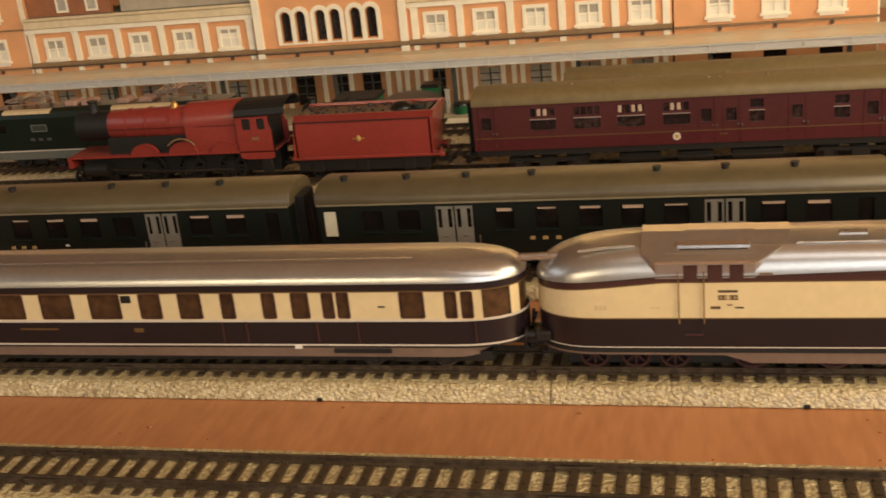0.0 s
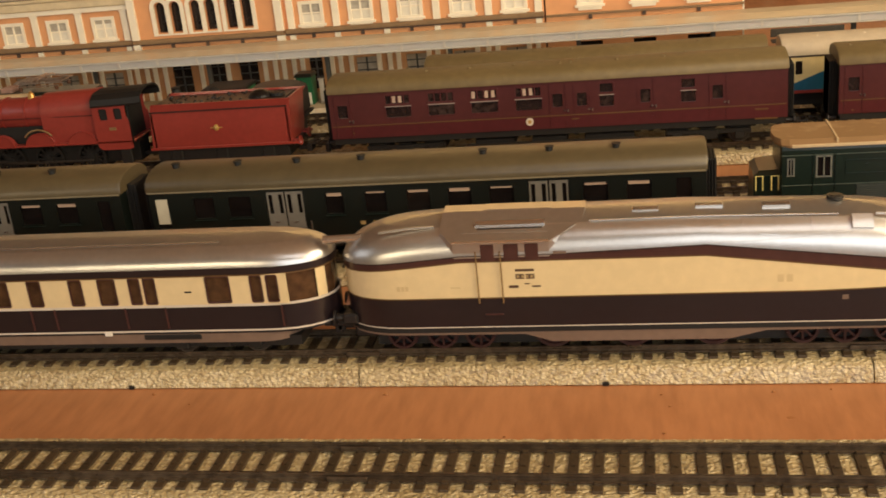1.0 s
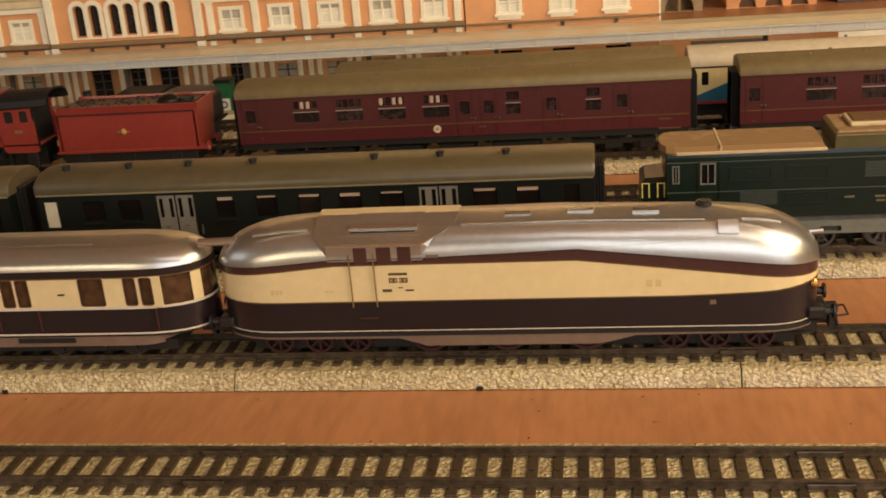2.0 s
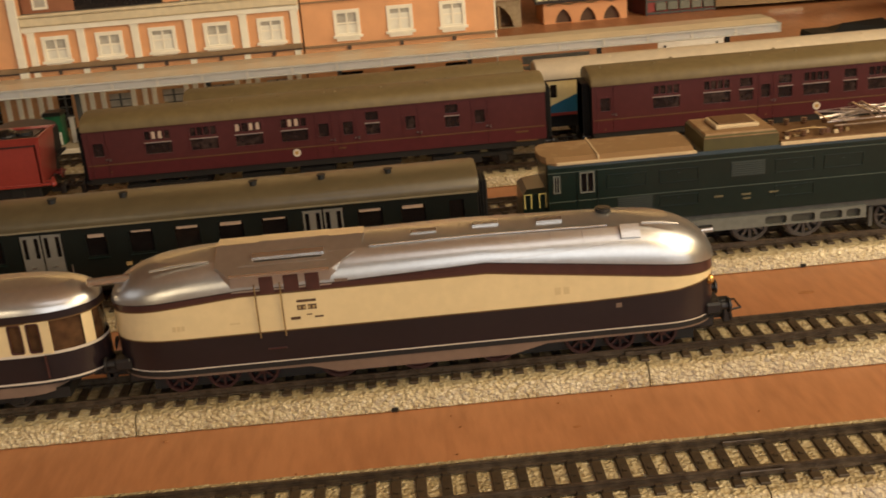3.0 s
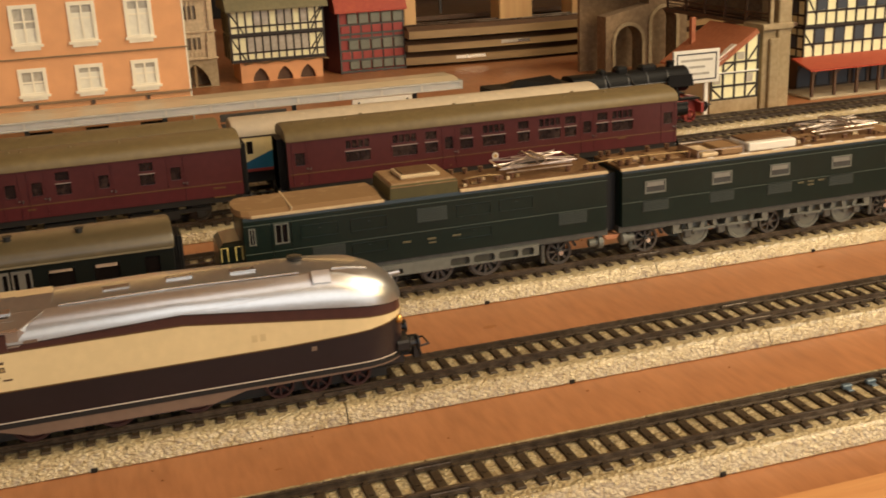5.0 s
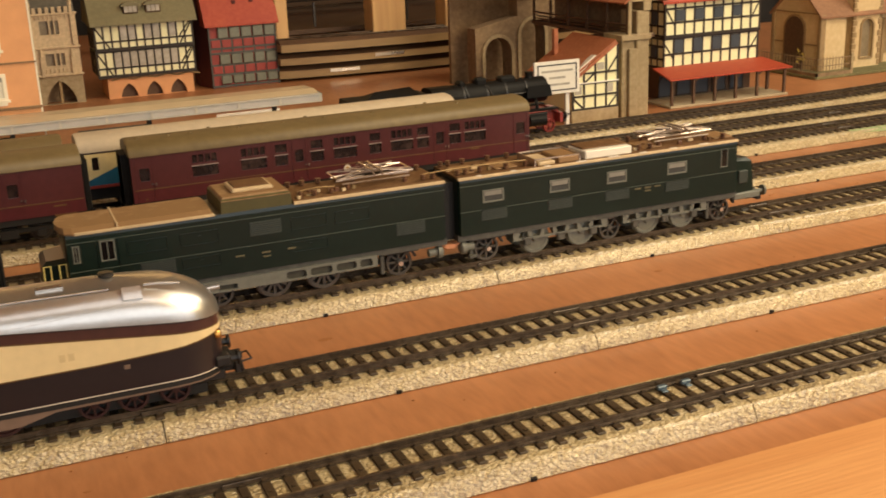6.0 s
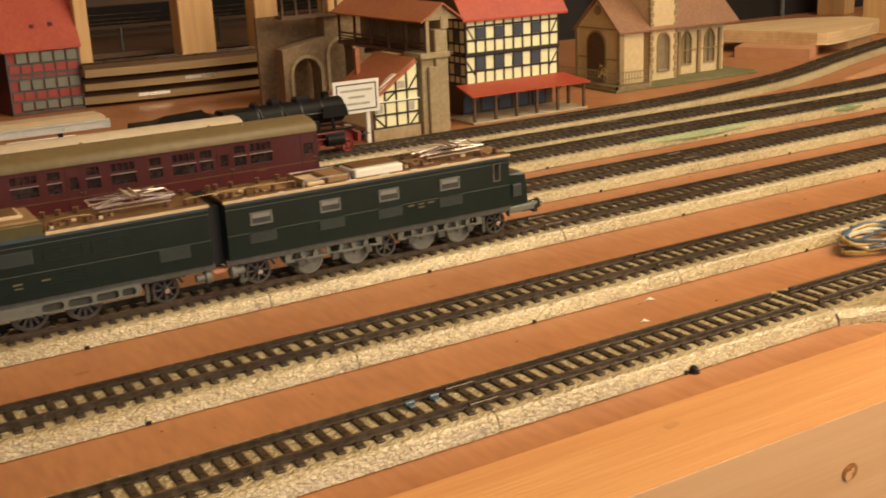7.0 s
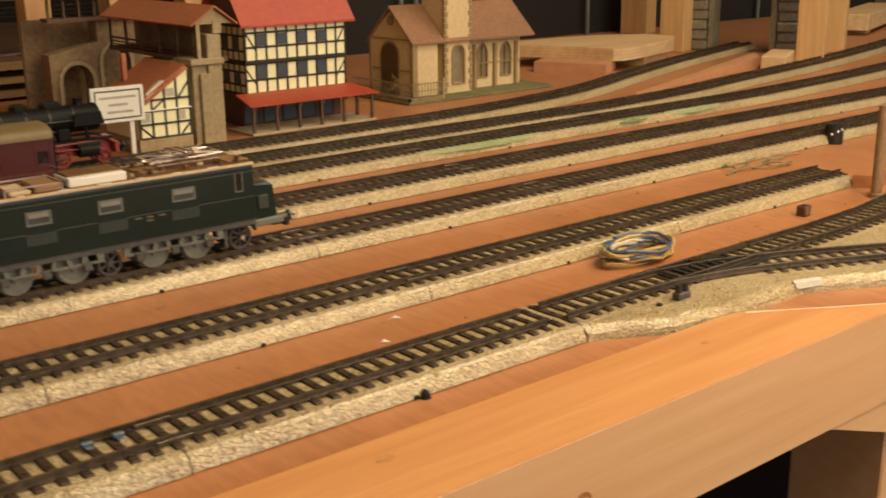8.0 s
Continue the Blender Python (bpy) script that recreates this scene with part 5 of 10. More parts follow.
    # second body: roof gear, windows and nose
    part("roof_deck", boxed(0.3420, 0.5066, ys + 0.0006, y0 + w - 0.0006, 0.0516, 0.0530, 0.0003), ROOFDECK, th, "worn brown roof deck")
    part("roof_edge", boxed(0.3420, 0.5066, ys - 0.0007, ys + 0.0010, 0.0514, 0.0527, 0.0002), SAND, th, "pale gutter edge")
    for x0, x1, z1, m in ((0.3865, 0.3960, 0.0550, SAND), (0.3975, 0.4095, 0.0562, TAN), (0.4130, 0.4405, 0.0572, WHITE)):
        part("roof_box", boxed(x0, x1, ys + 0.0008, y0 + 0.004, 0.0529, z1, 0.0006), m, th, "box on the locomotive roof")
    part("box_lid", boxed(0.4138, 0.4397, ys + 0.0052, y0 + 0.0036, 0.0571, 0.0580, 0.0003), ROOFDECK, th, "worn brown lid of the white roof box")
    part("roof_cage", box(box(box(boxed(0.3845, 0.4105, ys + 0.0014, ys + 0.0020, 0.0560, 0.0566), 0.3845, 0.4105, y0 + 0.0050, y0 + 0.0056, 0.0560, 0.0566), 0.3845, 0.3851, ys + 0.0014, y0 + 0.0056, 0.0530, 0.0566), 0.4099, 0.4105, ys + 0.0014, y0 + 0.0056, 0.0530, 0.0566), PANTO, th, "thin metal frame over the roof boxes")
    rnd = random.Random(31)
    for k in range(26):
        x = 0.264 + 0.0028 * k if k < 12 else (0.344 + 0.0030 * (k - 12) if k < 20 else 0.446 + 0.009 * (k - 20))
        yy, d = y0 + rnd.uniform(-0.0125, 0.002), rnd.uniform(0.0007, 0.0018)
        part("roof_fitting", boxed(x - d, x + d, yy - 0.0008, yy + 0.0008, 0.0530, 0.0535 + rnd.uniform(0.0004, 0.0016), 0.0002), (SAND, ROOFDECK, CABLE, INSULATOR)[k % 4], th)
    for k in range(8):
        x = 0.352 + 0.0185 * k
        part("chipped_paint", boxed(x, x + rnd.uniform(0.002, 0.007), ys - 0.0009, ys + 0.0011, 0.0524, 0.0530, 0.0002), LINE, th, "pale chipped gutter paint")
    for x0 in (0.345, 0.365, 0.45, 0.495):
        part("roof_walkway", boxed(x0, x0 + 0.012, y0 - 0.010, y0 + 0.006, 0.0530, 0.0537, 0.0003), TAN, th)
    for i, x in enumerate((0.2650, 0.2720, 0.2800, 0.3260, 0.3310, 0.3440, 0.3480, 0.3560, 0.3700, 0.3810, 0.4110, 0.4470, 0.4540, 0.5000)):
        for s in (-1, 1):
            bm = rod(bmesh.new(), (x, y0 + s * 0.0105, 0.0530), (x, y0 + s * 0.0105, 0.0558), 0.0008, 8)
            for q in (0.0538, 0.0547, 0.0555):
                rod(bm, (x, y0 + s * 0.0105, q), (x, y0 + s * 0.0105, q + 0.0004), 0.0014, 8)
            part("insulator", bm, INSULATOR, th)
    for a, b in ((0.2650, 0.2820), (0.3260, 0.3810)):
        part("roof_cable", tube(bmesh.new(), [(a, y0 - 0.0105, 0.0562), ((a + b) / 2, y0 - 0.0105, 0.0568), (b, y0 - 0.0105, 0.0562)], 0.00030, 5), CABLE, th)
    pantograph(th, 0.3030, y0, 0.0555, 0.040)
    pantograph(th, 0.4750, y0, 0.0553, 0.040)
    for a, b in ((0.3549, 0.3664), (0.3919, 0.4033), (0.4251, 0.4368), (0.4616, 0.4738)):
        f = part("window_frame", pierced(rect(a, b, 0.0388, 0.0452), [rect(a + 0.0008, b - 0.0008, 0.0396, 0.0444)], ys - 0.0004, 0.0008), GREY_LIGHT, th, "light grey window frame")
        # Grey pane and paler strip carry the window's reflection in their colour.
        part("pane", boxed(a + 0.0005, b - 0.0005, ys - 0.0001, ys + 0.0003, 0.0393, 0.0447), PALEPANE, f, "grey window pane with the reflection in its colour")
        part("blind", boxed(a + 0.0012, b - 0.0012, ys - 0.0003, ys, 0.0423, 0.0444), DOORGREY, f, "paler strip painted for the reflection in the upper pane")
        louvre(th, a - 0.0010, b + 0.0016, 0.0298, 0.0356, ys, GREEN3)
    f = part("window_frame", pierced(rect(0.4955, 0.5000, 0.0385, 0.0485), [rect(0.4960, 0.4995, 0.0390, 0.0480)], ys - 0.0003, 0.0006), GREY_LIGHT, th)
    part("pane", boxed(0.4958, 0.4997, ys - 0.0001, ys + 0.0003, 0.0388, 0.0482), GLASS, f)
    bm = bmesh.new()
    for x, z in ((0.4420, 0.0335), (0.4480, 0.0335), (0.4540, 0.0335), (0.4480, 0.0318)):
        box(bm, x, x + 0.0035, ys - 0.0004, ys, z, z + 0.0008)
    part("lettering", bm, DULLPRINT, th, "small dull gold lettering bars")
    part("hood", poly_hull([(x, y0 + s * yy, z) for s in (-1, 1) for x, yy, z in ((0.5068, 0.0140, 0.0215), (0.5205, 0.0122, 0.0215), (0.5068, 0.0130, 0.0400), (0.5195, 0.0110, 0.0385), (0.5068, 0.0110, 0.0415), (0.5170, 0.0095, 0.0405))]), GREEN2, th, "low green front hood")
    part("grille", boxed(0.5090, 0.5150, y0 - 0.0142, y0 - 0.0120, 0.0275, 0.0345, 0.0003), GREEN3, th)
    part("buffer_beam", boxed(0.5060, 0.5235, y0 - 0.0145, y0 + 0.0145, 0.0185, 0.0222, 0.0006), GREY_LIGHT, th, "light grey buffer beam")
    part("buffer_beam", boxed(0.1475, 0.1620, y0 - 0.0145, y0 + 0.0145, 0.0185, 0.0222, 0.0006), GREY_LIGHT, th, "light grey buffer beam")
    buffers(th, 0.5235, 1, y0, 0.0205, GREY_LIGHT, 0.0050)
    buffers(th, 0.1475, -1, y0, 0.0205, GREY_LIGHT, 0.0040)
    for x, d in ((0.3310, 1), (0.3462, -1)):
        for q in (-1, 1):
            y = y0 + q * 0.0118
            bm = rod(bmesh.new(), (x - d * 0.0045, y, 0.0168), (x, y, 0.0168), 0.0020, 14)
            rod(bm, (x, y, 0.0168), (x + d * 0.0022, y, 0.0168), 0.0033, 18)
            rod(bm, (x + d * 0.0022, y, 0.0168), (x + d * 0.0030, y, 0.0168), 0.0033, 18, 0.0022)
            part("inner_buffer", bm, GREY_LIGHT, th, "round grey buffer between the two bodies")
    part("coupling_plate", boxed(0.3345, 0.3420, y0 - 0.0128, y0 - 0.0060, 0.0183, 0.0196, 0.0003), LEATHER, th, "orange-brown plate between the two bodies")
    coupler(th, 0.5235, 1, y0, 0.0155)
    part("gangway", boxed(0.3350, 0.3424, y0 - 0.0095, y0 + 0.0095, 0.0210, 0.0500), SOOT, th, "black gangway between the two bodies")
    part("copper_cable", tube(bmesh.new(), [(0.3325, y0 - 0.011, 0.0205), (0.3365, y0 - 0.012, 0.0178), (0.3400, y0 - 0.012, 0.0178), (0.3440, y0 - 0.011, 0.0200)], 0.0008, 6), LEATHER, th)
    # running gear: first body has a slotted skirt, the second open frames
    bm = pierced(rect(0.1860, 0.2990, 0.0158, 0.0212), [round_rect(a, b, 0.0165, 0.0202, 0.0013, 3) for a, b in ((0.2545, 0.2640), (0.2660, 0.2765), (0.2785, 0.2885), (0.2902, 0.2965))] + [round_rect(x, x + 0.0085, 0.0166, 0.0190, 0.0006, 2) for x in (0.1900, 0.2035, 0.2230)], ys - 0.0002, 0.0012)
    part("skirt_plate", bm, GREY_LIGHT, th, "light grey slotted frame plate")
    part("skirt_backing", boxed(0.1865, 0.2985, ys + 0.0016, ys + 0.0024, 0.0160, 0.0210), DARKOLIVE, th)
    for x, r, sp in ((0.1700, 0.0062, 7), (0.2020, 0.0085, 12), (0.2245, 0.0062, 7), (0.2500, 0.0085, 12), (0.2740, 0.0085, 12), (0.3120, 0.0066, 8), (0.3590, 0.0066, 8), (0.4304, 0.0060, 7), (0.5000, 0.0064, 8)):
        wheelset(th, x, y0, r, PALEWHEEL, sp)
        part("axle_plate", boxed(x - 0.0050, x + 0.0050, y0 - 0.0062, y0 + 0.0062, ZR + 0.0030, 0.0205), SOOT, th)
    for x in (0.3860, 0.4126, 0.4524, 0.4752):
        for s in (-1, 1):
            part("wheel", wheel(bmesh.new(), x, y0 + s * 0.0095, ZR + 0.0078, 0.0078, s), GREY_LIGHT, th, "light grey disc driving wheel")
    for a, b in ((0.3720, 0.4265), (0.4360, 0.4885)):
        for s in (-1, 1):
            yy = y0 + s * 0.0128
            f = part("side_frame", pierced(rect(a, b, 0.0158, 0.0216), [[(a + 0.0024 + k * (b - a - 0.0048) / 7 + 0.0007 + 0.0008 * (k % 2), 0.0170), (a + 0.0024 + (k + 1) * (b - a - 0.0048) / 7 - 0.0007 - 0.0008 * (k % 2), 0.0170), (a + 0.0024 + (k + 1) * (b - a - 0.0048) / 7 - 0.0015 + 0.0008 * (k % 2), 0.0203), (a + 0.0024 + k * (b - a - 0.0048) / 7 + 0.0015 - 0.0008 * (k % 2), 0.0203)] for k in range(7)], yy - 0.0007, 0.0014), GREY_LIGHT, th, "grey open side frame")
            for k in range(3):
                x = a + (b - a) * (0.15 + 0.35 * k)
                part("axle_box", box(boxed(x - 0.0020, x + 0.0020, yy - 0.0014, yy + 0.0010, 0.0128, 0.0172, 0.0005), x - 0.0030, x + 0.0030, yy - 0.0016, yy, 0.0162, 0.0172, 0.0003), GREY, f)
    for x in (0.3120, 0.3590, 0.5000):
        f = part("bissel_frame", boxed(x - 0.0095, x + 0.0095, y0 - 0.0128, y0 - 0.0112, 0.0192, 0.0214, 0.0005), GREY, th)
        arcs = [[(x + r * math.cos(radians(a)), y, ZR + 0.0066 + r * math.sin(radians(a))) for a in range(20, 165, 12)] for r, y in ((0.0075, y0 - 0.0105), (0.0075, y0 - 0.0126), (0.0085, y0 - 0.0126), (0.0085, y0 - 0.0105))]
        part("wheel_guard", loft(bmesh.new(), [list(q) for q in zip(*arcs)], True, True), BLACK, f, "dark curved wheel guard")
        part("guard_iron", boxed(x - 0.0105, x - 0.0085, y0 - 0.0122, y0 - 0.0108, 0.0100, 0.0195, 0.0003), GREY, f)
        part("axle_cap", rod(bmesh.new(), (x, y0 - 0.0104, ZR + 0.0066), (x, y0 - 0.0122, ZR + 0.0066), 0.0012, 12), SILVER_TRIM, f)
    for x in (0.1660, 0.3470, 0.5110):
        part("step", boxed(x, x + 0.004, ys - 0.0005, ys + 0.0015, 0.0120, 0.0132), GREY, th)


GREEN3_OLIVE = material("olive_green_paint", (0.072, 0.060, 0.016), 0.42, vary=0.12)
DARKOLIVE = material("dark_olive_metal", (0.045, 0.042, 0.030), 0.6, vary=0.2)
YELLOWRAIL = material("yellow_paint", (0.72, 0.62, 0.22), 0.4)


def maroon_coach(xa, xb, wide, narrow, doors, label, crest, texts, vents):
    """A maroon coach; wide and narrow windows have sliding top lights."""
    y0, w = YE, 0.0163
    ys = y0 - w
    th = thing("passenger_coach", (xa + xb) / 2, y0, ZR, label, "railway coach", "maroon coaches")
    holes = [round_rect(a, b, 0.0332, 0.0472, 0.0006, 2) for a, b in wide + narrow] + [round_rect(a, b, 0.0345, 0.0420, 0.0006, 2) for a, b in doors]
    for s in (-1, 1):
        part("side", pierced(rect(xa, xb, 0.0298, 0.0492), holes, y0 + s * w, -s * 0.0008), MAROON, th, "glossy maroon coach side")
        part("lower_side", boxed(xa, xb, y0 + s * w - (0 if s < 0 else 0.0008), y0 + s * w + (0.0008 if s < 0 else 0), 0.0222, 0.0298), MAROON_LOW, th, "crimson lower side")
        part("gold_line", boxed(xa + 0.0008, xb - 0.0008, y0 + s * (w + 0.0001) - 0.0001, y0 + s * (w + 0.0001) + 0.0001, 0.0293, 0.0298), STRIPE, th, "thin dull gold lining")
        part("glazing", boxed(xa + 0.002, xb - 0.002, y0 + s * (w - 0.0009) - 0.0002, y0 + s * (w - 0.0009) + 0.0002, 0.0325, 0.0478), GLASS_COACH, th)
        for k, (a, b) in enumerate(wide + narrow):
            bm = pierced(round_rect(a - 0.0003, b + 0.0003, 0.0329, 0.0475, 0.0008, 2), [round_rect(a + 0.0003, b - 0.0003, 0.0336, 0.0398, 0.0004, 1)] + [rect(a + 0.0006 + q * (b - a - 0.0008) / n, a + 0.0006 + (q + 1) * (b - a - 0.0008) / n - 0.0006, 0.0416, 0.0464) for n in ((4 if b - a > 0.012 else 1),) for q in range(n)], y0 + s * (w + 0.0001), -s * 0.0005)
            f = part("window_frame", bm, MAROON, th)
            part("sash_bar", boxed(a, b, y0 + s * (w + 0.0001) - 0.0003, y0 + s * (w + 0.0001) + 0.0003, 0.0398, 0.0403), SASH, f, "pale sliding window bar")
            if b - a > 0.012 and (k * 7) % 3 != 1 and xa < 0.1:
                n = 4
                for q in range(n):
                    if (q + k) % 3:
                        x0 = a + 0.0006 + q * (b - a - 0.0008) / n
                        part("blind", boxed(x0 + 0.0002, x0 + 0.0022, y0 + s * (w - 0.0005) - 0.0001, y0 + s * (w - 0.0005) + 0.0001, 0.0420, 0.0460), CREAMWIN, f, "cream blind behind the top light")
        for a, b in doors:
            f = part("door_window_frame", pierced(round_rect(a - 0.0004, b + 0.0004, 0.0341, 0.0424, 0.0008, 2), [round_rect(a, b, 0.0345, 0.0420, 0.0006, 2)], y0 + s * (w + 0.0001), -s * 0.0003), MAROON, th)
            part("door_seam", boxed(a - 0.0018, a - 0.0016, y0 + s * (w + 0.0001) - 0.0002, y0 + s * (w + 0.0001) + 0.0002, 0.0226, 0.0480), MAROON_LOW, f)
            part("door_seam", boxed(b + 0.0016, b + 0.0018, y0 + s * (w + 0.0001) - 0.0002, y0 + s * (w + 0.0001) + 0.0002, 0.0226, 0.0480), MAROON_LOW, f)
            part("door_handle", box(boxed(b + 0.0004, b + 0.0014, y0 + s * (w + 0.0004) - 0.0003, y0 + s * (w + 0.0004) + 0.0003, 0.0322, 0.0328), b + 0.0026, b + 0.0032, y0 + s * (w + 0.0004) - 0.0003, y0 + s * (w + 0.0004) + 0.0003, 0.0315, 0.0330), SILVER_TRIM, f)
    part("crest", rod(bmesh.new(), (crest, ys - 0.0003, 0.0268), (crest, ys + 0.0003, 0.0268), 0.0022, 16), LINE, th, "round pale crest")
    part("crest_centre", rod(bmesh.new(), (crest, ys - 0.0004, 0.0268), (crest, ys, 0.0268), 0.0011, 10), GOLD, th)
    for x, z, n in texts:
        part("lettering", boxed(x, x + n, ys - 0.0002, ys + 0.0003, z, z + 0.0008), STRIPE, th, "small gold lettering bar")
    for x in (xa, xb - 0.001):
        part("end_wall", boxed(x, x + 0.001, y0 - w + 0.0008, y0 + w - 0.0008, 0.0210, 0.0530), SOOT, th)
    for x0 in (xa - 0.0042, xb):
        bm = bmesh.new()
        for k in range(4):
            box(bm, x0 + 0.00105 * k, x0 + 0.00105 * k + 0.0008, y0 - 0.0092 + 0.0003 * (k % 2), y0 + 0.0092 - 0.0003 * (k % 2), 0.0190, 0.0500, 0.0003)
        box(bm, x0, x0 + 0.0042, y0 - 0.0082, y0 + 0.0082, 0.0195, 0.0490)
        part("gangway", bm, SOOT, th, "black corridor gangway")
    part("roof", arc_roof(xa - 0.0005, xb + 0.0005, y0, w, 0.0490, 0.0573), ROOF2, th, "olive-grey arched roof", smooth=True)
    for x, yy in vents:
        bm = ball(bmesh.new(), x, y0 + yy, 0.0566, 0.0014, 0.9, 8, 5)
        part("roof_vent", rod(bm, (x, y0 + yy, 0.0548), (x, y0 + yy, 0.0566), 0.0012, 8), ROOF2, th)
    part("underframe", boxed(xa + 0.001, xb - 0.001, y0 - w + 0.001, y0 + w - 0.001, 0.0185, 0.0224), SOOT, th)
    m = (xa + xb) / 2
    for x0, x1 in ((m - 0.045, m - 0.022), (m - 0.012, m + 0.008), (m + 0.018, m + 0.046)):
        part("battery_box", boxed(x0, x1, y0 - 0.0125, y0 + 0.0125, 0.0115, 0.0170, 0.0006), SOOT, th)
    part("truss_rod", rod(bmesh.new(), (m - 0.05, ys + 0.003, 0.0140), (m + 0.05, ys + 0.003, 0.0140), 0.0006, 6), STEEL, th)
    for x in (xa + 0.042, xb - 0.042):
        bogie(th, x, y0, 0.034, 0.0062)
    for x, d in ((xa, -1), (xb, 1)):
        buffers(th, x, d, y0, 0.0185, BLACK, 0.004)
        coupler(th, x, d, y0, 0.0135)
    return th


def maroon_train():
    wide = [(-0.0410, -0.0256), (-0.0158, 0.0000), (0.0091, 0.0250), (0.0346, 0.0500)]
    narrow = [(0.0817, 0.0902), (0.1262, 0.1348)]
    doors = [(-0.0695, -0.0636), (0.0558, 0.0614), (0.0694, 0.0750), (0.1045, 0.1099), (0.1434, 0.1490)]
    maroon_coach(-0.0745, 0.1832, wide, narrow, doors, "maroon coach with four wide windows, cream blinds and luggage doors", 0.0422, [(-0.062, 0.0250, 0.001), (0.066, 0.0268, 0.004), (0.166, 0.0268, 0.007), (0.166, 0.0215, 0.012)],
                 [(x, -0.004) for x in (-0.042, -0.017, 0.008, 0.034, 0.060, 0.066, 0.092, 0.118)] + [(x, 0.006) for x in (-0.03, 0.02, 0.07, 0.13)])
    wide = [(0.2440, 0.2597), (0.2727, 0.2886), (0.3298, 0.3452), (0.3670, 0.3823), (0.4170, 0.4325)]
    narrow = [(0.2931, 0.3016), (0.3153, 0.3241), (0.3528, 0.3612), (0.3844, 0.3930), (0.4064, 0.4150)]
    doors = [(0.2143, 0.2200), (0.3059, 0.3110), (0.3976, 0.4029), (0.4540, 0.4602)]
    maroon_coach(0.2097, 0.4638, wide, narrow, doors, "maroon coach with a row of sliding-top windows and end doors", 0.3380, [(0.2165, 0.0235, 0.001), (0.3085, 0.0240, 0.001), (0.4215, 0.0282, 0.006)],
                 [(x, -0.004) for x in (0.2165, 0.2345, 0.2475, 0.2760, 0.3030, 0.3290, 0.3600, 0.3900, 0.4180)] + [(x, 0.006) for x in (0.26, 0.32, 0.40)])


def red_engine():
    """The red steam engine with a black smokebox and cab roof."""
    y0 = YE
    th = thing("steam_locomotive", -0.27, y0, ZR, "bright red model steam locomotive with black smokebox and brass dome", "locomotive")
    zc = 0.0448
    ring = lambda x, r, z=zc, n=24: [(x, y0 + r * math.cos(2 * math.pi * i / n), z + r * math.sin(2 * math.pi * i / n)) for i in range(n)]
    part("boiler", loft(bmesh.new(), [ring(-0.3150, 0.0094), ring(-0.3143, 0.0098), ring(-0.2560, 0.0108)], True, True), RED, th, "red boiler", smooth=True)
    for x in (-0.3020, -0.2880, -0.2720):
        part("boiler_band", loft(bmesh.new(), [ring(x, 0.01035 + 0.0002 * (x > -0.29) + (x + 0.31) * 0.016), ring(x + 0.0008, 0.01035 + 0.0002 * (x > -0.29) + (x + 0.31) * 0.016)], True, True), RED, th)
    n = 14
    fb = [(y0 + 0.0118 * math.cos(math.pi * k / n), 0.0462 + 0.0122 * math.sin(math.pi * k / n) ** 0.8) for k in range(n + 1)]
    fb = [(y0 + 0.0118, 0.0270)] + fb + [(y0 - 0.0118, 0.0270)]
    part("firebox", loft(bmesh.new(), [[(-0.2600, y, z - (0.0012 if z > 0.04 else 0)) for y, z in fb], [(-0.2235, y, z) for y, z in fb]], True, True), RED, th, "red square-shouldered firebox", smooth=True)
    part("smokebox", loft(bmesh.new(), [ring(-0.3380, 0.0090), ring(-0.3374, 0.0096), ring(-0.3148, 0.0096)], True, True), SOOT, th, "matt black smokebox", smooth=True)
    part("smokebox_door", loft(bmesh.new(), [ring(-0.3380, 0.0078), ring(-0.3396, 0.0060), ring(-0.3402, 0.002)], False, True), SOOT, th, smooth=True)
    bm = bmesh.new()
    loft(bm, [ring_z(-0.3270, y0, z, r) for z, r in ((0.0535, 0.0036), (0.0560, 0.0028), (0.0600, 0.0028), (0.0608, 0.0036), (0.0614, 0.0034))], True, True)
    part("chimney", bm, SOOT, th, smooth=True)
    part("dome", loft(bmesh.new(), [ring_z(-0.2695, y0 - 0.001, z, r) for z, r in ((0.0545, 0.0030), (0.0556, 0.0022), (0.0572, 0.0020), (0.0580, 0.0012), (0.0588, 0.0007))], True, True), BRASS, th, "small brass safety valve dome", smooth=True)
    # Black block added so the gap under the boiler reads shaded.
    part("boiler_gap_shade", boxed(-0.3160, -0.2610, y0 - 0.0092, y0 + 0.0092, 0.0274, 0.0385), SOOT, th, "black block added for the shaded gap under the boiler")
    part("boiler_handrail", tube(bmesh.new(), [(-0.3140, y0 - 0.0104, 0.0440), (-0.2580, y0 - 0.0115, 0.0440), (-0.2250, y0 - 0.0123, 0.0440)], 0.00025, 5), RED_DULL, th, "thin dark boiler handrail")
    part("running_board", boxed(-0.3420, -0.2010, y0 - 0.0140, y0 + 0.0140, 0.0262, 0.0276, 0.0003), RED, th, "red running board")
    part("buffer_beam", boxed(-0.3445, -0.3420, y0 - 0.0145, y0 + 0.0145, 0.0205, 0.0276), RED, th)
    part("cowcatcher", poly_hull([(-0.3440, y0 - 0.013, 0.0225), (-0.3440, y0 + 0.013, 0.0225), (-0.3610, y0 - 0.009, 0.0185), (-0.3610, y0 + 0.009, 0.0185), (-0.3440, y0 - 0.013, 0.0195), (-0.3440, y0 + 0.013, 0.0195), (-0.3610, y0, 0.017)]), RED_DULL, th, "red pointed front plate")
    for x, r in ((-0.2898, 0.0092), (-0.2630, 0.0096), (-0.2345, 0.0092)):
        for s in (-1, 1):
            m = 12
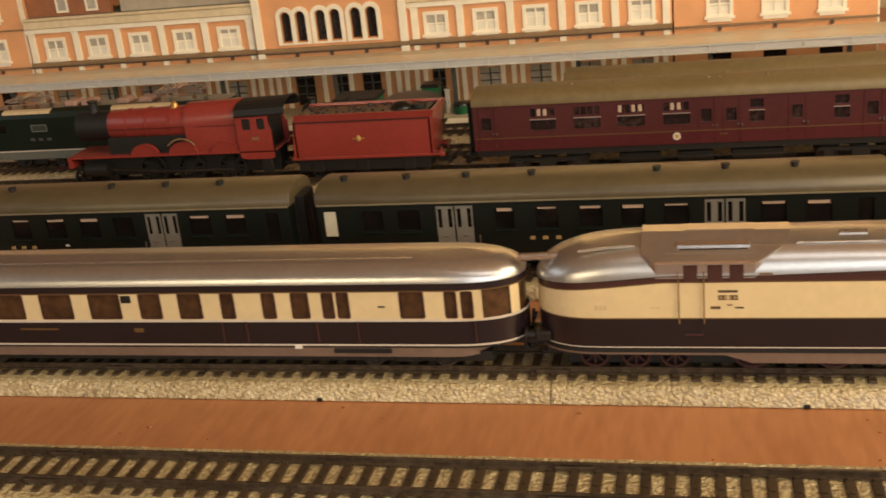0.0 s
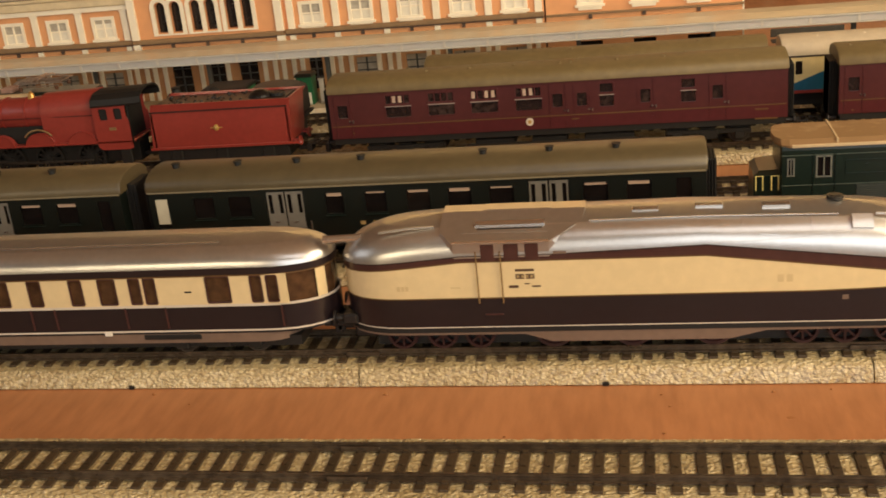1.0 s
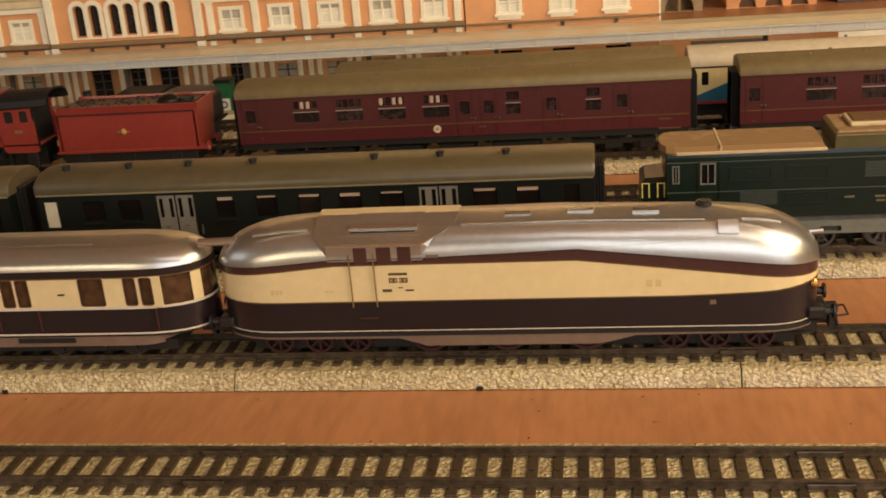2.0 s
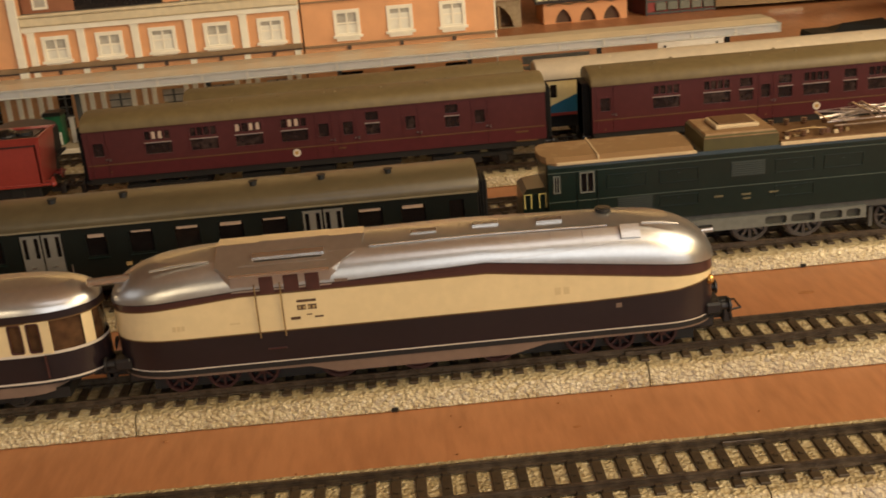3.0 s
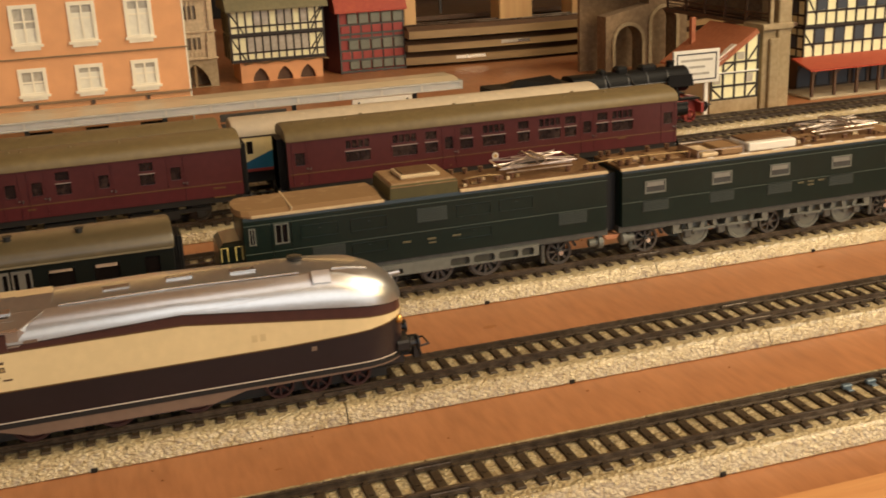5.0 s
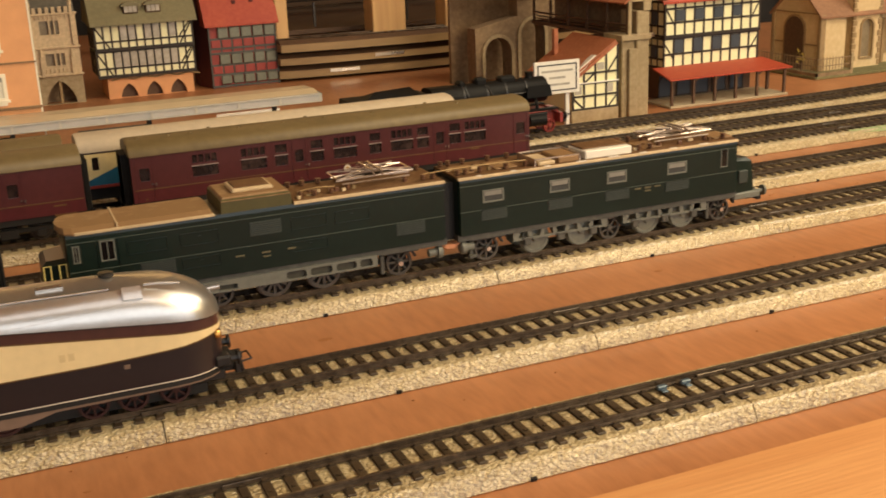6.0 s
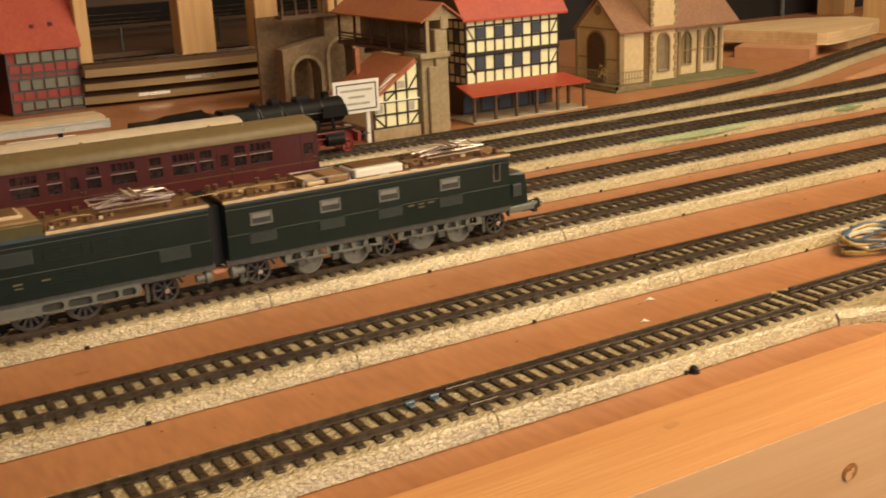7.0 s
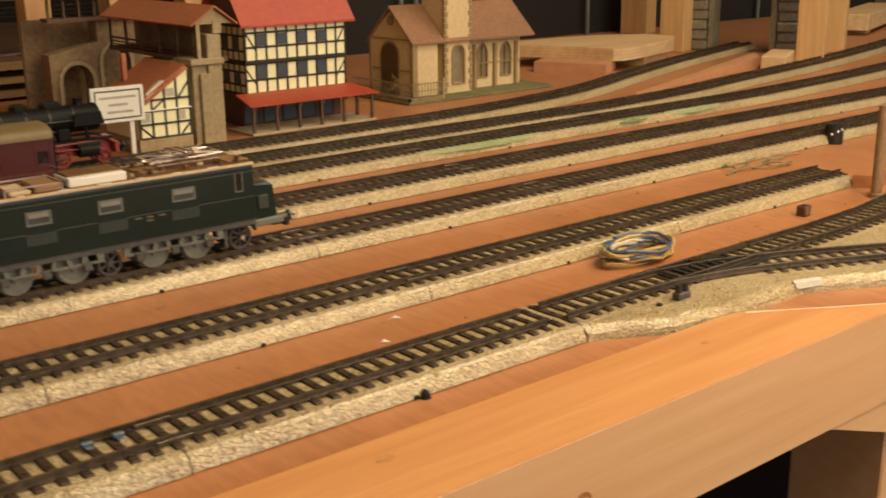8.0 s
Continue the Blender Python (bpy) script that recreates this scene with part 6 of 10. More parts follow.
            prof = [(x + r * math.cos(math.pi * k / m), 0.0270 + 0.80 * r * math.sin(math.pi * k / m)) for k in range(m + 1)]
            sp = part("splasher", loft(bmesh.new(), [[(a, y0 + s * 0.0138, b) for a, b in prof], [(a, y0 + s * 0.0105, b) for a, b in prof]], True, True), RED, th, "red wheel splasher")
            if s < 0:
                part("splasher_rim", tube(bmesh.new(), [(a, y0 - 0.0140, b) for a, b in prof], 0.0003, 5), RED, sp)
    part("nameplate", tube(bmesh.new(), [(-0.2630 + 0.0112 * math.cos(math.pi * k / 10), y0 - 0.0142, 0.0272 + 0.0100 * math.sin(math.pi * k / 10)) for k in range(2, 9)], 0.0006, 6), CABLE, th, "curved brass nameplate, lettering too small to read")
    # cab
    for s in (-1, 1):
        side = [(-0.2245, 0.0262), (-0.2241, 0.0240), (-0.2225, 0.0226), (-0.2200, 0.0222), (-0.2040, 0.0222), (-0.2018, 0.0228), (-0.2010, 0.0245), (-0.2010, 0.0395), (-0.2022, 0.0410), (-0.2030, 0.0430), (-0.2030, 0.0485), (-0.2018, 0.0500), (-0.2245, 0.0500)]
        bm = pierced(side, [round_rect(-0.2205, -0.2150, 0.0408, 0.0478, 0.0010, 2), round_rect(-0.2108, -0.2056, 0.0408, 0.0478, 0.0010, 2)], y0 + s * 0.0140, -s * 0.0008)
        c = part("cab_side", bm, RED, th, "red cab side with two windows")
        part("number_plate", boxed(-0.2150, -0.2105, y0 + s * 0.0142 - 0.0002, y0 + s * 0.0142 + 0.0002, 0.0345, 0.0362), CABLE, c)
    part("cab_front", boxed(-0.2245, -0.2235, y0 - 0.0135, y0 + 0.0135, 0.0270, 0.0510), RED, th)
    prof = [(-0.0152, 0.0500), (-0.0140, 0.0535), (-0.0100, 0.0560), (-0.0050, 0.0572), (0, 0.0576), (0.0050, 0.0572), (0.0100, 0.0560), (0.0140, 0.0535), (0.0152, 0.0500)]
    prof = prof + [(y * 0.97, z - 0.0010) for y, z in reversed(prof)]
    part("cab_roof", loft(bmesh.new(), [[(x, y0 + y, z + dz) for y, z in prof] for x, dz in ((-0.2245, 0), (-0.195, 0.0008), (-0.1915, 0.0014))], True, True), SOOT, th, "black curved cab roof")
    part("cab_back_post", boxed(-0.2016, -0.2008, y0 - 0.0140, y0 - 0.0130, 0.0228, 0.0520), SOOT, th)
    # Fills the cab in black to paint the shade inside it.
    part("dark_cab_fill", boxed(-0.2230, -0.2045, y0 - 0.0128, y0 + 0.0138, 0.0240, 0.0498), SOOT, th)
    part("frames", boxed(-0.3380, -0.2010, y0 - 0.0070, y0 + 0.0070, 0.0130, 0.0265), SOOT, th)
    part("cylinder", rod(bmesh.new(), (-0.3330, y0 - 0.0125, 0.0185), (-0.3170, y0 - 0.0125, 0.0185), 0.0042, 14), SOOT, th)
    for x in (-0.3390, -0.3200):
        wheelset(th, x, y0, 0.0058, SOOT, 8)
    for x in (-0.2880, -0.2615, -0.2330):
        wheelset(th, x, y0, 0.0098, SOOT, 14)
    part("coupling_rod", boxed(-0.2900, -0.2310, y0 - 0.0125, y0 - 0.0115, 0.0150, 0.0164, 0.0003), STEEL, th)
    part("connecting_rod", poly_hull([(x, y0 - 0.0135 + q, z) for q in (0, 0.0008) for x, z in ((-0.3170, 0.0180), (-0.3170, 0.0190), (-0.2610, 0.0150), (-0.2610, 0.0162))]), STEEL, th)
    part("steps", boxed(-0.2110, -0.2040, y0 - 0.0135, y0 - 0.0115, 0.0125, 0.0228, 0.0004), SOOT, th)
    buffers(th, -0.3445, -1, y0, 0.0215, BLACK, 0.004)


def ring_z(x, y, z, r, n=16):
    return [(x + r * math.cos(2 * math.pi * i / n), y + r * math.sin(2 * math.pi * i / n), z) for i in range(n)]


COAL = material("black_coal", (0.006, 0.0055, 0.0055), 0.35, vary=0.3, scale=400)


def red_tender():
    y0, w = YE, 0.0145
    th = thing("locomotive_tender", -0.14, y0, ZR, "bright red high-sided tender with coal and a small crest", "tender")
    a, b = -0.1890, -0.0970
    for s in (-1, 1):
        part("side", poly_hull([(x, y0 + s * (w + o), z) for o in (0, -0.001) for x, z in ((a, 0.0212), (b - 0.004, 0.0212), (b - 0.004, 0.0440), (a + 0.002, 0.0440))]), RED, th, "red tender side")
        part("upper_side", poly_hull([(x, y0 + s * (w + dy + o), z) for o in (0, -0.001) for x, dy, z in ((a + 0.002, 0.0004, 0.0440), (b - 0.004, 0.0004, 0.0440), (b, 0.0012, 0.0486), (a + 0.004, 0.0012, 0.0488))]), RED, th, "flared red coal rail")
        part("bead", boxed(a + 0.002, b - 0.004, y0 + s * (w + 0.0002) - 0.0003, y0 + s * (w + 0.0002) + 0.0003, 0.0434, 0.0443), RED_DULL, th)
        part("foot_plank", boxed(a - 0.001, b + 0.001, y0 + s * 0.0150 - 0.0008, y0 + s * 0.0150 + 0.0008, 0.0206, 0.0220, 0.0002), RED, th)
    part("back", poly_hull([(b - 0.005 + q + (0.0025 if z > 0.045 else 0), y0 + s * w, z) for q in (0, 0.001) for s in (-1, 1) for z in (0.0212, 0.044, 0.0486)]), RED, th)
    part("front", boxed(a + 0.002, a + 0.003, y0 - w, y0 + w, 0.0212, 0.0440), SOOT, th)
    part("frames", boxed(a + 0.002, b - 0.006, y0 - 0.0135, y0 + 0.0135, 0.0125, 0.0210, 0.0006), SOOT, th)
    part("floor", boxed(a, b - 0.002, y0 - w, y0 + w, 0.0195, 0.0214), SOOT, th)
    rnd = random.Random(3)
    bm = bmesh.new()
    for _ in range(110):
        x, y = rnd.uniform(a + 0.006, b - 0.03), rnd.uniform(y0 - 0.0125, y0 + 0.0125)
        bmesh.ops.create_icosphere(bm, subdivisions=1, radius=rnd.uniform(0.0008, 0.0014), matrix=Matrix.Translation((x, y, 0.0462 + 0.0014 * rnd.random())) @ Matrix.Rotation(rnd.random() * 3, 4, "Y"))
    box(bm, a + 0.004, b - 0.006, y0 - 0.0140, y0 + 0.0140, 0.040, 0.0474)
    part("coal", bm, COAL, th, "heap of black coal")
    part("water_tank_top", boxed(b - 0.032, b - 0.005, y0 - 0.0135, y0 + 0.0135, 0.044, 0.0462, 0.0006), SOOT, th)
    part("filler_cap", rod(bmesh.new(), (b - 0.013, y0, 0.0462), (b - 0.013, y0, 0.0492), 0.0045, 14), SOOT, th)
    part("coal_hump", ball(bmesh.new(), -0.1210, y0, 0.0445, 0.0088, 0.80, 16, 10), COAL, th, "glossy black coal hump")
    bm = bmesh.new()
    ball(bm, -0.1462, y0 - w - 0.0001, 0.0328, 0.0017, 1.2, 8, 6)
    box(bm, -0.1500, -0.1475, y0 - w - 0.0003, y0 - w, 0.0325, 0.0331)
    box(bm, -0.1448, -0.1425, y0 - w - 0.0003, y0 - w, 0.0325, 0.0331)
    part("crest", bm, GOLD, th, "small gold crest")
    for x in (-0.1745, -0.1455, -0.1160):
        wheelset(th, x, y0, 0.0068, SOOT, 10)
        part("axle_guard", boxed(x - 0.004, x + 0.004, y0 - 0.0142, y0 - 0.0130, 0.0120, 0.0205, 0.0008), SOOT, th)
    buffers(th, b - 0.004, 1, y0, 0.0212, RED, 0.004)
    part("rear_handle", ball(bmesh.new(), b + 0.002, y0 - 0.0145, 0.0212, 0.0016), RED, th)
    coupler(th, b - 0.004, 1, y0, 0.0145)
    part("front_coupling", boxed(a - 0.013, a + 0.002, y0 - 0.002, y0 + 0.002, 0.0150, 0.0170), SOOT, th)


def cream_coach():
    """The coach behind the maroon train: white roof, cream sides with a blue sweep."""
    y0, w = YF, 0.0150
    ys = y0 - w
    xa, xb = 0.1865, 0.4340
    th = thing("passenger_coach", 0.31, y0, ZR, "cream coach with white roof, blue sweep and red sill", "railway coach")
    for s in (-1, 1):
        holes = [round_rect(0.1935, 0.1975, 0.0335, 0.0415, 0.0006, 2)] + [round_rect(0.2250 + 0.022 * k, 0.2400 + 0.022 * k, 0.0325, 0.0425, 0.0008, 2) for k in range(9)]
        part("side", pierced(rect(xa, xb, 0.0240, 0.0445), holes, y0 + s * w, -s * 0.0008), CREAMSIDE, th, "cream coach side")
        part("glazing", boxed(xa + 0.002, xb - 0.002, y0 + s * (w - 0.0009) - 0.0002, y0 + s * (w - 0.0009) + 0.0002, 0.0320, 0.0430), GLASS, th)
        part("blue_sweep", poly_hull([(x, y0 + s * (w + q), z) for q in (0, 0.0002) for x, z in ((0.1870, 0.0242), (0.4335, 0.0242), (0.4335, 0.032), (0.2180, 0.0385), (0.2040, 0.0325), (0.1950, 0.0275), (0.1870, 0.0262))]), BLUE, th, "blue curved band")
        part("red_sill", boxed(xa, xb, y0 + s * w - 0.0003, y0 + s * w + 0.0003, 0.0225, 0.0243), RED, th)
        part("red_cant_rail", boxed(xa, xb, y0 + s * w - 0.0003, y0 + s * w + 0.0003, 0.0438, 0.0450), RED_DULL, th)
    for x in (xa, xb - 0.001):
        part("end_wall", boxed(x, x + 0.001, y0 - w + 0.0008, y0 + w - 0.0008, 0.0225, 0.0490), CREAMSIDE, th)
    part("roof", arc_roof(xa - 0.0005, xb + 0.0005, y0, w, 0.0448, 0.0545), ROOFWHITE, th, "off-white arched roof", smooth=True)
    for k in range(9):
        part("roof_vent", ball(bmesh.new(), xa + 0.02 + 0.026 * k, y0 - 0.005, 0.0533, 0.0014, 0.9, 8, 5), ROOFWHITE, th)
    part("underframe", boxed(xa + 0.001, xb - 0.001, y0 - 0.013, y0 + 0.013, 0.0150, 0.0226), SOOT, th)
    for x in (xa + 0.04, xb - 0.04):
        bogie(th, x, y0)


CREAMSIDE = material("cream_side_paint", (0.76, 0.59, 0.28), 0.4, vary=0.05)
BLUE = material("blue_paint", (0.016, 0.115, 0.20), 0.4, vary=0.1)
ROOFWHITE = material("off_white_roof", (0.60, 0.50, 0.36), 0.4, vary=0.08, scale=100)


def grey_coach():
    y0, w = YF, 0.0150
    xa, xb = -0.026, 0.178
    th = thing("passenger_coach", 0.08, y0, ZR, "grey-roofed coach standing behind the maroon train", "railway coach")
    for s in (-1, 1):
        part("side", pierced(rect(xa, xb, 0.0190, 0.0430), [round_rect(xa + 0.012 + 0.023 * k, xa + 0.028 + 0.023 * k, 0.0310, 0.0405, 0.0008, 2) for k in range(8)], y0 + s * w, -s * 0.0008), MAROON, th)
        part("glazing", boxed(xa + 0.002, xb - 0.002, y0 + s * (w - 0.0009) - 0.0002, y0 + s * (w - 0.0009) + 0.0002, 0.0300, 0.0412), GLASS, th)
    for x in (xa, xb - 0.001):
        part("end_wall", boxed(x, x + 0.001, y0 - w + 0.0008, y0 + w - 0.0008, 0.0190, 0.0480), MAROON, th)
    part("roof", arc_roof(xa - 0.0005, xb + 0.0005, y0, w, 0.0430, 0.0555), ROOF2, th, "shiny olive-grey arched roof", smooth=True)
    for k in range(8):
        part("roof_vent", ball(bmesh.new(), xa + 0.015 + 0.025 * k, y0 - 0.004, 0.0543, 0.0015, 0.9, 8, 5), ROOF2, th)
    part("roof_rib", boxed(xa + 0.02, xa + 0.06, y0 - 0.0075, y0 - 0.0065, 0.0530, 0.0538), SAND, th)
    part("underframe", boxed(xa + 0.001, xb - 0.001, y0 - 0.013, y0 + 0.013, 0.0150, 0.0192), SOOT, th)
    for x in (xa + 0.035, xb - 0.035):
        bogie(th, x, y0)


def dark_tank_engine():
    """The black engine seen over the red tender."""
    y0 = YF
    th = thing("steam_locomotive", -0.155, y0, ZR, "black model steam locomotive hidden behind the red tender", "locomotive")
    ring = lambda x, r, z, n=20: [(x, y0 + r * math.cos(2 * math.pi * i / n), z + r * math.sin(2 * math.pi * i / n)) for i in range(n)]
    part("boiler", loft(bmesh.new(), [ring(-0.2020, 0.0075, 0.0330), ring(-0.2010, 0.0085, 0.0330), ring(-0.1180, 0.0085, 0.0330)], True, True), SOOT, th, "black boiler", smooth=True)
    part("running_board", boxed(-0.2060, -0.1080, y0 - 0.0135, y0 + 0.0135, 0.0225, 0.0240), SOOT, th)
    part("chimney", loft(bmesh.new(), [ring_z(-0.1960, y0, z, r) for z, r in ((0.0400, 0.0034), (0.0440, 0.0026), (0.0455, 0.0030))], True, True), SOOT, th)
    part("dome", ball(bmesh.new(), -0.1700, y0, 0.0405, 0.0045, 0.9), SOOT, th)
    part("cab", boxed(-0.1480, -0.1100, y0 - 0.0135, y0 + 0.0135, 0.0240, 0.0395, 0.001), SOOT, th)
    n = 12
    pr = [(-0.1290 + 0.0180 * math.cos(math.pi * k / n), 0.0390 + 0.0045 * math.sin(math.pi * k / n)) for k in range(n + 1)]
    part("cab_roof", loft(bmesh.new(), [[(x, y0 - 0.0140, z) for x, z in pr], [(x, y0 + 0.0140, z) for x, z in pr]], True, True), BLACK, th, "shiny black arched cab roof", smooth=True)
    part("frames", boxed(-0.2030, -0.1120, y0 - 0.007, y0 + 0.007, 0.0120, 0.0226), SOOT, th)
    for x in (-0.190, -0.168, -0.146, -0.125):
        wheelset(th, x, y0, 0.0065, STEEL, 10)
    buffers(th, -0.206, -1, y0, 0.019, BLACK, 0.004)


def green_wagon():
    y0 = YG
    th = thing("goods_wagon", -0.170, y0, ZR, "small green wagon with a red plate", "wagon")
    part("body", boxed(-0.1960, -0.1660, y0 - 0.0135, y0 + 0.0135, 0.0190, 0.0315, 0.0012), KIOSK, th, "green wagon body")
    part("red_plate", boxed(-0.1830, -0.1705, y0 - 0.0140, y0 - 0.0130, 0.0296, 0.0317, 0.0002), RED, th, "red plate with pale lettering bar")
    part("lettering", boxed(-0.1815, -0.1720, y0 - 0.0142, y0 - 0.0138, 0.0303, 0.0309), WHITE, th)
    part("roof", arc_roof(-0.1970, -0.1650, y0, 0.0138, 0.0315, 0.0340), SOOT, th)
    part("underframe", boxed(-0.1950, -0.1670, y0 - 0.011, y0 + 0.011, 0.0150, 0.0192), SOOT, th)
    for x in (-0.188, -0.173):
        wheelset(th, x, y0, 0.0055, STEEL)


KIOSK = material("bottle_green_paint", (0.010, 0.105, 0.040), 0.45, vary=0.15)


def green_electric():
    """The dark green electric engine beyond the red one."""
    y0, w = YF, 0.0150
    ys = y0 - w
    xa, xb = -0.4330, -0.2500
    th = thing("electric_locomotive", -0.34, y0, ZR, "dark green electric locomotive with pale roof panels and pantograph", "locomotive")
    plan = outline(xa, xb, w, 0.006, 0.006, np.linspace(xa + 0.015, xb - 0.015, 5), n=4)
    part("body", loft(bmesh.new(), [[(x, y0 + y, z) for x, y in plan] for z in (0.0185, 0.0440)] + [[(x, y0 + y * 0.86, 0.0478) for x, y in plan], [(x, y0 + y * 0.55, 0.0495) for x, y in plan]], True, True), GREEN2, th, "dark green locomotive body")
    part("white_line", band(plan, y0, 0.0205, 0.0214, 0.0002), LINE, th, "white lining along the sole bar")
    part("skirt", band(plan, y0, 0.0150, 0.0203, 0.0003), GREY_LIGHT, th, "grey skirt")
    for x0, x1 in ((-0.4200, -0.3830), (-0.3360, -0.2920)):
        part("roof_panel", poly_hull([(x, y0 + yy, z) for x in (x0, x1) for yy, z in ((-0.0138, 0.0468), (-0.0125, 0.0486), (-0.009, 0.0494), (-0.009, 0.0480))]), SAND, th, "pale roof panel")
    for x in (-0.3985, -0.345, -0.29):
        f = part("window_frame", pierced(rect(x, x + 0.0120, 0.0345, 0.0395), [rect(x + 0.0006, x + 0.0114, 0.0351, 0.0389)], ys - 0.0003, 0.0006), GREY_LIGHT, th)
        part("pane", boxed(x + 0.0004, x + 0.0116, ys - 0.0001, ys + 0.0003, 0.0348, 0.0392), GREEN3, f)
    part("window", boxed(-0.4245, -0.4185, ys - 0.0002, ys + 0.0004, 0.0345, 0.0400), GLASS, th)
    bm = bmesh.new()
    for k in range(3):
        box(bm, -0.4010 + 0.0065 * k, -0.3975 + 0.0065 * k, ys - 0.0003, ys + 0.0002, 0.0280, 0.0300)
    part("lettering", bm, GREY, th, "faint grey lettering bars")
    pantograph(th, -0.2880, y0, 0.0530, 0.036)
    pantograph(th, -0.4050, y0, 0.0520, 0.030)
    for x in (-0.375, -0.362, -0.335, -0.318):
        part("roof_gear", boxed(x, x + 0.009, y0 - 0.006, y0 + 0.006, 0.0490, 0.0528, 0.0008), PINKGEAR, th, "pinkish roof equipment box")
    for x in (xa + 0.035, xb - 0.035):
        bogie(th, x, y0, 0.032, 0.0065)
    buffers(th, xa, -1, y0, 0.0195, GREY, 0.004)


PINKGEAR = material("dusty_pink_plastic", (0.36, 0.22, 0.17), 0.5, vary=0.2)


LOCOBLACK = material("satin_black_paint", (0.006, 0.0055, 0.005), 0.55, vary=0.25, scale=250, spec=0.18)


def black_engine():
    """The black freight engine with red wheels at the end of the station track."""
    y0 = YG
    th = thing("steam_locomotive", 0.46, y0, ZR, "black freight steam locomotive with red wheels and frames", "locomotive")
    ring = lambda x, r, z=0.0400, n=20: [(x, y0 + r * math.cos(2 * math.pi * i / n), z + r * math.sin(2 * math.pi * i / n)) for i in range(n)]
    part("boiler", loft(bmesh.new(), [ring(0.5400, 0.0080), ring(0.5392, 0.0094), ring(0.5385, 0.0098), ring(0.4600, 0.0098)], True, True), LOCOBLACK, th, "black boiler", smooth=True)
    for x in (0.4680, 0.4870, 0.5030, 0.5200):
        part("boiler_band", loft(bmesh.new(), [ring(x, 0.0097), ring(x, 0.0101), ring(x + 0.0012, 0.0101), ring(x + 0.0012, 0.0097)]), BLACK, th)
    part("feed_pipe", tube(bmesh.new(), [(0.4880, y0 - 0.0070, 0.0478), (0.4900, y0 - 0.0103, 0.0420), (0.4960, y0 - 0.0112, 0.0360), (0.5060, y0 - 0.0116, 0.0330)], 0.0008, 6), STEEL, th)
    part("sand_pipe", tube(bmesh.new(), [(0.4700, y0 - 0.0065, 0.0482), (0.4710, y0 - 0.0104, 0.0420), (0.4710, y0 - 0.0116, 0.0300)], 0.0007, 6), BLACK, th)
    part("smokebox_door", loft(bmesh.new(), [ring(0.5400, 0.0070), ring(0.5412, 0.0055), ring(0.5418, 0.002)], False, True), BLACK, th, smooth=True)
    part("chimney", loft(bmesh.new(), [ring_z(0.5270, y0, z, r) for z, r in ((0.0480, 0.0036), (0.0510, 0.0030), (0.0540, 0.0034))], True, True), LOCOBLACK, th)
    for x0, x1, z1 in ((0.500, 0.514, 0.0530), (0.480, 0.490, 0.0535), (0.466, 0.472, 0.0525)):
        part("dome", boxed(x0, x1, y0 - 0.0045, y0 + 0.0045, 0.0470, z1, 0.0018), LOCOBLACK, th)
    for s in (-1, 1):
        part("smoke_deflector", poly_hull([(x, y0 + s * (0.0128 + q), z) for q in (0, 0.0007) for x, z in ((0.5180, 0.0360), (0.5400, 0.0360), (0.5380, 0.0450), (0.5190, 0.0450))]), LOCOBLACK, th, "black smoke deflector")
        part("running_board", boxed(0.4420, 0.5450, y0 + s * 0.0115 - 0.0030, y0 + s * 0.0115 + 0.0030, 0.0255, 0.0268), LOCOBLACK, th)
        part("handrail", tube(bmesh.new(), [(0.4600, y0 + s * 0.0104, 0.0400), (0.5350, y0 + s * 0.0104, 0.0400)], 0.0004, 5), STEEL, th)
        part("pump", boxed(0.5060, 0.5150, y0 + s * 0.0120 - 0.0025, y0 + s * 0.0120 + 0.0025, 0.0268, 0.0350, 0.0008), LOCOBLACK, th)
    part("cab", poly_hull([(x, y0 + s * yy, z) for s in (-1, 1) for x in (0.4420, 0.4600) for yy, z in ((0.0140, 0.0255), (0.0140, 0.0430), (0.0100, 0.0480), (0.004, 0.0495))]), LOCOBLACK, th)
    part("frames", boxed(0.4450, 0.5480, y0 - 0.0065, y0 + 0.0065, 0.0140, 0.0255), RED, th, "red frames")
    part("buffer_beam", boxed(0.5460, 0.5485, y0 - 0.0145, y0 + 0.0145, 0.0150, 0.0225), RED, th, "red buffer beam")
    part("front_platform", poly_hull([(x, y0 + s * 0.012, z) for s in (-1, 1) for x, z in ((0.5400, 0.0255), (0.5400, 0.0268), (0.5470, 0.0215), (0.5470, 0.0225))]), RED, th)
    part("cylinder", rod(bmesh.new(), (0.5200, y0 - 0.0118, 0.0185), (0.5340, y0 - 0.0118, 0.0185), 0.0048, 14), LOCOBLACK, th)
    part("coupling_rod", boxed(0.4560, 0.5120, y0 - 0.0122, y0 - 0.0112, 0.0135, 0.0149, 0.0003), STEEL, th)
    part("slide_bar", boxed(0.4980, 0.5200, y0 - 0.0132, y0 - 0.0120, 0.0196, 0.0206, 0.0002), RED, th, "red slide bar")
    part("valve_rod", tube(bmesh.new(), [(0.4880, y0 - 0.0134, 0.0236), (0.5120, y0 - 0.0134, 0.0243), (0.5350, y0 - 0.0134, 0.0250)], 0.0007, 6), RED, th, "red valve rod")
    part("steam_pipe", tube(bmesh.new(), [(0.5270, y0 - 0.0085, 0.0370), (0.5275, y0 - 0.0122, 0.0300), (0.5275, y0 - 0.0122, 0.0230)], 0.0013, 8), LOCOBLACK, th)
    part("valve_chest", rod(bmesh.new(), (0.5185, y0 - 0.0124, 0.0225), (0.5350, y0 - 0.0124, 0.0225), 0.0022, 10), LOCOBLACK, th)
    wheelset(th, 0.5395, y0, 0.0050, RED, 8)
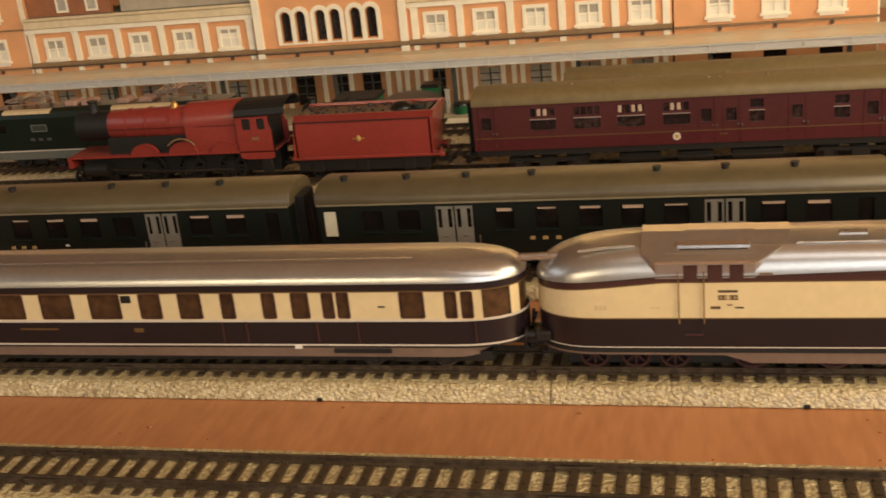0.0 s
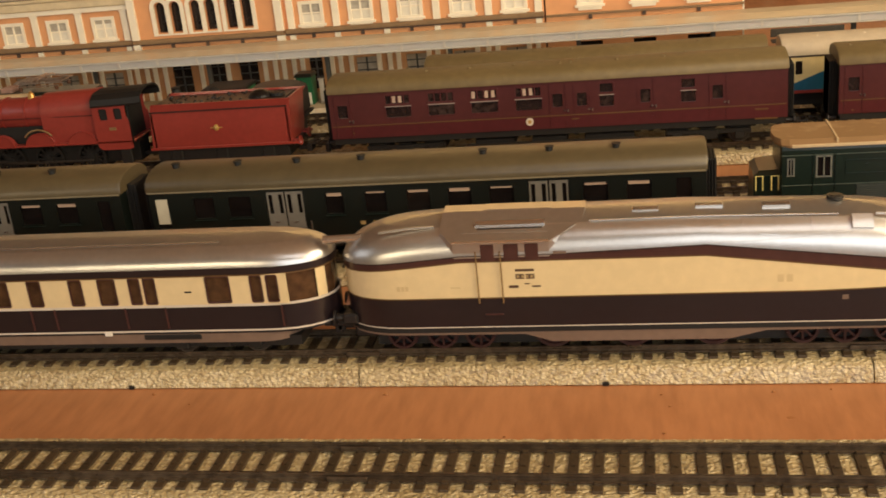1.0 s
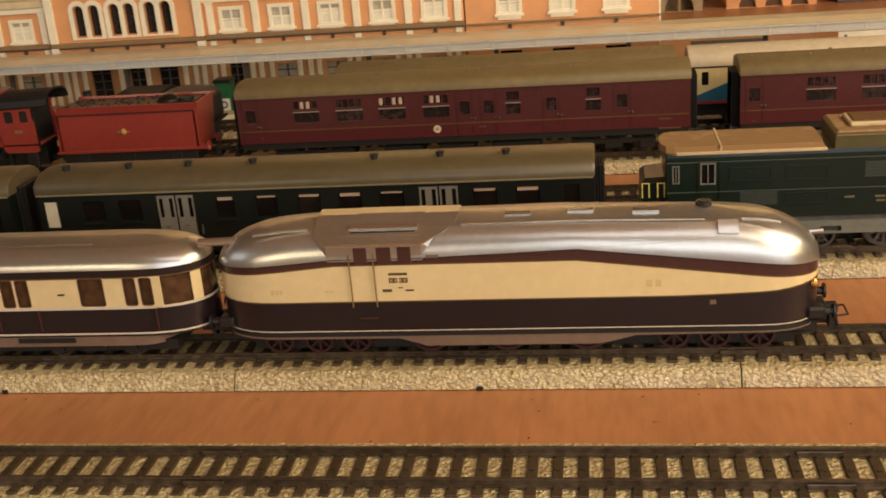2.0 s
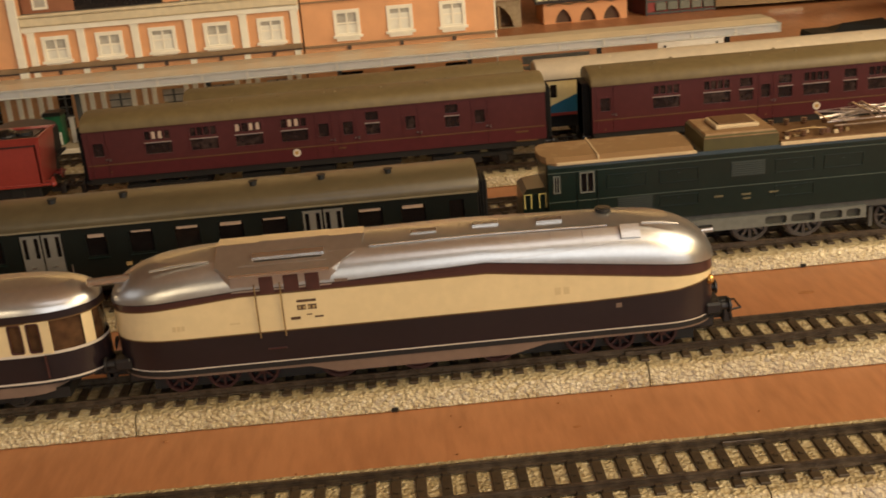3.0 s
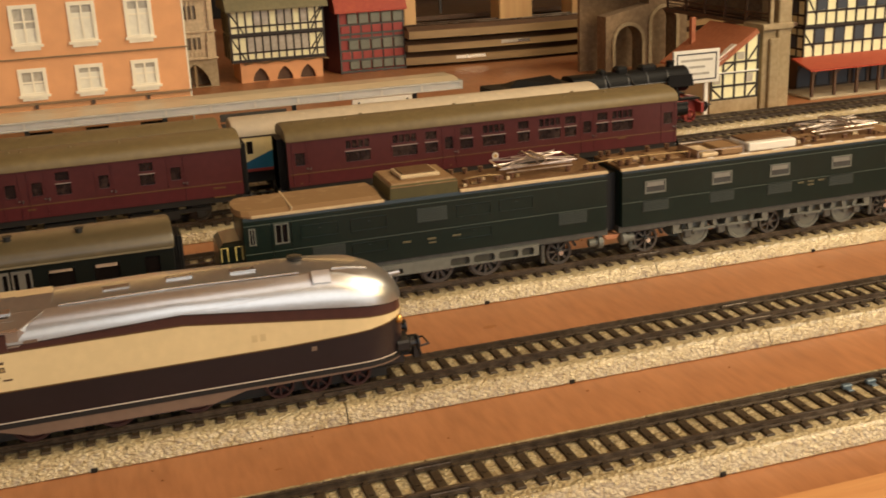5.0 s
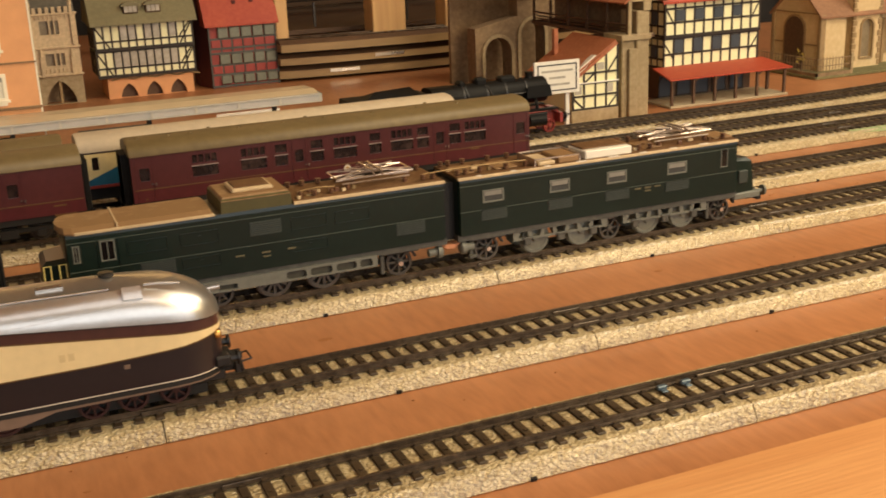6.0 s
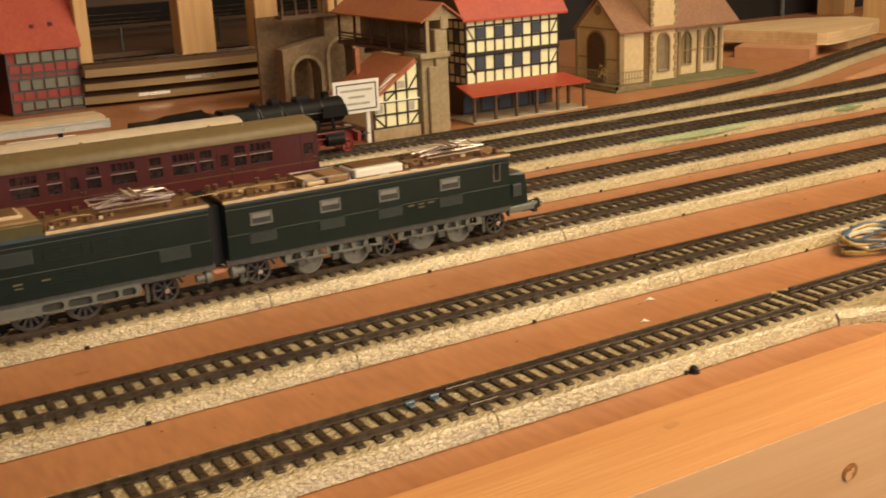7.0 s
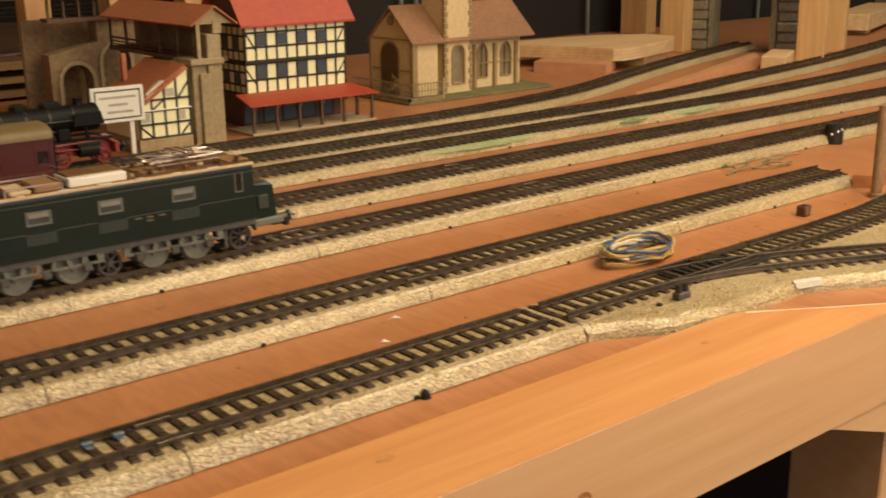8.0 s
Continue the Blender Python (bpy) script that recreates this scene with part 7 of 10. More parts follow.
    for x in (0.4560, 0.4735, 0.4910, 0.5085):
        wheelset(th, x, y0, 0.0075, RED, 10)
    buffers(th, 0.5485, 1, y0, 0.0190, BLACK, 0.004)
    coupler(th, 0.5485, 1, y0, 0.0150)
    td = thing("locomotive_tender", 0.41, y0, ZR, "black tender coupled behind the freight locomotive", "tender")
    part("tank", poly_hull([(x, y0 + s * yy, z) for s in (-1, 1) for x in (0.3780, 0.4390) for yy, z in ((0.0138, 0.0220), (0.0138, 0.0440), (0.0120, 0.0470))]), LOCOBLACK, td, "black tender tank")
    part("coal", poly_hull([(0.3900, y0 - 0.011, 0.046), (0.4350, y0 - 0.011, 0.046), (0.3900, y0 + 0.011, 0.046), (0.4350, y0 + 0.011, 0.046), (0.4000, y0 - 0.004, 0.0515), (0.4300, y0 + 0.004, 0.0515)]), LOCOBLACK, td)
    part("frames", boxed(0.3920, 0.4380, y0 - 0.0130, y0 + 0.0130, 0.0130, 0.0222), LOCOBLACK, td)
    for x in (0.3980, 0.4110, 0.4210, 0.4330):
        wheelset(td, x, y0, 0.0055, STEEL)

# ---------------------------------------------------------------- the station and its platform
ORANGE = material("orange_render", (0.72, 0.35, 0.155), 0.7, vary=0.07, scale=40, bump=0.06, bump_scale=600)
STUCCO = material("cream_stucco", (0.86, 0.78, 0.61), 0.65, vary=0.06, scale=60)
STONEBAND = material("sand_stone_band", (0.70, 0.57, 0.36), 0.7, vary=0.1, scale=80)
COURSE = material("brown_stone_course", (0.25, 0.155, 0.075), 0.7, vary=0.12, scale=80)
DARKLINE = material("dark_shade_and_brackets", (0.09, 0.055, 0.035), 0.7, vary=0.2)
BROWNPANEL = material("brown_panel", (0.48, 0.235, 0.095), 0.6, second=(0.58, 0.32, 0.145), scale=60)
PANE = material("grey_window_pane", (0.40, 0.36, 0.29), 0.25, second=(0.56, 0.51, 0.42), scale=120)
CURTAIN = material("cream_curtain", (0.78, 0.73, 0.60), 0.6, vary=0.06, scale=150)
ATTICBROWN = material("brown_attic_wall", (0.33, 0.125, 0.055), 0.7, vary=0.12, scale=60)
ATTICGREY = material("beige_grey_attic_wall", (0.44, 0.37, 0.27), 0.7, vary=0.12, scale=60)
ATTICOLIVE = material("olive_attic_pane", (0.24, 0.20, 0.10), 0.5, vary=0.15, scale=90)
PANE_DARK = material("dark_window_pane", (0.018, 0.013, 0.012), 0.2, vary=0.3)
SLATE = material("grey_slate_roof", (0.13, 0.115, 0.085), 0.7, vary=0.2, scale=120, bump=0.2, bump_scale=500)
PLATFORM = material("platform_paving", (0.42, 0.34, 0.22), 0.75, vary=0.12, scale=70, bump=0.1, bump_scale=900)
CANOPY = material("canopy_roof_plastic", (0.58, 0.47, 0.31), 0.33, vary=0.08, scale=40)
FASCIA = material("canopy_fascia", (0.50, 0.475, 0.42), 0.16, vary=0.08, scale=80)


def clear_glass(name, colour=(0.9, 0.9, 0.85), rough=0.08):
    m = bpy.data.materials.new(name)
    m.use_nodes = True
    b = m.node_tree.nodes["Principled BSDF"]
    b.inputs["Base Color"].default_value = (*colour, 1)
    b.inputs["Roughness"].default_value = rough
    b.inputs["Transmission Weight"].default_value = 0.55
    b.inputs["IOR"].default_value = 1.35
    return m


GLAZE = clear_glass("canopy_glass", (0.86, 0.86, 0.84), 0.16)


def cross_window(th, x, z0, z1, y, w=0.0195, rows=3, label=""):
    """A white window: moulded surround, sill, two sashes with glazing bars, set in the wall."""
    x0, x1 = x - w / 2, x + w / 2
    win = part("window", pierced(rect(x0, x1, z0, z1), [rect(x0 + 0.0026, x1 - 0.0026, z0 + 0.0030, z1 - 0.0026)], y - 0.0010, 0.0022), STUCCO, th, label)
    part("window_sill", boxed(x0 - 0.0012, x1 + 0.0012, y - 0.0022, y + 0.0002, z0, z0 + 0.0018), STUCCO, win)
    a, b, c, d = x0 + 0.0026, x1 - 0.0026, z0 + 0.0030, z1 - 0.0026
    part("pane", boxed(a, b, y + 0.0006, y + 0.0012, c, d), PANE, win)
    drawn = (0.78, 0.42, 0.55)[int(abs(x) * 1000) % 3]
    part("curtain", boxed(a, b, y + 0.0003, y + 0.0007, c, c + (d - c) * drawn), CURTAIN, win, "cream half curtain")
    bm = boxed(x - 0.0007, x + 0.0007, y - 0.0004, y + 0.0008, c, d)
    z = c + (d - c) * (0.5 if rows < 4 else 0.62)
    box(bm, a, b, y - 0.0002, y + 0.0008, z - 0.0006, z + 0.0006)
    part("sill_apron", boxed(x0 + 0.001, x1 - 0.001, y - 0.0014, y + 0.0002, z0 - 0.0022, z0 + 0.0002), STUCCO, win)
    part("muntin", bm, STUCCO, win)
    return win


def station():
    y = 0.468
    th = thing("station_building", -0.17, 0.49, 0, "long orange station building with cream pilasters and white windows", "station building")
    wing_l = [-0.4638, -0.4251, -0.3867, -0.3477, -0.3090]
    wing_r = [-0.1395, -0.1010, -0.0630, -0.0236, 0.0150]
    arches = [-0.2589, -0.2465, -0.2302, -0.2183, -0.2018, -0.1892]
    hole = lambda x, z0, z1, w=0.0195: rect(x - w / 2 + 0.0006, x + w / 2 - 0.0006, z0 + 0.0004, z1 - 0.0004)
    # upper walls
    part("wall", pierced(rect(-0.4885, -0.2845, 0.0400, 0.0950), [hole(x, 0.0595, 0.0787) for x in wing_l], y, 0.005), ORANGE, th, "orange rendered wing wall")
    part("wall", pierced(rect(-0.1615, 0.0365, 0.0400, 0.0950), [hole(x, 0.0600, 0.0792) for x in wing_r], y, 0.005), ORANGE, th, "orange rendered wing wall")
    part("wall", pierced(rect(-0.2845, -0.1615, 0.0400, 0.1500), [arch(x - 0.0046, x + 0.0046, 0.0632, 0.0865) for x in arches], y - 0.0035, 0.0085), ORANGE, th, "orange centre block wall")
    for x in wing_l:
        cross_window(th, x, 0.0595, 0.0787, y, label="white cross window with moulded surround")
    for x in wing_r:
        cross_window(th, x, 0.0600, 0.0792, y, label="white cross window with moulded surround")
    for k, x in enumerate(arches):
        w = part("arched_window", pierced(arch(x - 0.0076, x + 0.0076, 0.0612, 0.0905), [arch(x - 0.0044, x + 0.0044, 0.0624, 0.0872)], y - 0.0046 - 0.0002 * (k % 2), 0.0020), STUCCO, th, "dark round-headed window with cream surround")
        part("pane", boxed(x - 0.0045, x + 0.0045, y + 0.0015, y + 0.0022, 0.0630, 0.0868), PANE_DARK, w)
    # pilasters
    for x in (-0.4840, -0.4437, -0.4056, -0.3668, -0.3287, -0.2905, -0.1560, -0.1205, -0.0820, -0.0433, -0.0043, 0.0325):
        p = part("pilaster", box(boxed(x - 0.0027, x + 0.0027, y - 0.0016, y + 0.0002, 0.0590, 0.0832, 0.0002), x - 0.0031, x + 0.0031, y - 0.0019, y, 0.0818, 0.0831), STUCCO, th, "cream pilaster")
        part("pilaster_foot", boxed(x - 0.0022, x + 0.0022, y - 0.0016, y + 0.0002, 0.0480, 0.0555), STUCCO, p)
    for x in (-0.2818, -0.1640):
        p = part("pilaster", boxed(x - 0.0030, x + 0.0030, y - 0.0062, y - 0.0033, 0.0590, 0.1500, 0.0003), STUCCO, th, "tall cream corner pilaster")
        part("pilaster_foot", boxed(x - 0.0030, x + 0.0030, y - 0.0062, y - 0.0033, 0.0480, 0.0555), STUCCO, p)
    # cornices
    for x0, x1, dy in ((-0.4885, -0.2845, 0), (-0.1615, 0.0365, 0), (-0.2845, -0.1615, -0.0035)):
        c = part("cornice", boxed(x0, x1, y - 0.0030 + dy, y + 0.0002, 0.0555, 0.0590, 0.0005), COURSE, th, "brown stone string course")
        # Dark strip puts the shade under the course into colour.
        part("painted_shade_line", boxed(x0, x1, y - 0.0024 + dy, y, 0.0545, 0.0556), DARKLINE, c)
    for x0, x1 in ((-0.4885, -0.2845), (-0.1615, 0.0365)):
        c = part("cornice", box(boxed(x0, x1, y - 0.0034, y + 0.0002, 0.0868, 0.0935, 0.0008), x0, x1, y - 0.0046, y + 0.0002, 0.0935, 0.0955, 0.0005), STONEBAND, th, "heavy sand-coloured eaves cornice")
        part("frieze", boxed(x0, x1, y - 0.0022, y + 0.0002, 0.0830, 0.0867, 0.0003), STUCCO, c, "cream frieze")
        part("flat_roof", boxed(x0, x1, y + 0.0002, y + 0.0500, 0.0935, 0.0952), SLATE, th, "flat grey roof of the wing")
        part("attic_roof", boxed(x0, x1, y + 0.0080, y + 0.0500, 0.1260, 0.1290), SLATE, th)
    yb = y + 0.0090
    # The near-black stretch puts an open bay's shade into flat colour.
    for x0, x1, m, lab in ((-0.4885, -0.4125, ATTICBROWN, "brown attic wall"), (-0.4035, -0.2845, ATTICGREY, "beige-grey attic wall"), (-0.1615, -0.1240, ATTICBROWN, "brown attic wall"), (-0.1240, -0.0610, PANE_DARK, "flat near-black sheet painted for the shade of an open bay"), (-0.0610, -0.0490, ORANGE, "orange attic wall"), (-0.0490, 0.0365, ATTICOLIVE, "olive glazed attic wall")):
        part("attic_wall", boxed(x0, x1, yb, yb + 0.004, 0.0950, 0.1262), m, th, lab)
    for x in (-0.4560, -0.4290, -0.1480):
        f = part("attic_window", pierced(rect(x - 0.0055, x + 0.0055, 0.0975, 0.1160), [rect(x - 0.0038, x + 0.0038, 0.0992, 0.1145)], yb - 0.0008, 0.0012), STUCCO, th, "white attic window frame")
        part("pane", boxed(x - 0.0040, x + 0.0040, yb - 0.0003, yb + 0.0002, 0.0990, 0.1147), PANE, f)
    x = -0.0480
    k = 0
    while x < 0.0340:
        part("attic_pier", boxed(x, x + 0.0022, yb - 0.0012, yb + 0.0002, 0.0952, 0.1260, 0.0002), STUCCO, th, "cream attic pier")
        x += (0.0052, 0.0052, 0.0105)[k % 3]
        k += 1
    part("roof", loft(bmesh.new(), [[(-0.288, y - 0.006, 0.150), (-0.158, y - 0.006, 0.150), (-0.158, y + 0.058, 0.150), (-0.288, y + 0.058, 0.150)], [(-0.275, y + 0.02, 0.178), (-0.171, y + 0.02, 0.178), (-0.171, y + 0.032, 0.178), (-0.275, y + 0.032, 0.178)]], True, True), SLATE, th, "grey slate centre roof")
    # lunettes over the ground floor
    for x in wing_l + wing_r + [-0.2525, -0.2240, -0.1955]:
        dy = -0.0035 if -0.2845 < x < -0.1615 else 0
        m = 8
        pr = [(x + 0.0062 * math.cos(math.pi * k / m), 0.0452 + 0.0052 * math.sin(math.pi * k / m)) for k in range(m + 1)]
        part("lunette", loft(bmesh.new(), [[(a, y - 0.0008 + dy, b) for a, b in pr], [(a, y + 0.0002 + dy, b) for a, b in pr]], True, True), STUCCO, th, "cream lunette over the ground floor")
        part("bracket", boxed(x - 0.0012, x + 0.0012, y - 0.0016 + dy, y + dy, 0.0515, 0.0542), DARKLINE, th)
    # ground floor: piers, doors, glazed bays
    doors = [(-0.2590, -0.2430), (-0.2275, -0.2150), (-0.2035, -0.1880), (-0.1465, -0.1360)]
    bays = [(x - 0.0080, x + 0.0080) for x in (-0.4638, -0.4251, -0.3867, -0.3477, -0.3090, -0.1010, -0.0619, -0.0250, 0.0148)]
    holes = [rect(a, b, 0.0115, 0.0390) for a, b in doors] + [rect(a, b, 0.0155, 0.0340) for a, b in bays]
    part("ground_floor_wall", pierced(rect(-0.4885, 0.0365, 0.0, 0.0400), holes, y, 0.004), BROWNPANEL, th, "brown panelled ground floor wall")
    for a, b in doors:
        d = part("door", boxed(a, b, y + 0.0022, y + 0.0030, 0.0110, 0.0392), PANE_DARK, th, "dark glazed station door")
        bm = boxed((a + b) / 2 - 0.0006, (a + b) / 2 + 0.0006, y + 0.0012, y + 0.0024, 0.0115, 0.0390)
        for z in (0.020, 0.0265, 0.033):
            box(bm, a, b, y + 0.0014, y + 0.0024, z, z + 0.0008)
        part("door_muntin", bm, GREY, d)
    for a, b in bays:
        d = part("window", boxed(a, b, y + 0.0018, y + 0.0026, 0.0150, 0.0345), PANE, th, "grey glazed bay")
        bm = boxed((a + b) / 2 - 0.0006, (a + b) / 2 + 0.0006, y + 0.0008, y + 0.0020, 0.0155, 0.0340)
        box(bm, a, b, y + 0.0008, y + 0.0020, 0.0235, 0.0243)
        box(bm, a, b, y + 0.0008, y + 0.0020, 0.0290, 0.0297)
        part("muntin", bm, GREY, d)
    x = -0.4860
    k = 0
    while x < 0.034:
        if not any(a - 0.001 < x < b + 0.001 for a, b in doors + bays):
            part("pier", boxed(x - 0.0018, x + 0.0018, y - 0.0014, y + 0.0002, 0.0, 0.0400, 0.0003), STUCCO, th, "cream ground floor pier")
        x += 0.0068 if k % 2 else 0.0084
        k += 1
    part("back_wall", boxed(-0.4885, 0.0365, 0.5200, 0.5240, 0.0, 0.0950), ORANGE, th)
    part("end_wall", boxed(-0.4885, -0.4845, 0.4730, 0.5200, 0.0, 0.0950), ORANGE, th)
    part("end_wall", boxed(0.0325, 0.0365, 0.4730, 0.5200, 0.0, 0.0950), ORANGE, th)
    part("centre_back_wall", boxed(-0.2845, -0.1615, 0.5240, 0.5280, 0.0, 0.1500), ORANGE, th)


def town_house_orange(x0, x1, xs, label):
    """A plain orange house with three bays, next to the station."""
    y = 0.468
    th = thing("house", (x0 + x1) / 2, 0.49, 0, label, "house", "orange houses beside the station")
    rows = [(0.0600, 0.0802), (0.0948, 0.1240), (0.1345, 0.1600)]
    holes = [rect(x - 0.0090, x + 0.0090, z0 + 0.0004, z1 - 0.0004) for z0, z1 in rows for x in xs] + [rect(x - 0.0080, x + 0.0080, 0.0170, 0.0350) for x in xs]
    part("wall", pierced(rect(x0, x1, 0.0, 0.1700), holes, y, 0.005), ORANGE, th, "plain orange rendered front")
    for i, (z0, z1) in enumerate(rows):
        for x in xs:
            cross_window(th, x, z0, z1, y, 0.0190, 3 if i == 0 else 4, "white casement window")
    for x in xs:
        part("shop_window", boxed(x - 0.0082, x + 0.0082, y + 0.0018, y + 0.0026, 0.0165, 0.0355), PANE_DARK, th, "dark ground floor window")
        m = 8
        pr = [(x + 0.0062 * math.cos(math.pi * k / m), 0.0460 + 0.0040 * math.sin(math.pi * k / m)) for k in range(m + 1)]
        part("lunette", loft(bmesh.new(), [[(a, y - 0.0008, b) for a, b in pr], [(a, y + 0.0002, b) for a, b in pr]], True, True), STUCCO, th)
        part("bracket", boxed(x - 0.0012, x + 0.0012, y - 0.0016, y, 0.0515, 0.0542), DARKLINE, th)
    part("string_course", boxed(x0, x1, y - 0.0018, y + 0.0002, 0.0545, 0.0560), COURSE, th)
    part("string_course", boxed(x0, x1, y - 0.0014, y + 0.0002, 0.0866, 0.0876), COURSE, th)
    part("corner_strip", boxed(x1 - 0.0010, x1 + 0.0002, y - 0.0004, y + 0.0052, 0.0, 0.1700), STUCCO, th, "thin pale corner edge")
    part("side_wall", boxed(x1 - 0.0045, x1 - 0.0002, y + 0.0052, 0.5300, 0.0, 0.1700), ORANGE, th)
    # Left side wall's dark brown stands in for the shade in the gap.
    part("side_wall", boxed(x0, x0 + 0.0045, y + 0.0052, 0.5300, 0.0, 0.1700), DARKLINE, th)
    part("back_wall", boxed(x0, x1, 0.5300, 0.5345, 0.0, 0.1700), ORANGE, th)
    part("roof", loft(bmesh.new(), [[(x0 - 0.003, y - 0.005, 0.170), (x1 + 0.003, y - 0.005, 0.170), (x1 + 0.003, 0.539, 0.170), (x0 - 0.003, 0.539, 0.170)], [(x0 + 0.012, 0.50, 0.20), (x1 - 0.012, 0.50, 0.20), (x1 - 0.012, 0.506, 0.20), (x0 + 0.012, 0.506, 0.20)]], True, True), TILE, th, "red tiled roof")


TILE = material("red_roof_tiles", (0.34, 0.065, 0.030), 0.6, second=(0.46, 0.11, 0.05), scale=160, bump=0.25, bump_scale=700)


def platform():
    p = thing("station_platform", -0.13, 0.436, 0, "sand-coloured station platform with a pale edge", "platform")
    part("paving", boxed(-0.62, 0.360, 0.4075, 0.4665, 0.0, 0.0100, 0.0006), PLATFORM, p)
    part("edge_stone", boxed(-0.62, 0.360, 0.4060, 0.4074, 0.0, 0.0103, 0.0003), STUCCO, p)
    c = thing("platform_canopy", -0.13, 0.43, 0.01, "long platform canopy with tan roof and glazed fascia on slim posts", "canopy")
    x0, x1 = -0.62, 0.3690
    part("roof", loft(bmesh.new(), [[(x, 0.4110, 0.0512), (x, 0.4110, 0.0522), (x, 0.4300, 0.0540), (x, 0.4540, 0.0530), (x, 0.4540, 0.0522), (x, 0.4300, 0.0530)] for x in (x0, x1)], True, True), CANOPY, c, "tan canopy roof")
    f = part("fascia", box(boxed(x0, x1, 0.4100, 0.4116, 0.0516, 0.0530, 0.0002), x0, x1, 0.4100, 0.4116, 0.0466, 0.0476, 0.0002), FASCIA, c, "pale grey fascia rails")
    part("fascia_glass", boxed(x0, x1, 0.4106, 0.4109, 0.0476, 0.0516), GLAZE, f, "milky glass fascia")
    x = x1 - 0.0006
    while x > x0:
        part("mullion", boxed(x - 0.0009, x + 0.0009, 0.4101, 0.4115, 0.0470, 0.0522), FASCIA, f)
        x -= 0.0306
    for k in range(11):
        x = 0.338 - 0.0918 * k
        post = part("post", boxed(x - 0.0016, x + 0.0016, 0.4290, 0.4322, 0.0100, 0.0532, 0.0003), GREY, c, "grey canopy post")
        part("brace", poly_hull([(x + q, yy, z) for q in (-0.0008, 0.0008) for yy, z in ((0.4125, 0.0510), (0.4290, 0.0440), (0.4290, 0.0455), (0.4125, 0.0516))]), GREY, post)
    part("end_fascia", boxed(x1 - 0.0006, x1 + 0.0004, 0.4100, 0.4540, 0.0466, 0.0530), FASCIA, c)


def platform_things():
    y = 0.4260
    b = thing("kiosk", -0.1415, y, 0.01, "narrow bottle-green kiosk with a dark roof on the platform", "kiosk")
    part("body", boxed(-0.1440, -0.1322, y - 0.005, y + 0.007, 0.0100, 0.0310, 0.0004), KIOSK, b, "green kiosk body")
    part("roof", poly_hull([(x, yy, z) for x, yy, z in ((-0.1450, y - 0.0065, 0.0310), (-0.1312, y - 0.0065, 0.0310), (-0.1450, y + 0.0085, 0.0310), (-0.1312, y + 0.0085, 0.0310), (-0.1440, y - 0.005, 0.0332), (-0.1322, y - 0.005, 0.0332), (-0.1440, y + 0.007, 0.0332), (-0.1322, y + 0.007, 0.0332))]), GREEN, b)
    s = part("poster", boxed(-0.1425, -0.1335, y - 0.0056, y - 0.0050, 0.0105, 0.0192), WHITE, b, "white poster with a blue-grey ring")
    n = 16
    ring = [[(-0.1380 + r * math.cos(2 * math.pi * i / n), yy, 0.0149 + r * math.sin(2 * math.pi * i / n)) for i in range(n)] for r, yy in ((0.0029, y - 0.00565), (0.0029, y - 0.0059), (0.0016, y - 0.0059), (0.0016, y - 0.00565))]
    part("printed_ring", loft(bmesh.new(), ring + [ring[0]]), PRINTBLUE, s)
    c = thing("litter_bin", -0.1160, 0.4240, 0.01, "round bottle-green litter bin on the platform", "bin")
    part("drum", loft(bmesh.new(), [ring_z(-0.1160, 0.4240, z, r) for z, r in ((0.0100, 0.0055), (0.0150, 0.0062), (0.0165, 0.0062))], True, True), KIOSK, c)
    part("lid", loft(bmesh.new(), [ring_z(-0.1160, 0.4240, z, r) for z, r in ((0.0165, 0.0066), (0.0175, 0.0060), (0.0185, 0.002))], True, True), GREEN, c)
    p = thing("platform_post", -0.1262, 0.4255, 0.01, "pale grey square post on the platform", "post")
    part("shaft", boxed(-0.1278, -0.1246, 0.4240, 0.4268, 0.0100, 0.0275, 0.0003), FASCIA, p)
    part("post_cap", boxed(-0.1284, -0.1240, 0.4234, 0.4274, 0.0275, 0.0284, 0.0002), FASCIA, p)
    # benches beyond the canopy
    for x, yy, m, lab in ((0.2350, 0.5550, GREY, "dark slatted bench"), (0.3500, 0.5630, WHITE, "white trough bench")):
        b = thing("bench", x, yy, 0, lab + " on the plywood behind the platform", "bench")
        bm = bmesh.new()
        for q in range(3):
            box(bm, x - 0.028, x + 0.028, yy - 0.006 + 0.004 * q, yy - 0.003 + 0.004 * q, 0.0085, 0.0098)
        part("seat", bm, m, b)
        part("backrest", boxed(x - 0.028, x + 0.028, yy + 0.006, yy + 0.0072, 0.0110, 0.0175, 0.0003), m, b)
        for dx in (-0.022, 0.022):
            part("leg", box(boxed(x + dx - 0.001, x + dx + 0.001, yy - 0.006, yy + 0.006, 0.0, 0.0086), x + dx - 0.001, x + dx + 0.001, yy + 0.0055, yy + 0.0068, 0.0086, 0.0150), GREY, b)


PRINTBLUE = material("blue_grey_print", (0.10, 0.11, 0.24), 0.5)


# ---------------------------------------------------------------- the old town and the yard buildings
TIMBER = material("dark_timber", (0.028, 0.0185, 0.012), 0.6, vary=0.2)
YELLOWFILL = material("pale_yellow_infill", (0.84, 0.795, 0.49), 0.65, vary=0.05, scale=90)
SHUTTER = material("slate_blue_shutter", (0.050, 0.060, 0.075), 0.5, vary=0.12, scale=300)
ROOFRED = material("bright_red_roof", (0.36, 0.046, 0.020), 0.55, second=(0.43, 0.075, 0.03), scale=120, bump=0.2, bump_scale=600)
STONE = material("weathered_stone", (0.29, 0.215, 0.115), 0.8, second=(0.41, 0.32, 0.19), scale=120, bump=0.35, bump_scale=500)
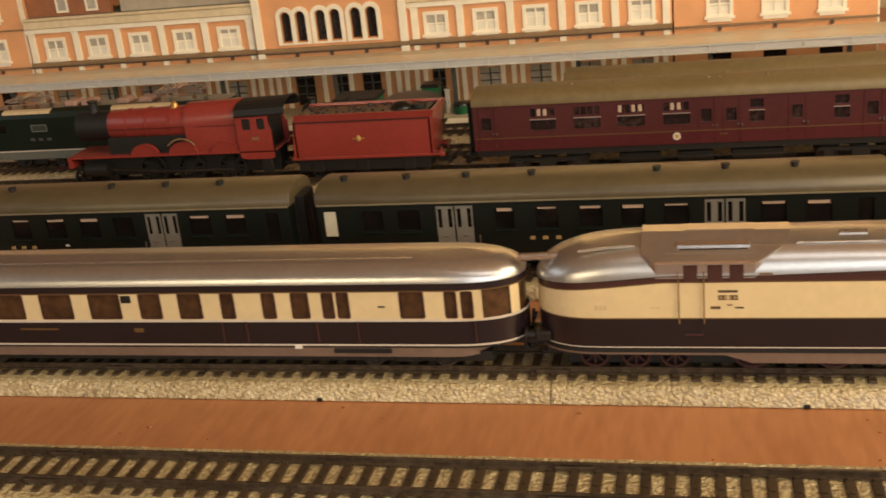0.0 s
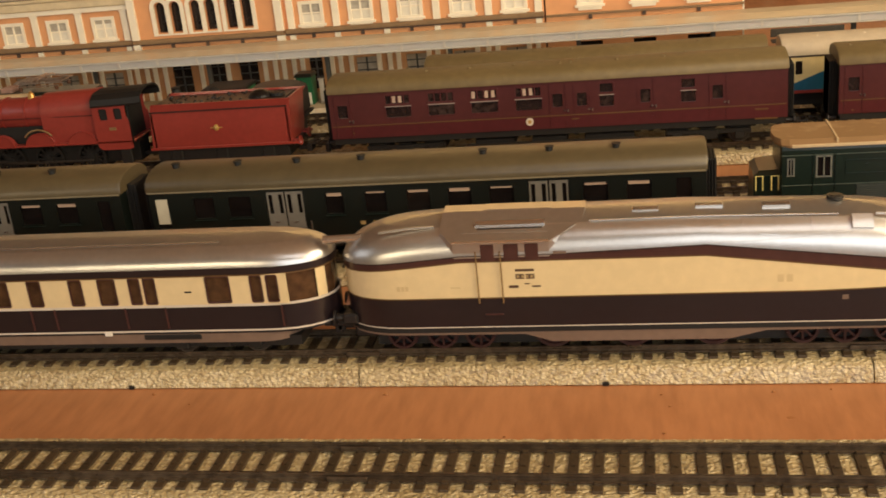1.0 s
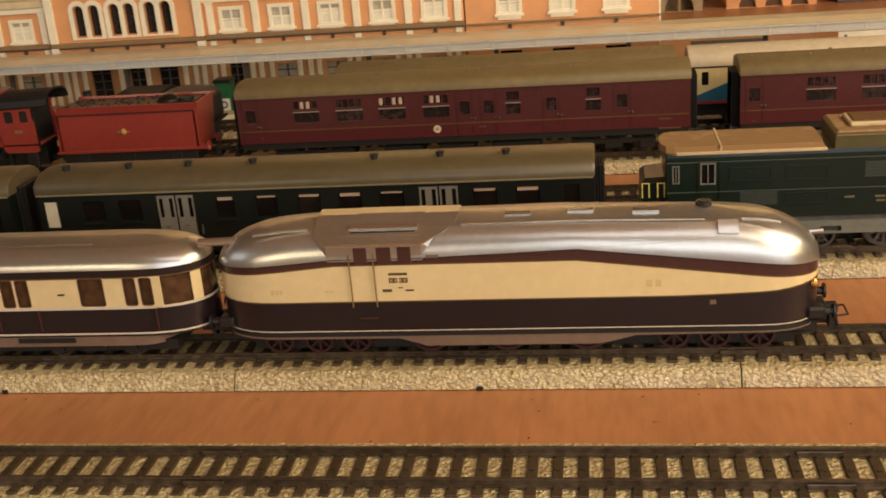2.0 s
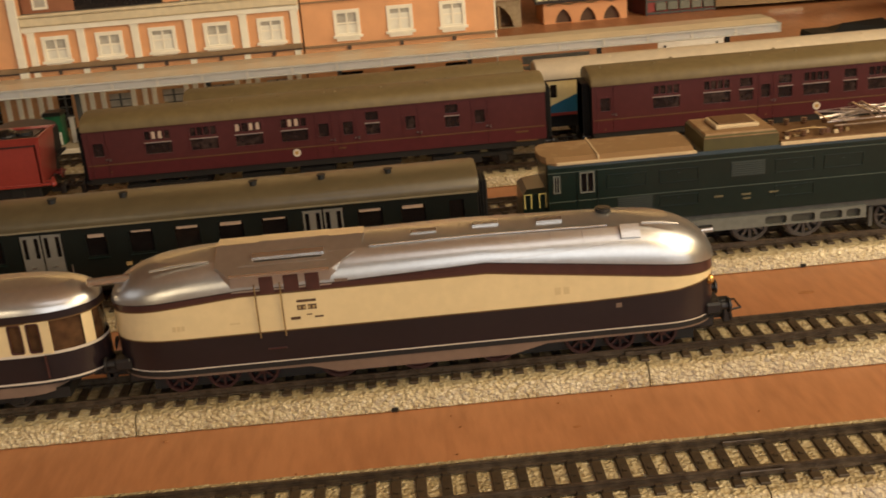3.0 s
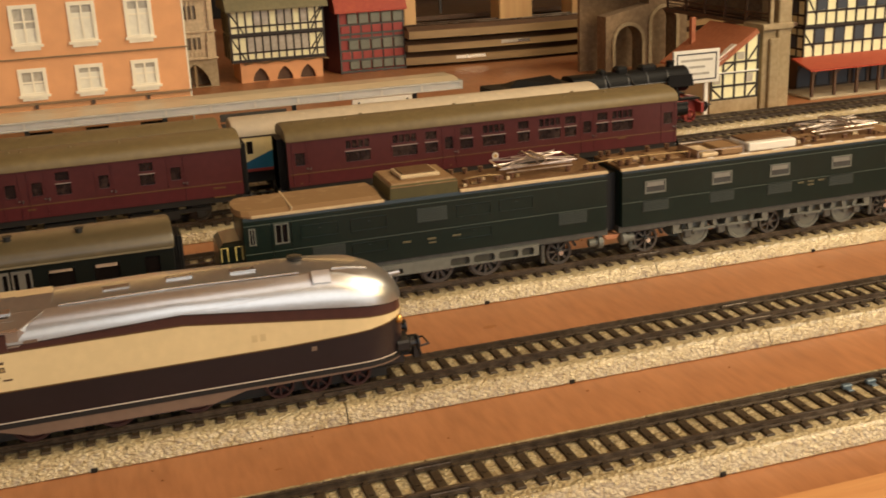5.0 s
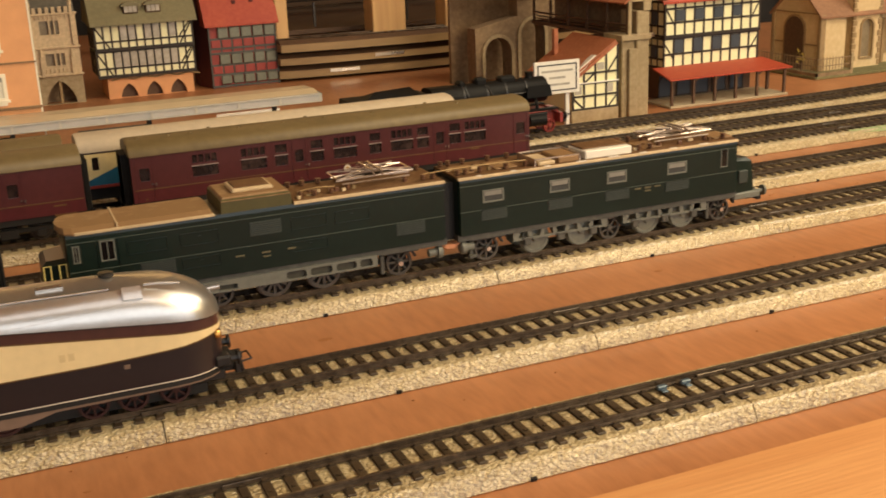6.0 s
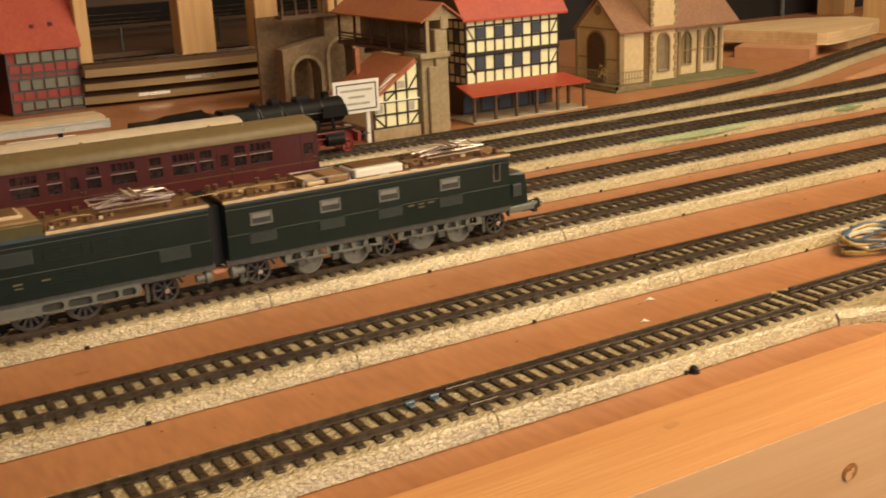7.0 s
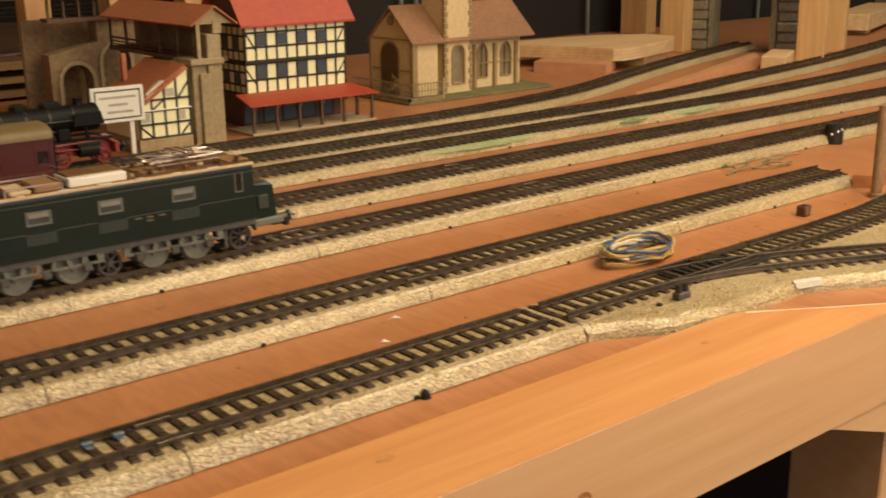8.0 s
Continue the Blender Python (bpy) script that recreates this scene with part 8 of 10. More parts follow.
STONE_DARK = material("dark_stone", (0.18, 0.118, 0.063), 0.85, second=(0.29, 0.20, 0.112), scale=120, bump=0.35, bump_scale=500)
SANDWALL = material("sandstone_wall", (0.57, 0.42, 0.22), 0.75, second=(0.66, 0.51, 0.29), scale=100, bump=0.15, bump_scale=600)
CHURCHROOF = material("brown_roof_tiles", (0.22, 0.105, 0.050), 0.65, second=(0.30, 0.15, 0.075), scale=140, bump=0.25, bump_scale=700)
BEIGE = material("beige_gothic_stone", (0.60, 0.46, 0.28), 0.75, vary=0.16, scale=150, bump=0.2, bump_scale=800)
GREYROOF = material("olive_grey_tiles", (0.215, 0.185, 0.095), 0.65, vary=0.12, scale=120, bump=0.2, bump_scale=600)
BRICKRED = material("brick_red_panel", (0.30, 0.045, 0.035), 0.6, vary=0.12)
BOXGREY = material("grey_window_box", (0.165, 0.170, 0.130), 0.5, vary=0.12)
WOODBROWN = material("brown_timber", (0.10, 0.052, 0.026), 0.65, vary=0.2)


def framed_wall(th, x0, x1, z0, z1, y, cols, cells, mat_fill, braces=()):
    """A half-timbered storey: plaster ground, upright and cross timbers, infill panels and shutters."""
    w = part("plaster_wall", boxed(x0, x1, y, y + 0.004, z0, z1), mat_fill, th)
    bm = bmesh.new()
    n = cols
    for k in range(n + 1):
        x = x0 + (x1 - x0) * k / n
        box(bm, x - 0.0009, x + 0.0009, y - 0.0007, y + 0.0005, z0, z1)
    for f in cells:
        z = z0 + (z1 - z0) * f
        box(bm, x0 - 0.0005, x1 + 0.0005, y - 0.0008, y + 0.0005, z - 0.0009, z + 0.0009)
    for a, b, f0, f1 in braces:
        p, q = Vector((x0 + (x1 - x0) * a, y - 0.0001, z0 + (z1 - z0) * f0)), Vector((x0 + (x1 - x0) * b, y - 0.0001, z0 + (z1 - z0) * f1))
        rod(bm, p, q, 0.0008, 4)
    part("timber_frame", bm, TIMBER, w, "dark timber frame")
    return w


def inn():
    """The half-timbered house with the red roof and veranda."""
    x0, x1, y0, y1 = 0.7175, 0.8225, 0.483, 0.552
    th = thing("half_timbered_house", 0.77, 0.515, 0, "half-timbered house with yellow panels, blue shutters, red roof and veranda", "house")
    part("ground_floor", boxed(x0 + 0.002, x1 - 0.002, y0 + 0.006, y1, 0.0, 0.0300), WOODBROWN, th, "dark brown ground floor")
    for z0, z1, dy in ((0.0300, 0.0572, 0.0), (0.0585, 0.0900, -0.0015)):
        w = framed_wall(th, x0, x1, z0, z1, y0 + dy, 10, (0.02, 0.46, 0.98) if dy == 0 else (0.02, 0.40, 0.80, 0.98), YELLOWFILL, ((0.0, 0.1, 0.85, 0.3), (1.0, 0.9, 0.85, 0.3)))
        h = z1 - z0
        for k in (1.5, 3.5, 5.5, 7.5):
            x = x0 + (x1 - x0) * k / 10
            part("shutter", boxed(x - 0.0045, x + 0.0045, y0 + dy - 0.0010, y0 + dy + 0.0004, z0 + h * (0.50 if dy == 0 else 0.44), z0 + h * (0.94 if dy == 0 else 0.76)), SHUTTER, w, "slate blue shutter")
        part("floor_beam", boxed(x0 - 0.001, x1 + 0.001, y0 + dy - 0.0014, y0 + 0.004, z0 - 0.0013, z0 + 0.0002), TIMBER, w)
        # gable side
        s = part("side_wall", boxed(x0, x0 + 0.004, y0 + dy + 0.0042, y1, z0, z1), YELLOWFILL, th)
        bm = bmesh.new()
        for k in range(8):
            yy = y0 + (y1 - y0) * k / 7
            box(bm, x0 - 0.0006, x0 + 0.0004, yy - 0.0008, yy + 0.0008, z0, z1)
        for f in (0.02, 0.3, 0.72, 0.98):
            box(bm, x0 - 0.0007, x0 + 0.0004, y0, y1, z0 + h * f - 0.0009, z0 + h * f + 0.0009)
        part("timber_frame", bm, TIMBER, s)
        for k in (1.5, 3.5, 5.5):
            yy = y0 + (y1 - y0) * k / 7
            part("shutter", boxed(x0 - 0.0010, x0 + 0.0003, yy - 0.0040, yy + 0.0040, z0 + h * 0.34, z0 + h * 0.70), SHUTTER, s)
        part("far_wall", boxed(x1 - 0.004, x1, y0 + 0.0042, y1, z0, z1), YELLOWFILL, th)
        part("back_wall", boxed(x0 + 0.004, x1 - 0.004, y1 - 0.004, y1, z0, z1), YELLOWFILL, th)
    ym = (y0 + y1) / 2
    part("roof", poly_hull([(x0 - 0.006, y0 - 0.007, 0.0885), (x1 + 0.008, y0 - 0.007, 0.0885), (x0 - 0.006, y0 - 0.007, 0.0905), (x1 + 0.008, y0 - 0.007, 0.0905), (x0 - 0.006, ym - 0.001, 0.1445), (x1 + 0.008, ym - 0.001, 0.1445), (x0 - 0.006, ym, 0.1420), (x1 + 0.008, ym, 0.1420)]), ROOFRED, th, "bright red tiled roof")
    part("roof", poly_hull([(x0 - 0.006, y1 + 0.007, 0.0885), (x1 + 0.008, y1 + 0.007, 0.0885), (x0 - 0.006, y1 + 0.007, 0.0905), (x1 + 0.008, y1 + 0.007, 0.0905), (x0 - 0.006, ym + 0.001, 0.1445), (x1 + 0.008, ym + 0.001, 0.1445), (x0 - 0.006, ym, 0.1420), (x1 + 0.008, ym, 0.1420)]), ROOFRED, th, "bright red tiled roof")
    part("gable", poly_hull([(x0 + q, yy, z) for q in (0, 0.003) for yy, z in ((y0, 0.0885), (y1, 0.0885), (ym, 0.140))]), WOODBROWN, th)
    # veranda
    part("veranda_floor", boxed(0.7000, 0.8300, 0.4450, y0 + 0.006, 0.0, 0.0022, 0.0004), PLATFORM, th, "grey veranda slab")
    part("veranda_roof", poly_hull([(0.6985, 0.4440, 0.0262), (0.8330, 0.4440, 0.0262), (0.6985, 0.4440, 0.0250), (0.8330, 0.4440, 0.0250), (0.7060, y0, 0.0315), (0.8290, y0, 0.0315), (0.7060, y0, 0.0300), (0.8290, y0, 0.0300)]), ROOFRED, th, "red veranda roof")
    for x in (0.7030, 0.7260, 0.7490, 0.7720, 0.7960, 0.8270):
        p = part("veranda_post", boxed(x - 0.0012, x + 0.0012, 0.4465, 0.4490, 0.0022, 0.0256, 0.0002), WOODBROWN, th, "brown veranda post")
        if x < 0.80:
            part("post_brace", poly_hull([(x + a, 0.4472 + q, z) for q in (0, 0.0012) for a, z in ((0.001, 0.0205), (0.0065, 0.0248), (0.001, 0.0248))]), WOODBROWN, p)
    part("veranda_post", boxed(0.8255, 0.8280, 0.4700, 0.4725, 0.0022, 0.0290), WOODBROWN, th, "brown veranda post")
    for k in range(5):
        x = 0.724 + 0.020 * k
        part("arched_opening", pierced(arch(x - 0.0080, x + 0.0080, 0.0024, 0.0235), [arch(x - 0.0068, x + 0.0068, 0.0040, 0.0222)], y0 + 0.0048, 0.0012), TIMBER, th)
        part("dark_glass", boxed(x - 0.0070, x + 0.0070, y0 + 0.0054, y0 + 0.0060, 0.0030, 0.0225), SHUTTER, th)


def gate_tower():
    """The stone gate column, the covered gallery and the arches behind."""
    th = thing("gate_tower", 0.66, 0.44, 0, "grey-brown stone gate pillars carrying a roofed timber gallery", "tower")
    part("pillar", boxed(0.6555, 0.6680, 0.4320, 0.4580, 0.0, 0.0900, 0.0008), STONE, th, "weathered stone pillar")
    part("pillar", boxed(0.6425, 0.6552, 0.4345, 0.4580, 0.0, 0.0660, 0.0008), STONE, th, "weathered stone pillar")
    part("buttress", boxed(0.6475, 0.6560, 0.4305, 0.4344, 0.0, 0.0590, 0.0008), STONE, th)
    part("lintel", boxed(0.6395, 0.6690, 0.4300, 0.4600, 0.0660, 0.0710, 0.0006), STONE, th, "stone lintel")
    part("upper_pillar", boxed(0.6610, 0.6690, 0.4310, 0.4590, 0.0900, 0.1010, 0.0005), STONE, th)
    g0, g1 = 0.4330, 0.6050
    xf, xb = 0.6480, 0.6740
    part("gallery_floor", boxed(xf - 0.002, xb, g0, g1, 0.0672, 0.0705, 0.0003), WOODBROWN, th, "timber gallery floor")
    part("gallery_back", boxed(xb - 0.002, xb, g0 + 0.027, g1, 0.0705, 0.0980), STONE_DARK, th)
    rail = part("gallery_rail", rod(rod(rod(bmesh.new(), (xf, g0, 0.0785), (xf, g1, 0.0785), 0.0009, 6), (xf, g0, 0.0752), (xf, g1, 0.0752), 0.0006, 6), (xf, g0, 0.0728), (xf, g1, 0.0728), 0.0006, 6), WOODBROWN, th, "brown gallery railing")
    for k in range(6):
        y = g0 + 0.002 + (g1 - g0 - 0.004) * k / 5
        part("gallery_post", boxed(xf - 0.001, xf + 0.001, y - 0.001, y + 0.001, 0.0705, 0.0985), WOODBROWN, th)
    xm = (xf + xb) / 2 + 0.001
    for a, b in ((xf - 0.008, xm), (xb + 0.008, xm)):
        part("gallery_roof", poly_hull([(a, y, z) for y in (g0 - 0.006, g1) for z in (0.0965, 0.0978)] + [(b, y, z) for y in (g0 - 0.006, g1) for z in (0.1110, 0.1125)]), TERRA, th, "terracotta gallery roof")
    part("gable", poly_hull([(xf - 0.005, g0 - 0.001, 0.0978), (xb + 0.005, g0 - 0.001, 0.0978), (xm, g0 - 0.001, 0.1105), (xf - 0.005, g0 + 0.001, 0.0978), (xb + 0.005, g0 + 0.001, 0.0978), (xm, g0 + 0.001, 0.1105)]), STONE, th, "stone gable")
    part("gable_post", boxed(xf - 0.001, xf + 0.002, g0 - 0.001, g0 + 0.0015, 0.0710, 0.0980), STONE, th)
    w = thing("town_wall", 0.65, 0.66, 0, "dark stone town wall with two tall arches", "wall")
    part("wall", pierced([(0.6080, 0.0), (0.7000, 0.0), (0.7000, 0.0900), (0.6560, 0.0900), (0.6560, 0.0700), (0.6080, 0.0600)], [arch(0.6180, 0.6480, 0.0004, 0.0500), arch(0.6590, 0.6870, 0.0004, 0.0655)], 0.655, 0.020), STONE_DARK, w, "dark stone wall")
    for x0, x1, z1 in ((0.6180, 0.6480, 0.0500), (0.6590, 0.6870, 0.0655)):
        part("arch_ring", pierced(arch(x0 - 0.0035, x1 + 0.0035, 0.0, z1 + 0.0035), [arch(x0, x1, 0.0002, z1)], 0.6530, 0.004), STONE, w, "stone arch ring")
    part("timber_gallery", boxed(0.6080, 0.7000, 0.650, 0.668, 0.0900, 0.0935), WOODBROWN, w)
    for k in range(7):
        part("gallery_post", boxed(0.609 + 0.0148 * k, 0.611 + 0.0148 * k, 0.651, 0.653, 0.0935, 0.1150), WOODBROWN, w)
    part("wall_roof", poly_hull([(x, y, z) for x in (0.600, 0.706) for y, z in ((0.640, 0.1120), (0.640, 0.1135), (0.662, 0.1320), (0.684, 0.1135))]), TERRA, w, "terracotta wall roof")
    part("inner_wall", boxed(0.600, 0.720, 0.700, 0.705, 0.0, 0.0900), STONE_DARK, w)


TERRA = material("terracotta_tiles", (0.34, 0.105, 0.045), 0.6, second=(0.44, 0.16, 0.07), scale=140, bump=0.25, bump_scale=700)


def shed():
    """The small half-timbered lean-to beside the gate."""
    x0, x1, y0, y1 = 0.5935, 0.6385, 0.4340, 0.5000
    th = thing("half_timbered_shed", 0.615, 0.465, 0, "small half-timbered shed with a red lean-to roof and stone plinth", "shed")
    part("plinth", boxed(x0 - 0.001, x1, y0 - 0.0012, y1, 0.0, 0.0115, 0.0005), STONE, th, "grey stone plinth")
    w = part("gable_wall", poly_hull([(x, y, z) for y in (y0, y1 - 0.001) for x, z in ((x0, 0.0115), (x1, 0.0115), (x1, 0.0640), (x1 - 0.004, 0.0660), (x0, 0.0390))]), YELLOWFILL, th, "cream plaster gable wall")
    bm = bmesh.new()
    for x, top in ((x0 + 0.0008, 0.039), (x0 + 0.0115, 0.046), (x0 + 0.0225, 0.053), (x0 + 0.033, 0.060), (x1 - 0.0008, 0.064)):
        box(bm, x - 0.0008, x + 0.0008, y0 - 0.0008, y0 + 0.0004, 0.0115, top)
    for z in (0.0121, 0.0230, 0.0335, 0.0420):
        box(bm, x0 if z < 0.039 else x0 + 0.006, x1, y0 - 0.0009, y0 + 0.0004, z - 0.0008, z + 0.0008)
    for (a, b), (c, d) in (((x0, 0.0230), (x0 + 0.0115, 0.0120)), ((x1, 0.0230), (x1 - 0.010, 0.0120)), ((x1, 0.0560), (x1 - 0.010, 0.0425)), ((x0 + 0.0115, 0.0335), (x0 + 0.0225, 0.0420))):
        rod(bm, (a, y0 - 0.0002, b), (c, y0 - 0.0002, d), 0.0008, 4)
    part("timber_frame", bm, TIMBER, w, "dark timber frame")
    for x in (x0 + 0.006, x1 - 0.0085):
        part("window", boxed(x - 0.0032, x + 0.0032, y0 - 0.0006, y0 + 0.0004, 0.0248, 0.0318), PANE, w)
    part("window", boxed(x0 + 0.0245, x0 + 0.0310, y0 - 0.0006, y0 + 0.0004, 0.0440, 0.0500), PANE, w)
    part("white_cornice", boxed(x0, x1, y0 - 0.0016, y0 + 0.0002, 0.0336, 0.0346), WHITE, w)
    part("barge_board", poly_hull([(x, y, z) for y in (y0 - 0.0035, y0 - 0.0015) for x, z in ((x0 - 0.006, 0.0345), (x0 - 0.002, 0.0345), (x1 - 0.002, 0.0650), (x1 - 0.004, 0.0668))]), TERRA, th)
    part("roof", poly_hull([(x, y, z) for y in (y0 - 0.003, y1 + 0.004) for x, z in ((x0 - 0.008, 0.0350), (x0 - 0.008, 0.0364), (x1 - 0.004, 0.0668), (x1 - 0.004, 0.0684))]), TERRA, th, "red lean-to roof")
    part("white_dormer", poly_hull([(0.6000, y0 - 0.002, 0.0425), (0.6170, y0 - 0.002, 0.0560), (0.6000, y0 + 0.012, 0.0425), (0.6170, y0 + 0.012, 0.0560), (0.6005, y0 - 0.002, 0.0475), (0.6150, y0 - 0.002, 0.0570)]), WHITE, th, "white dormer cheek")
    part("chimney", boxed(0.6080, 0.6120, 0.4900, 0.4945, 0.045, 0.0740, 0.0003), TERRA, th)


def notice_board():
    y = 0.4230
    th = thing("notice_board", 0.58, y, 0, "white notice board with a black border on a white post", "sign")
    a, b, z0, z1 = 0.5515, 0.5935, 0.0300, 0.0570
    part("post", boxed(0.5815, 0.5850, y, y + 0.0030, 0.0, 0.0310, 0.0003), WHITE, th, "white post")
    part("foot", boxed(0.5790, 0.5875, y - 0.004, y + 0.006, 0.0, 0.0016, 0.0003), WHITE, th)
    p = part("panel", boxed(a, b, y - 0.0020, y + 0.0002, z0, z1, 0.0003), WHITE, th, "white panel")
    part("border", pierced(rect(a + 0.0028, b - 0.0028, z0 + 0.0026, z1 - 0.0026), [rect(a + 0.0038, b - 0.0038, z0 + 0.0036, z1 - 0.0036)], y - 0.0023, 0.0004), SOOT, p, "black border line")
    for x0, x1, z in ((a + 0.0065, b - 0.0065, 0.0480), (a + 0.0135, b - 0.0135, 0.0425), (a + 0.0120, b - 0.0095, 0.0370)):
        part("lettering", boxed(x0, x1, y - 0.0022, y - 0.0019, z, z + 0.0018), GREYTEXT, p, "grey lettering bar")


GREYTEXT = material("grey_lettering", (0.28, 0.26, 0.22), 0.6, second=(0.50, 0.47, 0.40), scale=900)


def church():
    th = thing("church", 1.0, 0.55, 0, "small sandstone church with brown roof, tower and round-arched windows", "church")
    xa, xb, y0, y1, ze = 0.9350, 1.0930, 0.5210, 0.5930, 0.0575
    ym = (y0 + y1) / 2
    part("yard", boxed(0.9050, 1.1100, 0.4930, 0.6050, 0.0, 0.0030, 0.0006), MOSSYARD, th, "mossy churchyard base")
    ws = [(0.9480, 0.9600), (1.0310, 1.0435), (1.0650, 1.0785)]
    part("side_wall", pierced(rect(xa, xb, 0.003, ze), [arch(a, b, 0.0140, 0.0500, pointed=True) for a, b in ws[1:]], y0 + 0.012, 0.004), SANDWALL, th, "sandstone nave wall")
    for a, b in ws[1:]:
        f = part("window_frame", pierced(arch(a - 0.0016, b + 0.0016, 0.0124, 0.0518, pointed=True), [arch(a, b, 0.0140, 0.0500, pointed=True)], y0 + 0.0108, 0.0020), SANDSTONE2, th)
        part("pane", boxed(a, b, y0 + 0.0142, y0 + 0.0150, 0.0140, 0.0505), PANE_BROWN, f)
        part("mullion", boxed((a + b) / 2 - 0.0003, (a + b) / 2 + 0.0006, y0 + 0.0120, y0 + 0.0144, 0.0140, 0.0490), SANDSTONE2, f)
    for x in (1.0250, 1.0545, 1.0860):
        part("buttress", boxed(x - 0.002, x + 0.002, y0 + 0.0085, y0 + 0.0122, 0.003, 0.0500, 0.0004), SANDSTONE2, th)
    part("string_course", boxed(xa, xb, y0 + 0.0105, y0 + 0.0122, 0.0285, 0.0298), SANDSTONE2, th)
    part("front_bay", boxed(xa, 0.9650, y0, y0 + 0.0122, 0.003, ze), SANDWALL, th, "sandstone corner bay")
    # gable front towards the yard
    g = part("gable_front", poly_hull([(xa - q, y, z) for q in (0, 0.003) for y, z in ((y0, 0.003), (y1, 0.003), (y1, 0.060), (y0, 0.060), (ym, 0.0905))]), SANDWALL, th, "sandstone gable front")
    m = 10
    dr = [(0.5440, 0.003), (0.5730, 0.003)] + [(0.5585 + 0.0145 * math.cos(math.pi * k / m), 0.0420 + 0.0145 * math.sin(math.pi * k / m)) for k in range(m + 1)]
    part("door_surround", loft(bmesh.new(), [[(xa - 0.0032, ym + (y - ym) * 1.16, 0.003 + (z - 0.003) * 1.04) for y, z in dr], [(xa - 0.0040, ym + (y - ym) * 1.16, 0.003 + (z - 0.003) * 1.04) for y, z in dr]], True, True), SANDSTONE2, g)
    part("door", loft(bmesh.new(), [[(xa - 0.0036, y, z) for y, z in dr], [(xa - 0.0046, y, z) for y, z in dr]], True, True), WOODBROWN, g, "brown arched church door")
    part("rose_window", rod(bmesh.new(), (xa - 0.0028, ym, 0.0795), (xa - 0.0040, ym, 0.0795), 0.0052, 16), PANE_BROWN, g, "round window")
    for z in (0.0600, 0.0285):
        part("string_course", boxed(xa - 0.0042, xa - 0.0028, y0, y1, z, z + 0.0013), SANDSTONE2, g)
    for y in (y0, y1):
        part("corner_pier", boxed(xa - 0.0045, xa + 0.002, y - 0.0024, y + 0.0024, 0.003, 0.0600, 0.0005), SANDSTONE2, g)
    for a, b in ((y0 - 0.004, ym), (y1 + 0.004, ym)):
        part("roof", poly_hull([(x, a, z) for x in (xa - 0.006, xb + 0.008) for z in (0.0560, 0.0578)] + [(x, b, z) for x in (xa - 0.006, xb + 0.008) for z in (0.0920, 0.0945)]), CHURCHROOF, th, "brown tiled roof")
    # tower with quoins
    part("tower", pierced(rect(0.9735, 1.0110, 0.003, 0.1500), [arch(0.9845, 0.9995, 0.0130, 0.0520)], y0 - 0.0010, 0.004), SANDWALL, th, "sandstone tower front")
    part("tower_body", boxed(0.9737, 1.0108, y0 + 0.0035, y0 + 0.036, 0.003, 0.1500), SANDWALL, th)
    part("tower_pane", boxed(0.9845, 0.9995, y0 + 0.0022, y0 + 0.0030, 0.0130, 0.0525), PANE_BROWN, th)
    part("window_frame", pierced(arch(0.9828, 1.0012, 0.0112, 0.0540), [arch(0.9845, 0.9995, 0.0130, 0.0520)], y0 - 0.0024, 0.0018), SANDSTONE2, th)
    for k in range(24):
        z = 0.004 + 0.006 * k
        for x, d in ((0.9735, 1), (1.0110, -1)):
            l = 0.0046 if k % 2 else 0.0030
            part("quoin", boxed(min(x - d * 0.0006, x + d * l), max(x - d * 0.0006, x + d * l), y0 - 0.0019, y0 + 0.001, z, z + 0.0054, 0.0003), SANDSTONE2, th)
    part("back_wall", boxed(xa, xb, y1 - 0.004, y1, 0.003, ze), SANDWALL, th)
    part("end_wall", boxed(xb - 0.004, xb, y0 + 0.016, y1 - 0.004, 0.003, ze), SANDWALL, th)
    f = thing("churchyard_fence", 0.92, 0.53, 0, "low dark churchyard fence with mossy wall", "fence")
    for (ax, ay), (bx, by) in (((0.9070, 0.4945), (0.9070, 0.5930)), ((0.9070, 0.4945), (0.9500, 0.4945))):
        n = 22 if ax == bx else 11
        bm = bmesh.new()
        for k in range(n + 1):
            x, y = ax + (bx - ax) * k / n, ay + (by - ay) * k / n
            rod(bm, (x, y, 0.003), (x, y, 0.0215), 0.00035, 5)
        for z in (0.006, 0.0130, 0.0200):
            rod(bm, (ax, ay, z), (bx, by, z), 0.0004, 5)
        part("fence_panel", bm, STONE_DARK, f, "dark iron fence panel")
        part("fence_wall", boxed(min(ax, bx) - 0.001, max(ax, bx) + 0.001, min(ay, by) - 0.001, max(ay, by) + 0.001, 0.003, 0.0062), STONE_DARK, f)
    part("gate_post", boxed(0.9490, 0.9515, 0.4930, 0.4955, 0.003, 0.0240, 0.0003), STONE, f)
    s = thing("yellow_shrub", 0.922, 0.535, 0.003, "small yellow flowering shrub in the churchyard", "shrub")
    rnd = random.Random(4)
    bm = bmesh.new()
    for _ in range(70):
        p = Vector((0.922 + rnd.gauss(0, 0.0026), 0.535 + rnd.gauss(0, 0.0030), 0.012 + abs(rnd.gauss(0, 0.006))))
        q = [p + Vector((rnd.uniform(-1, 1), rnd.uniform(-1, 1), rnd.uniform(-1, 1))) * 0.0014 for _ in range(3)]
        bm.faces.new([bm.verts.new(v) for v in q])
    part("leaves", bm, SHRUB, s, kind="stuff")
    part("stem", rod(bmesh.new(), (0.922, 0.535, 0.003), (0.922, 0.535, 0.014), 0.0006, 6), WOODBROWN, s)


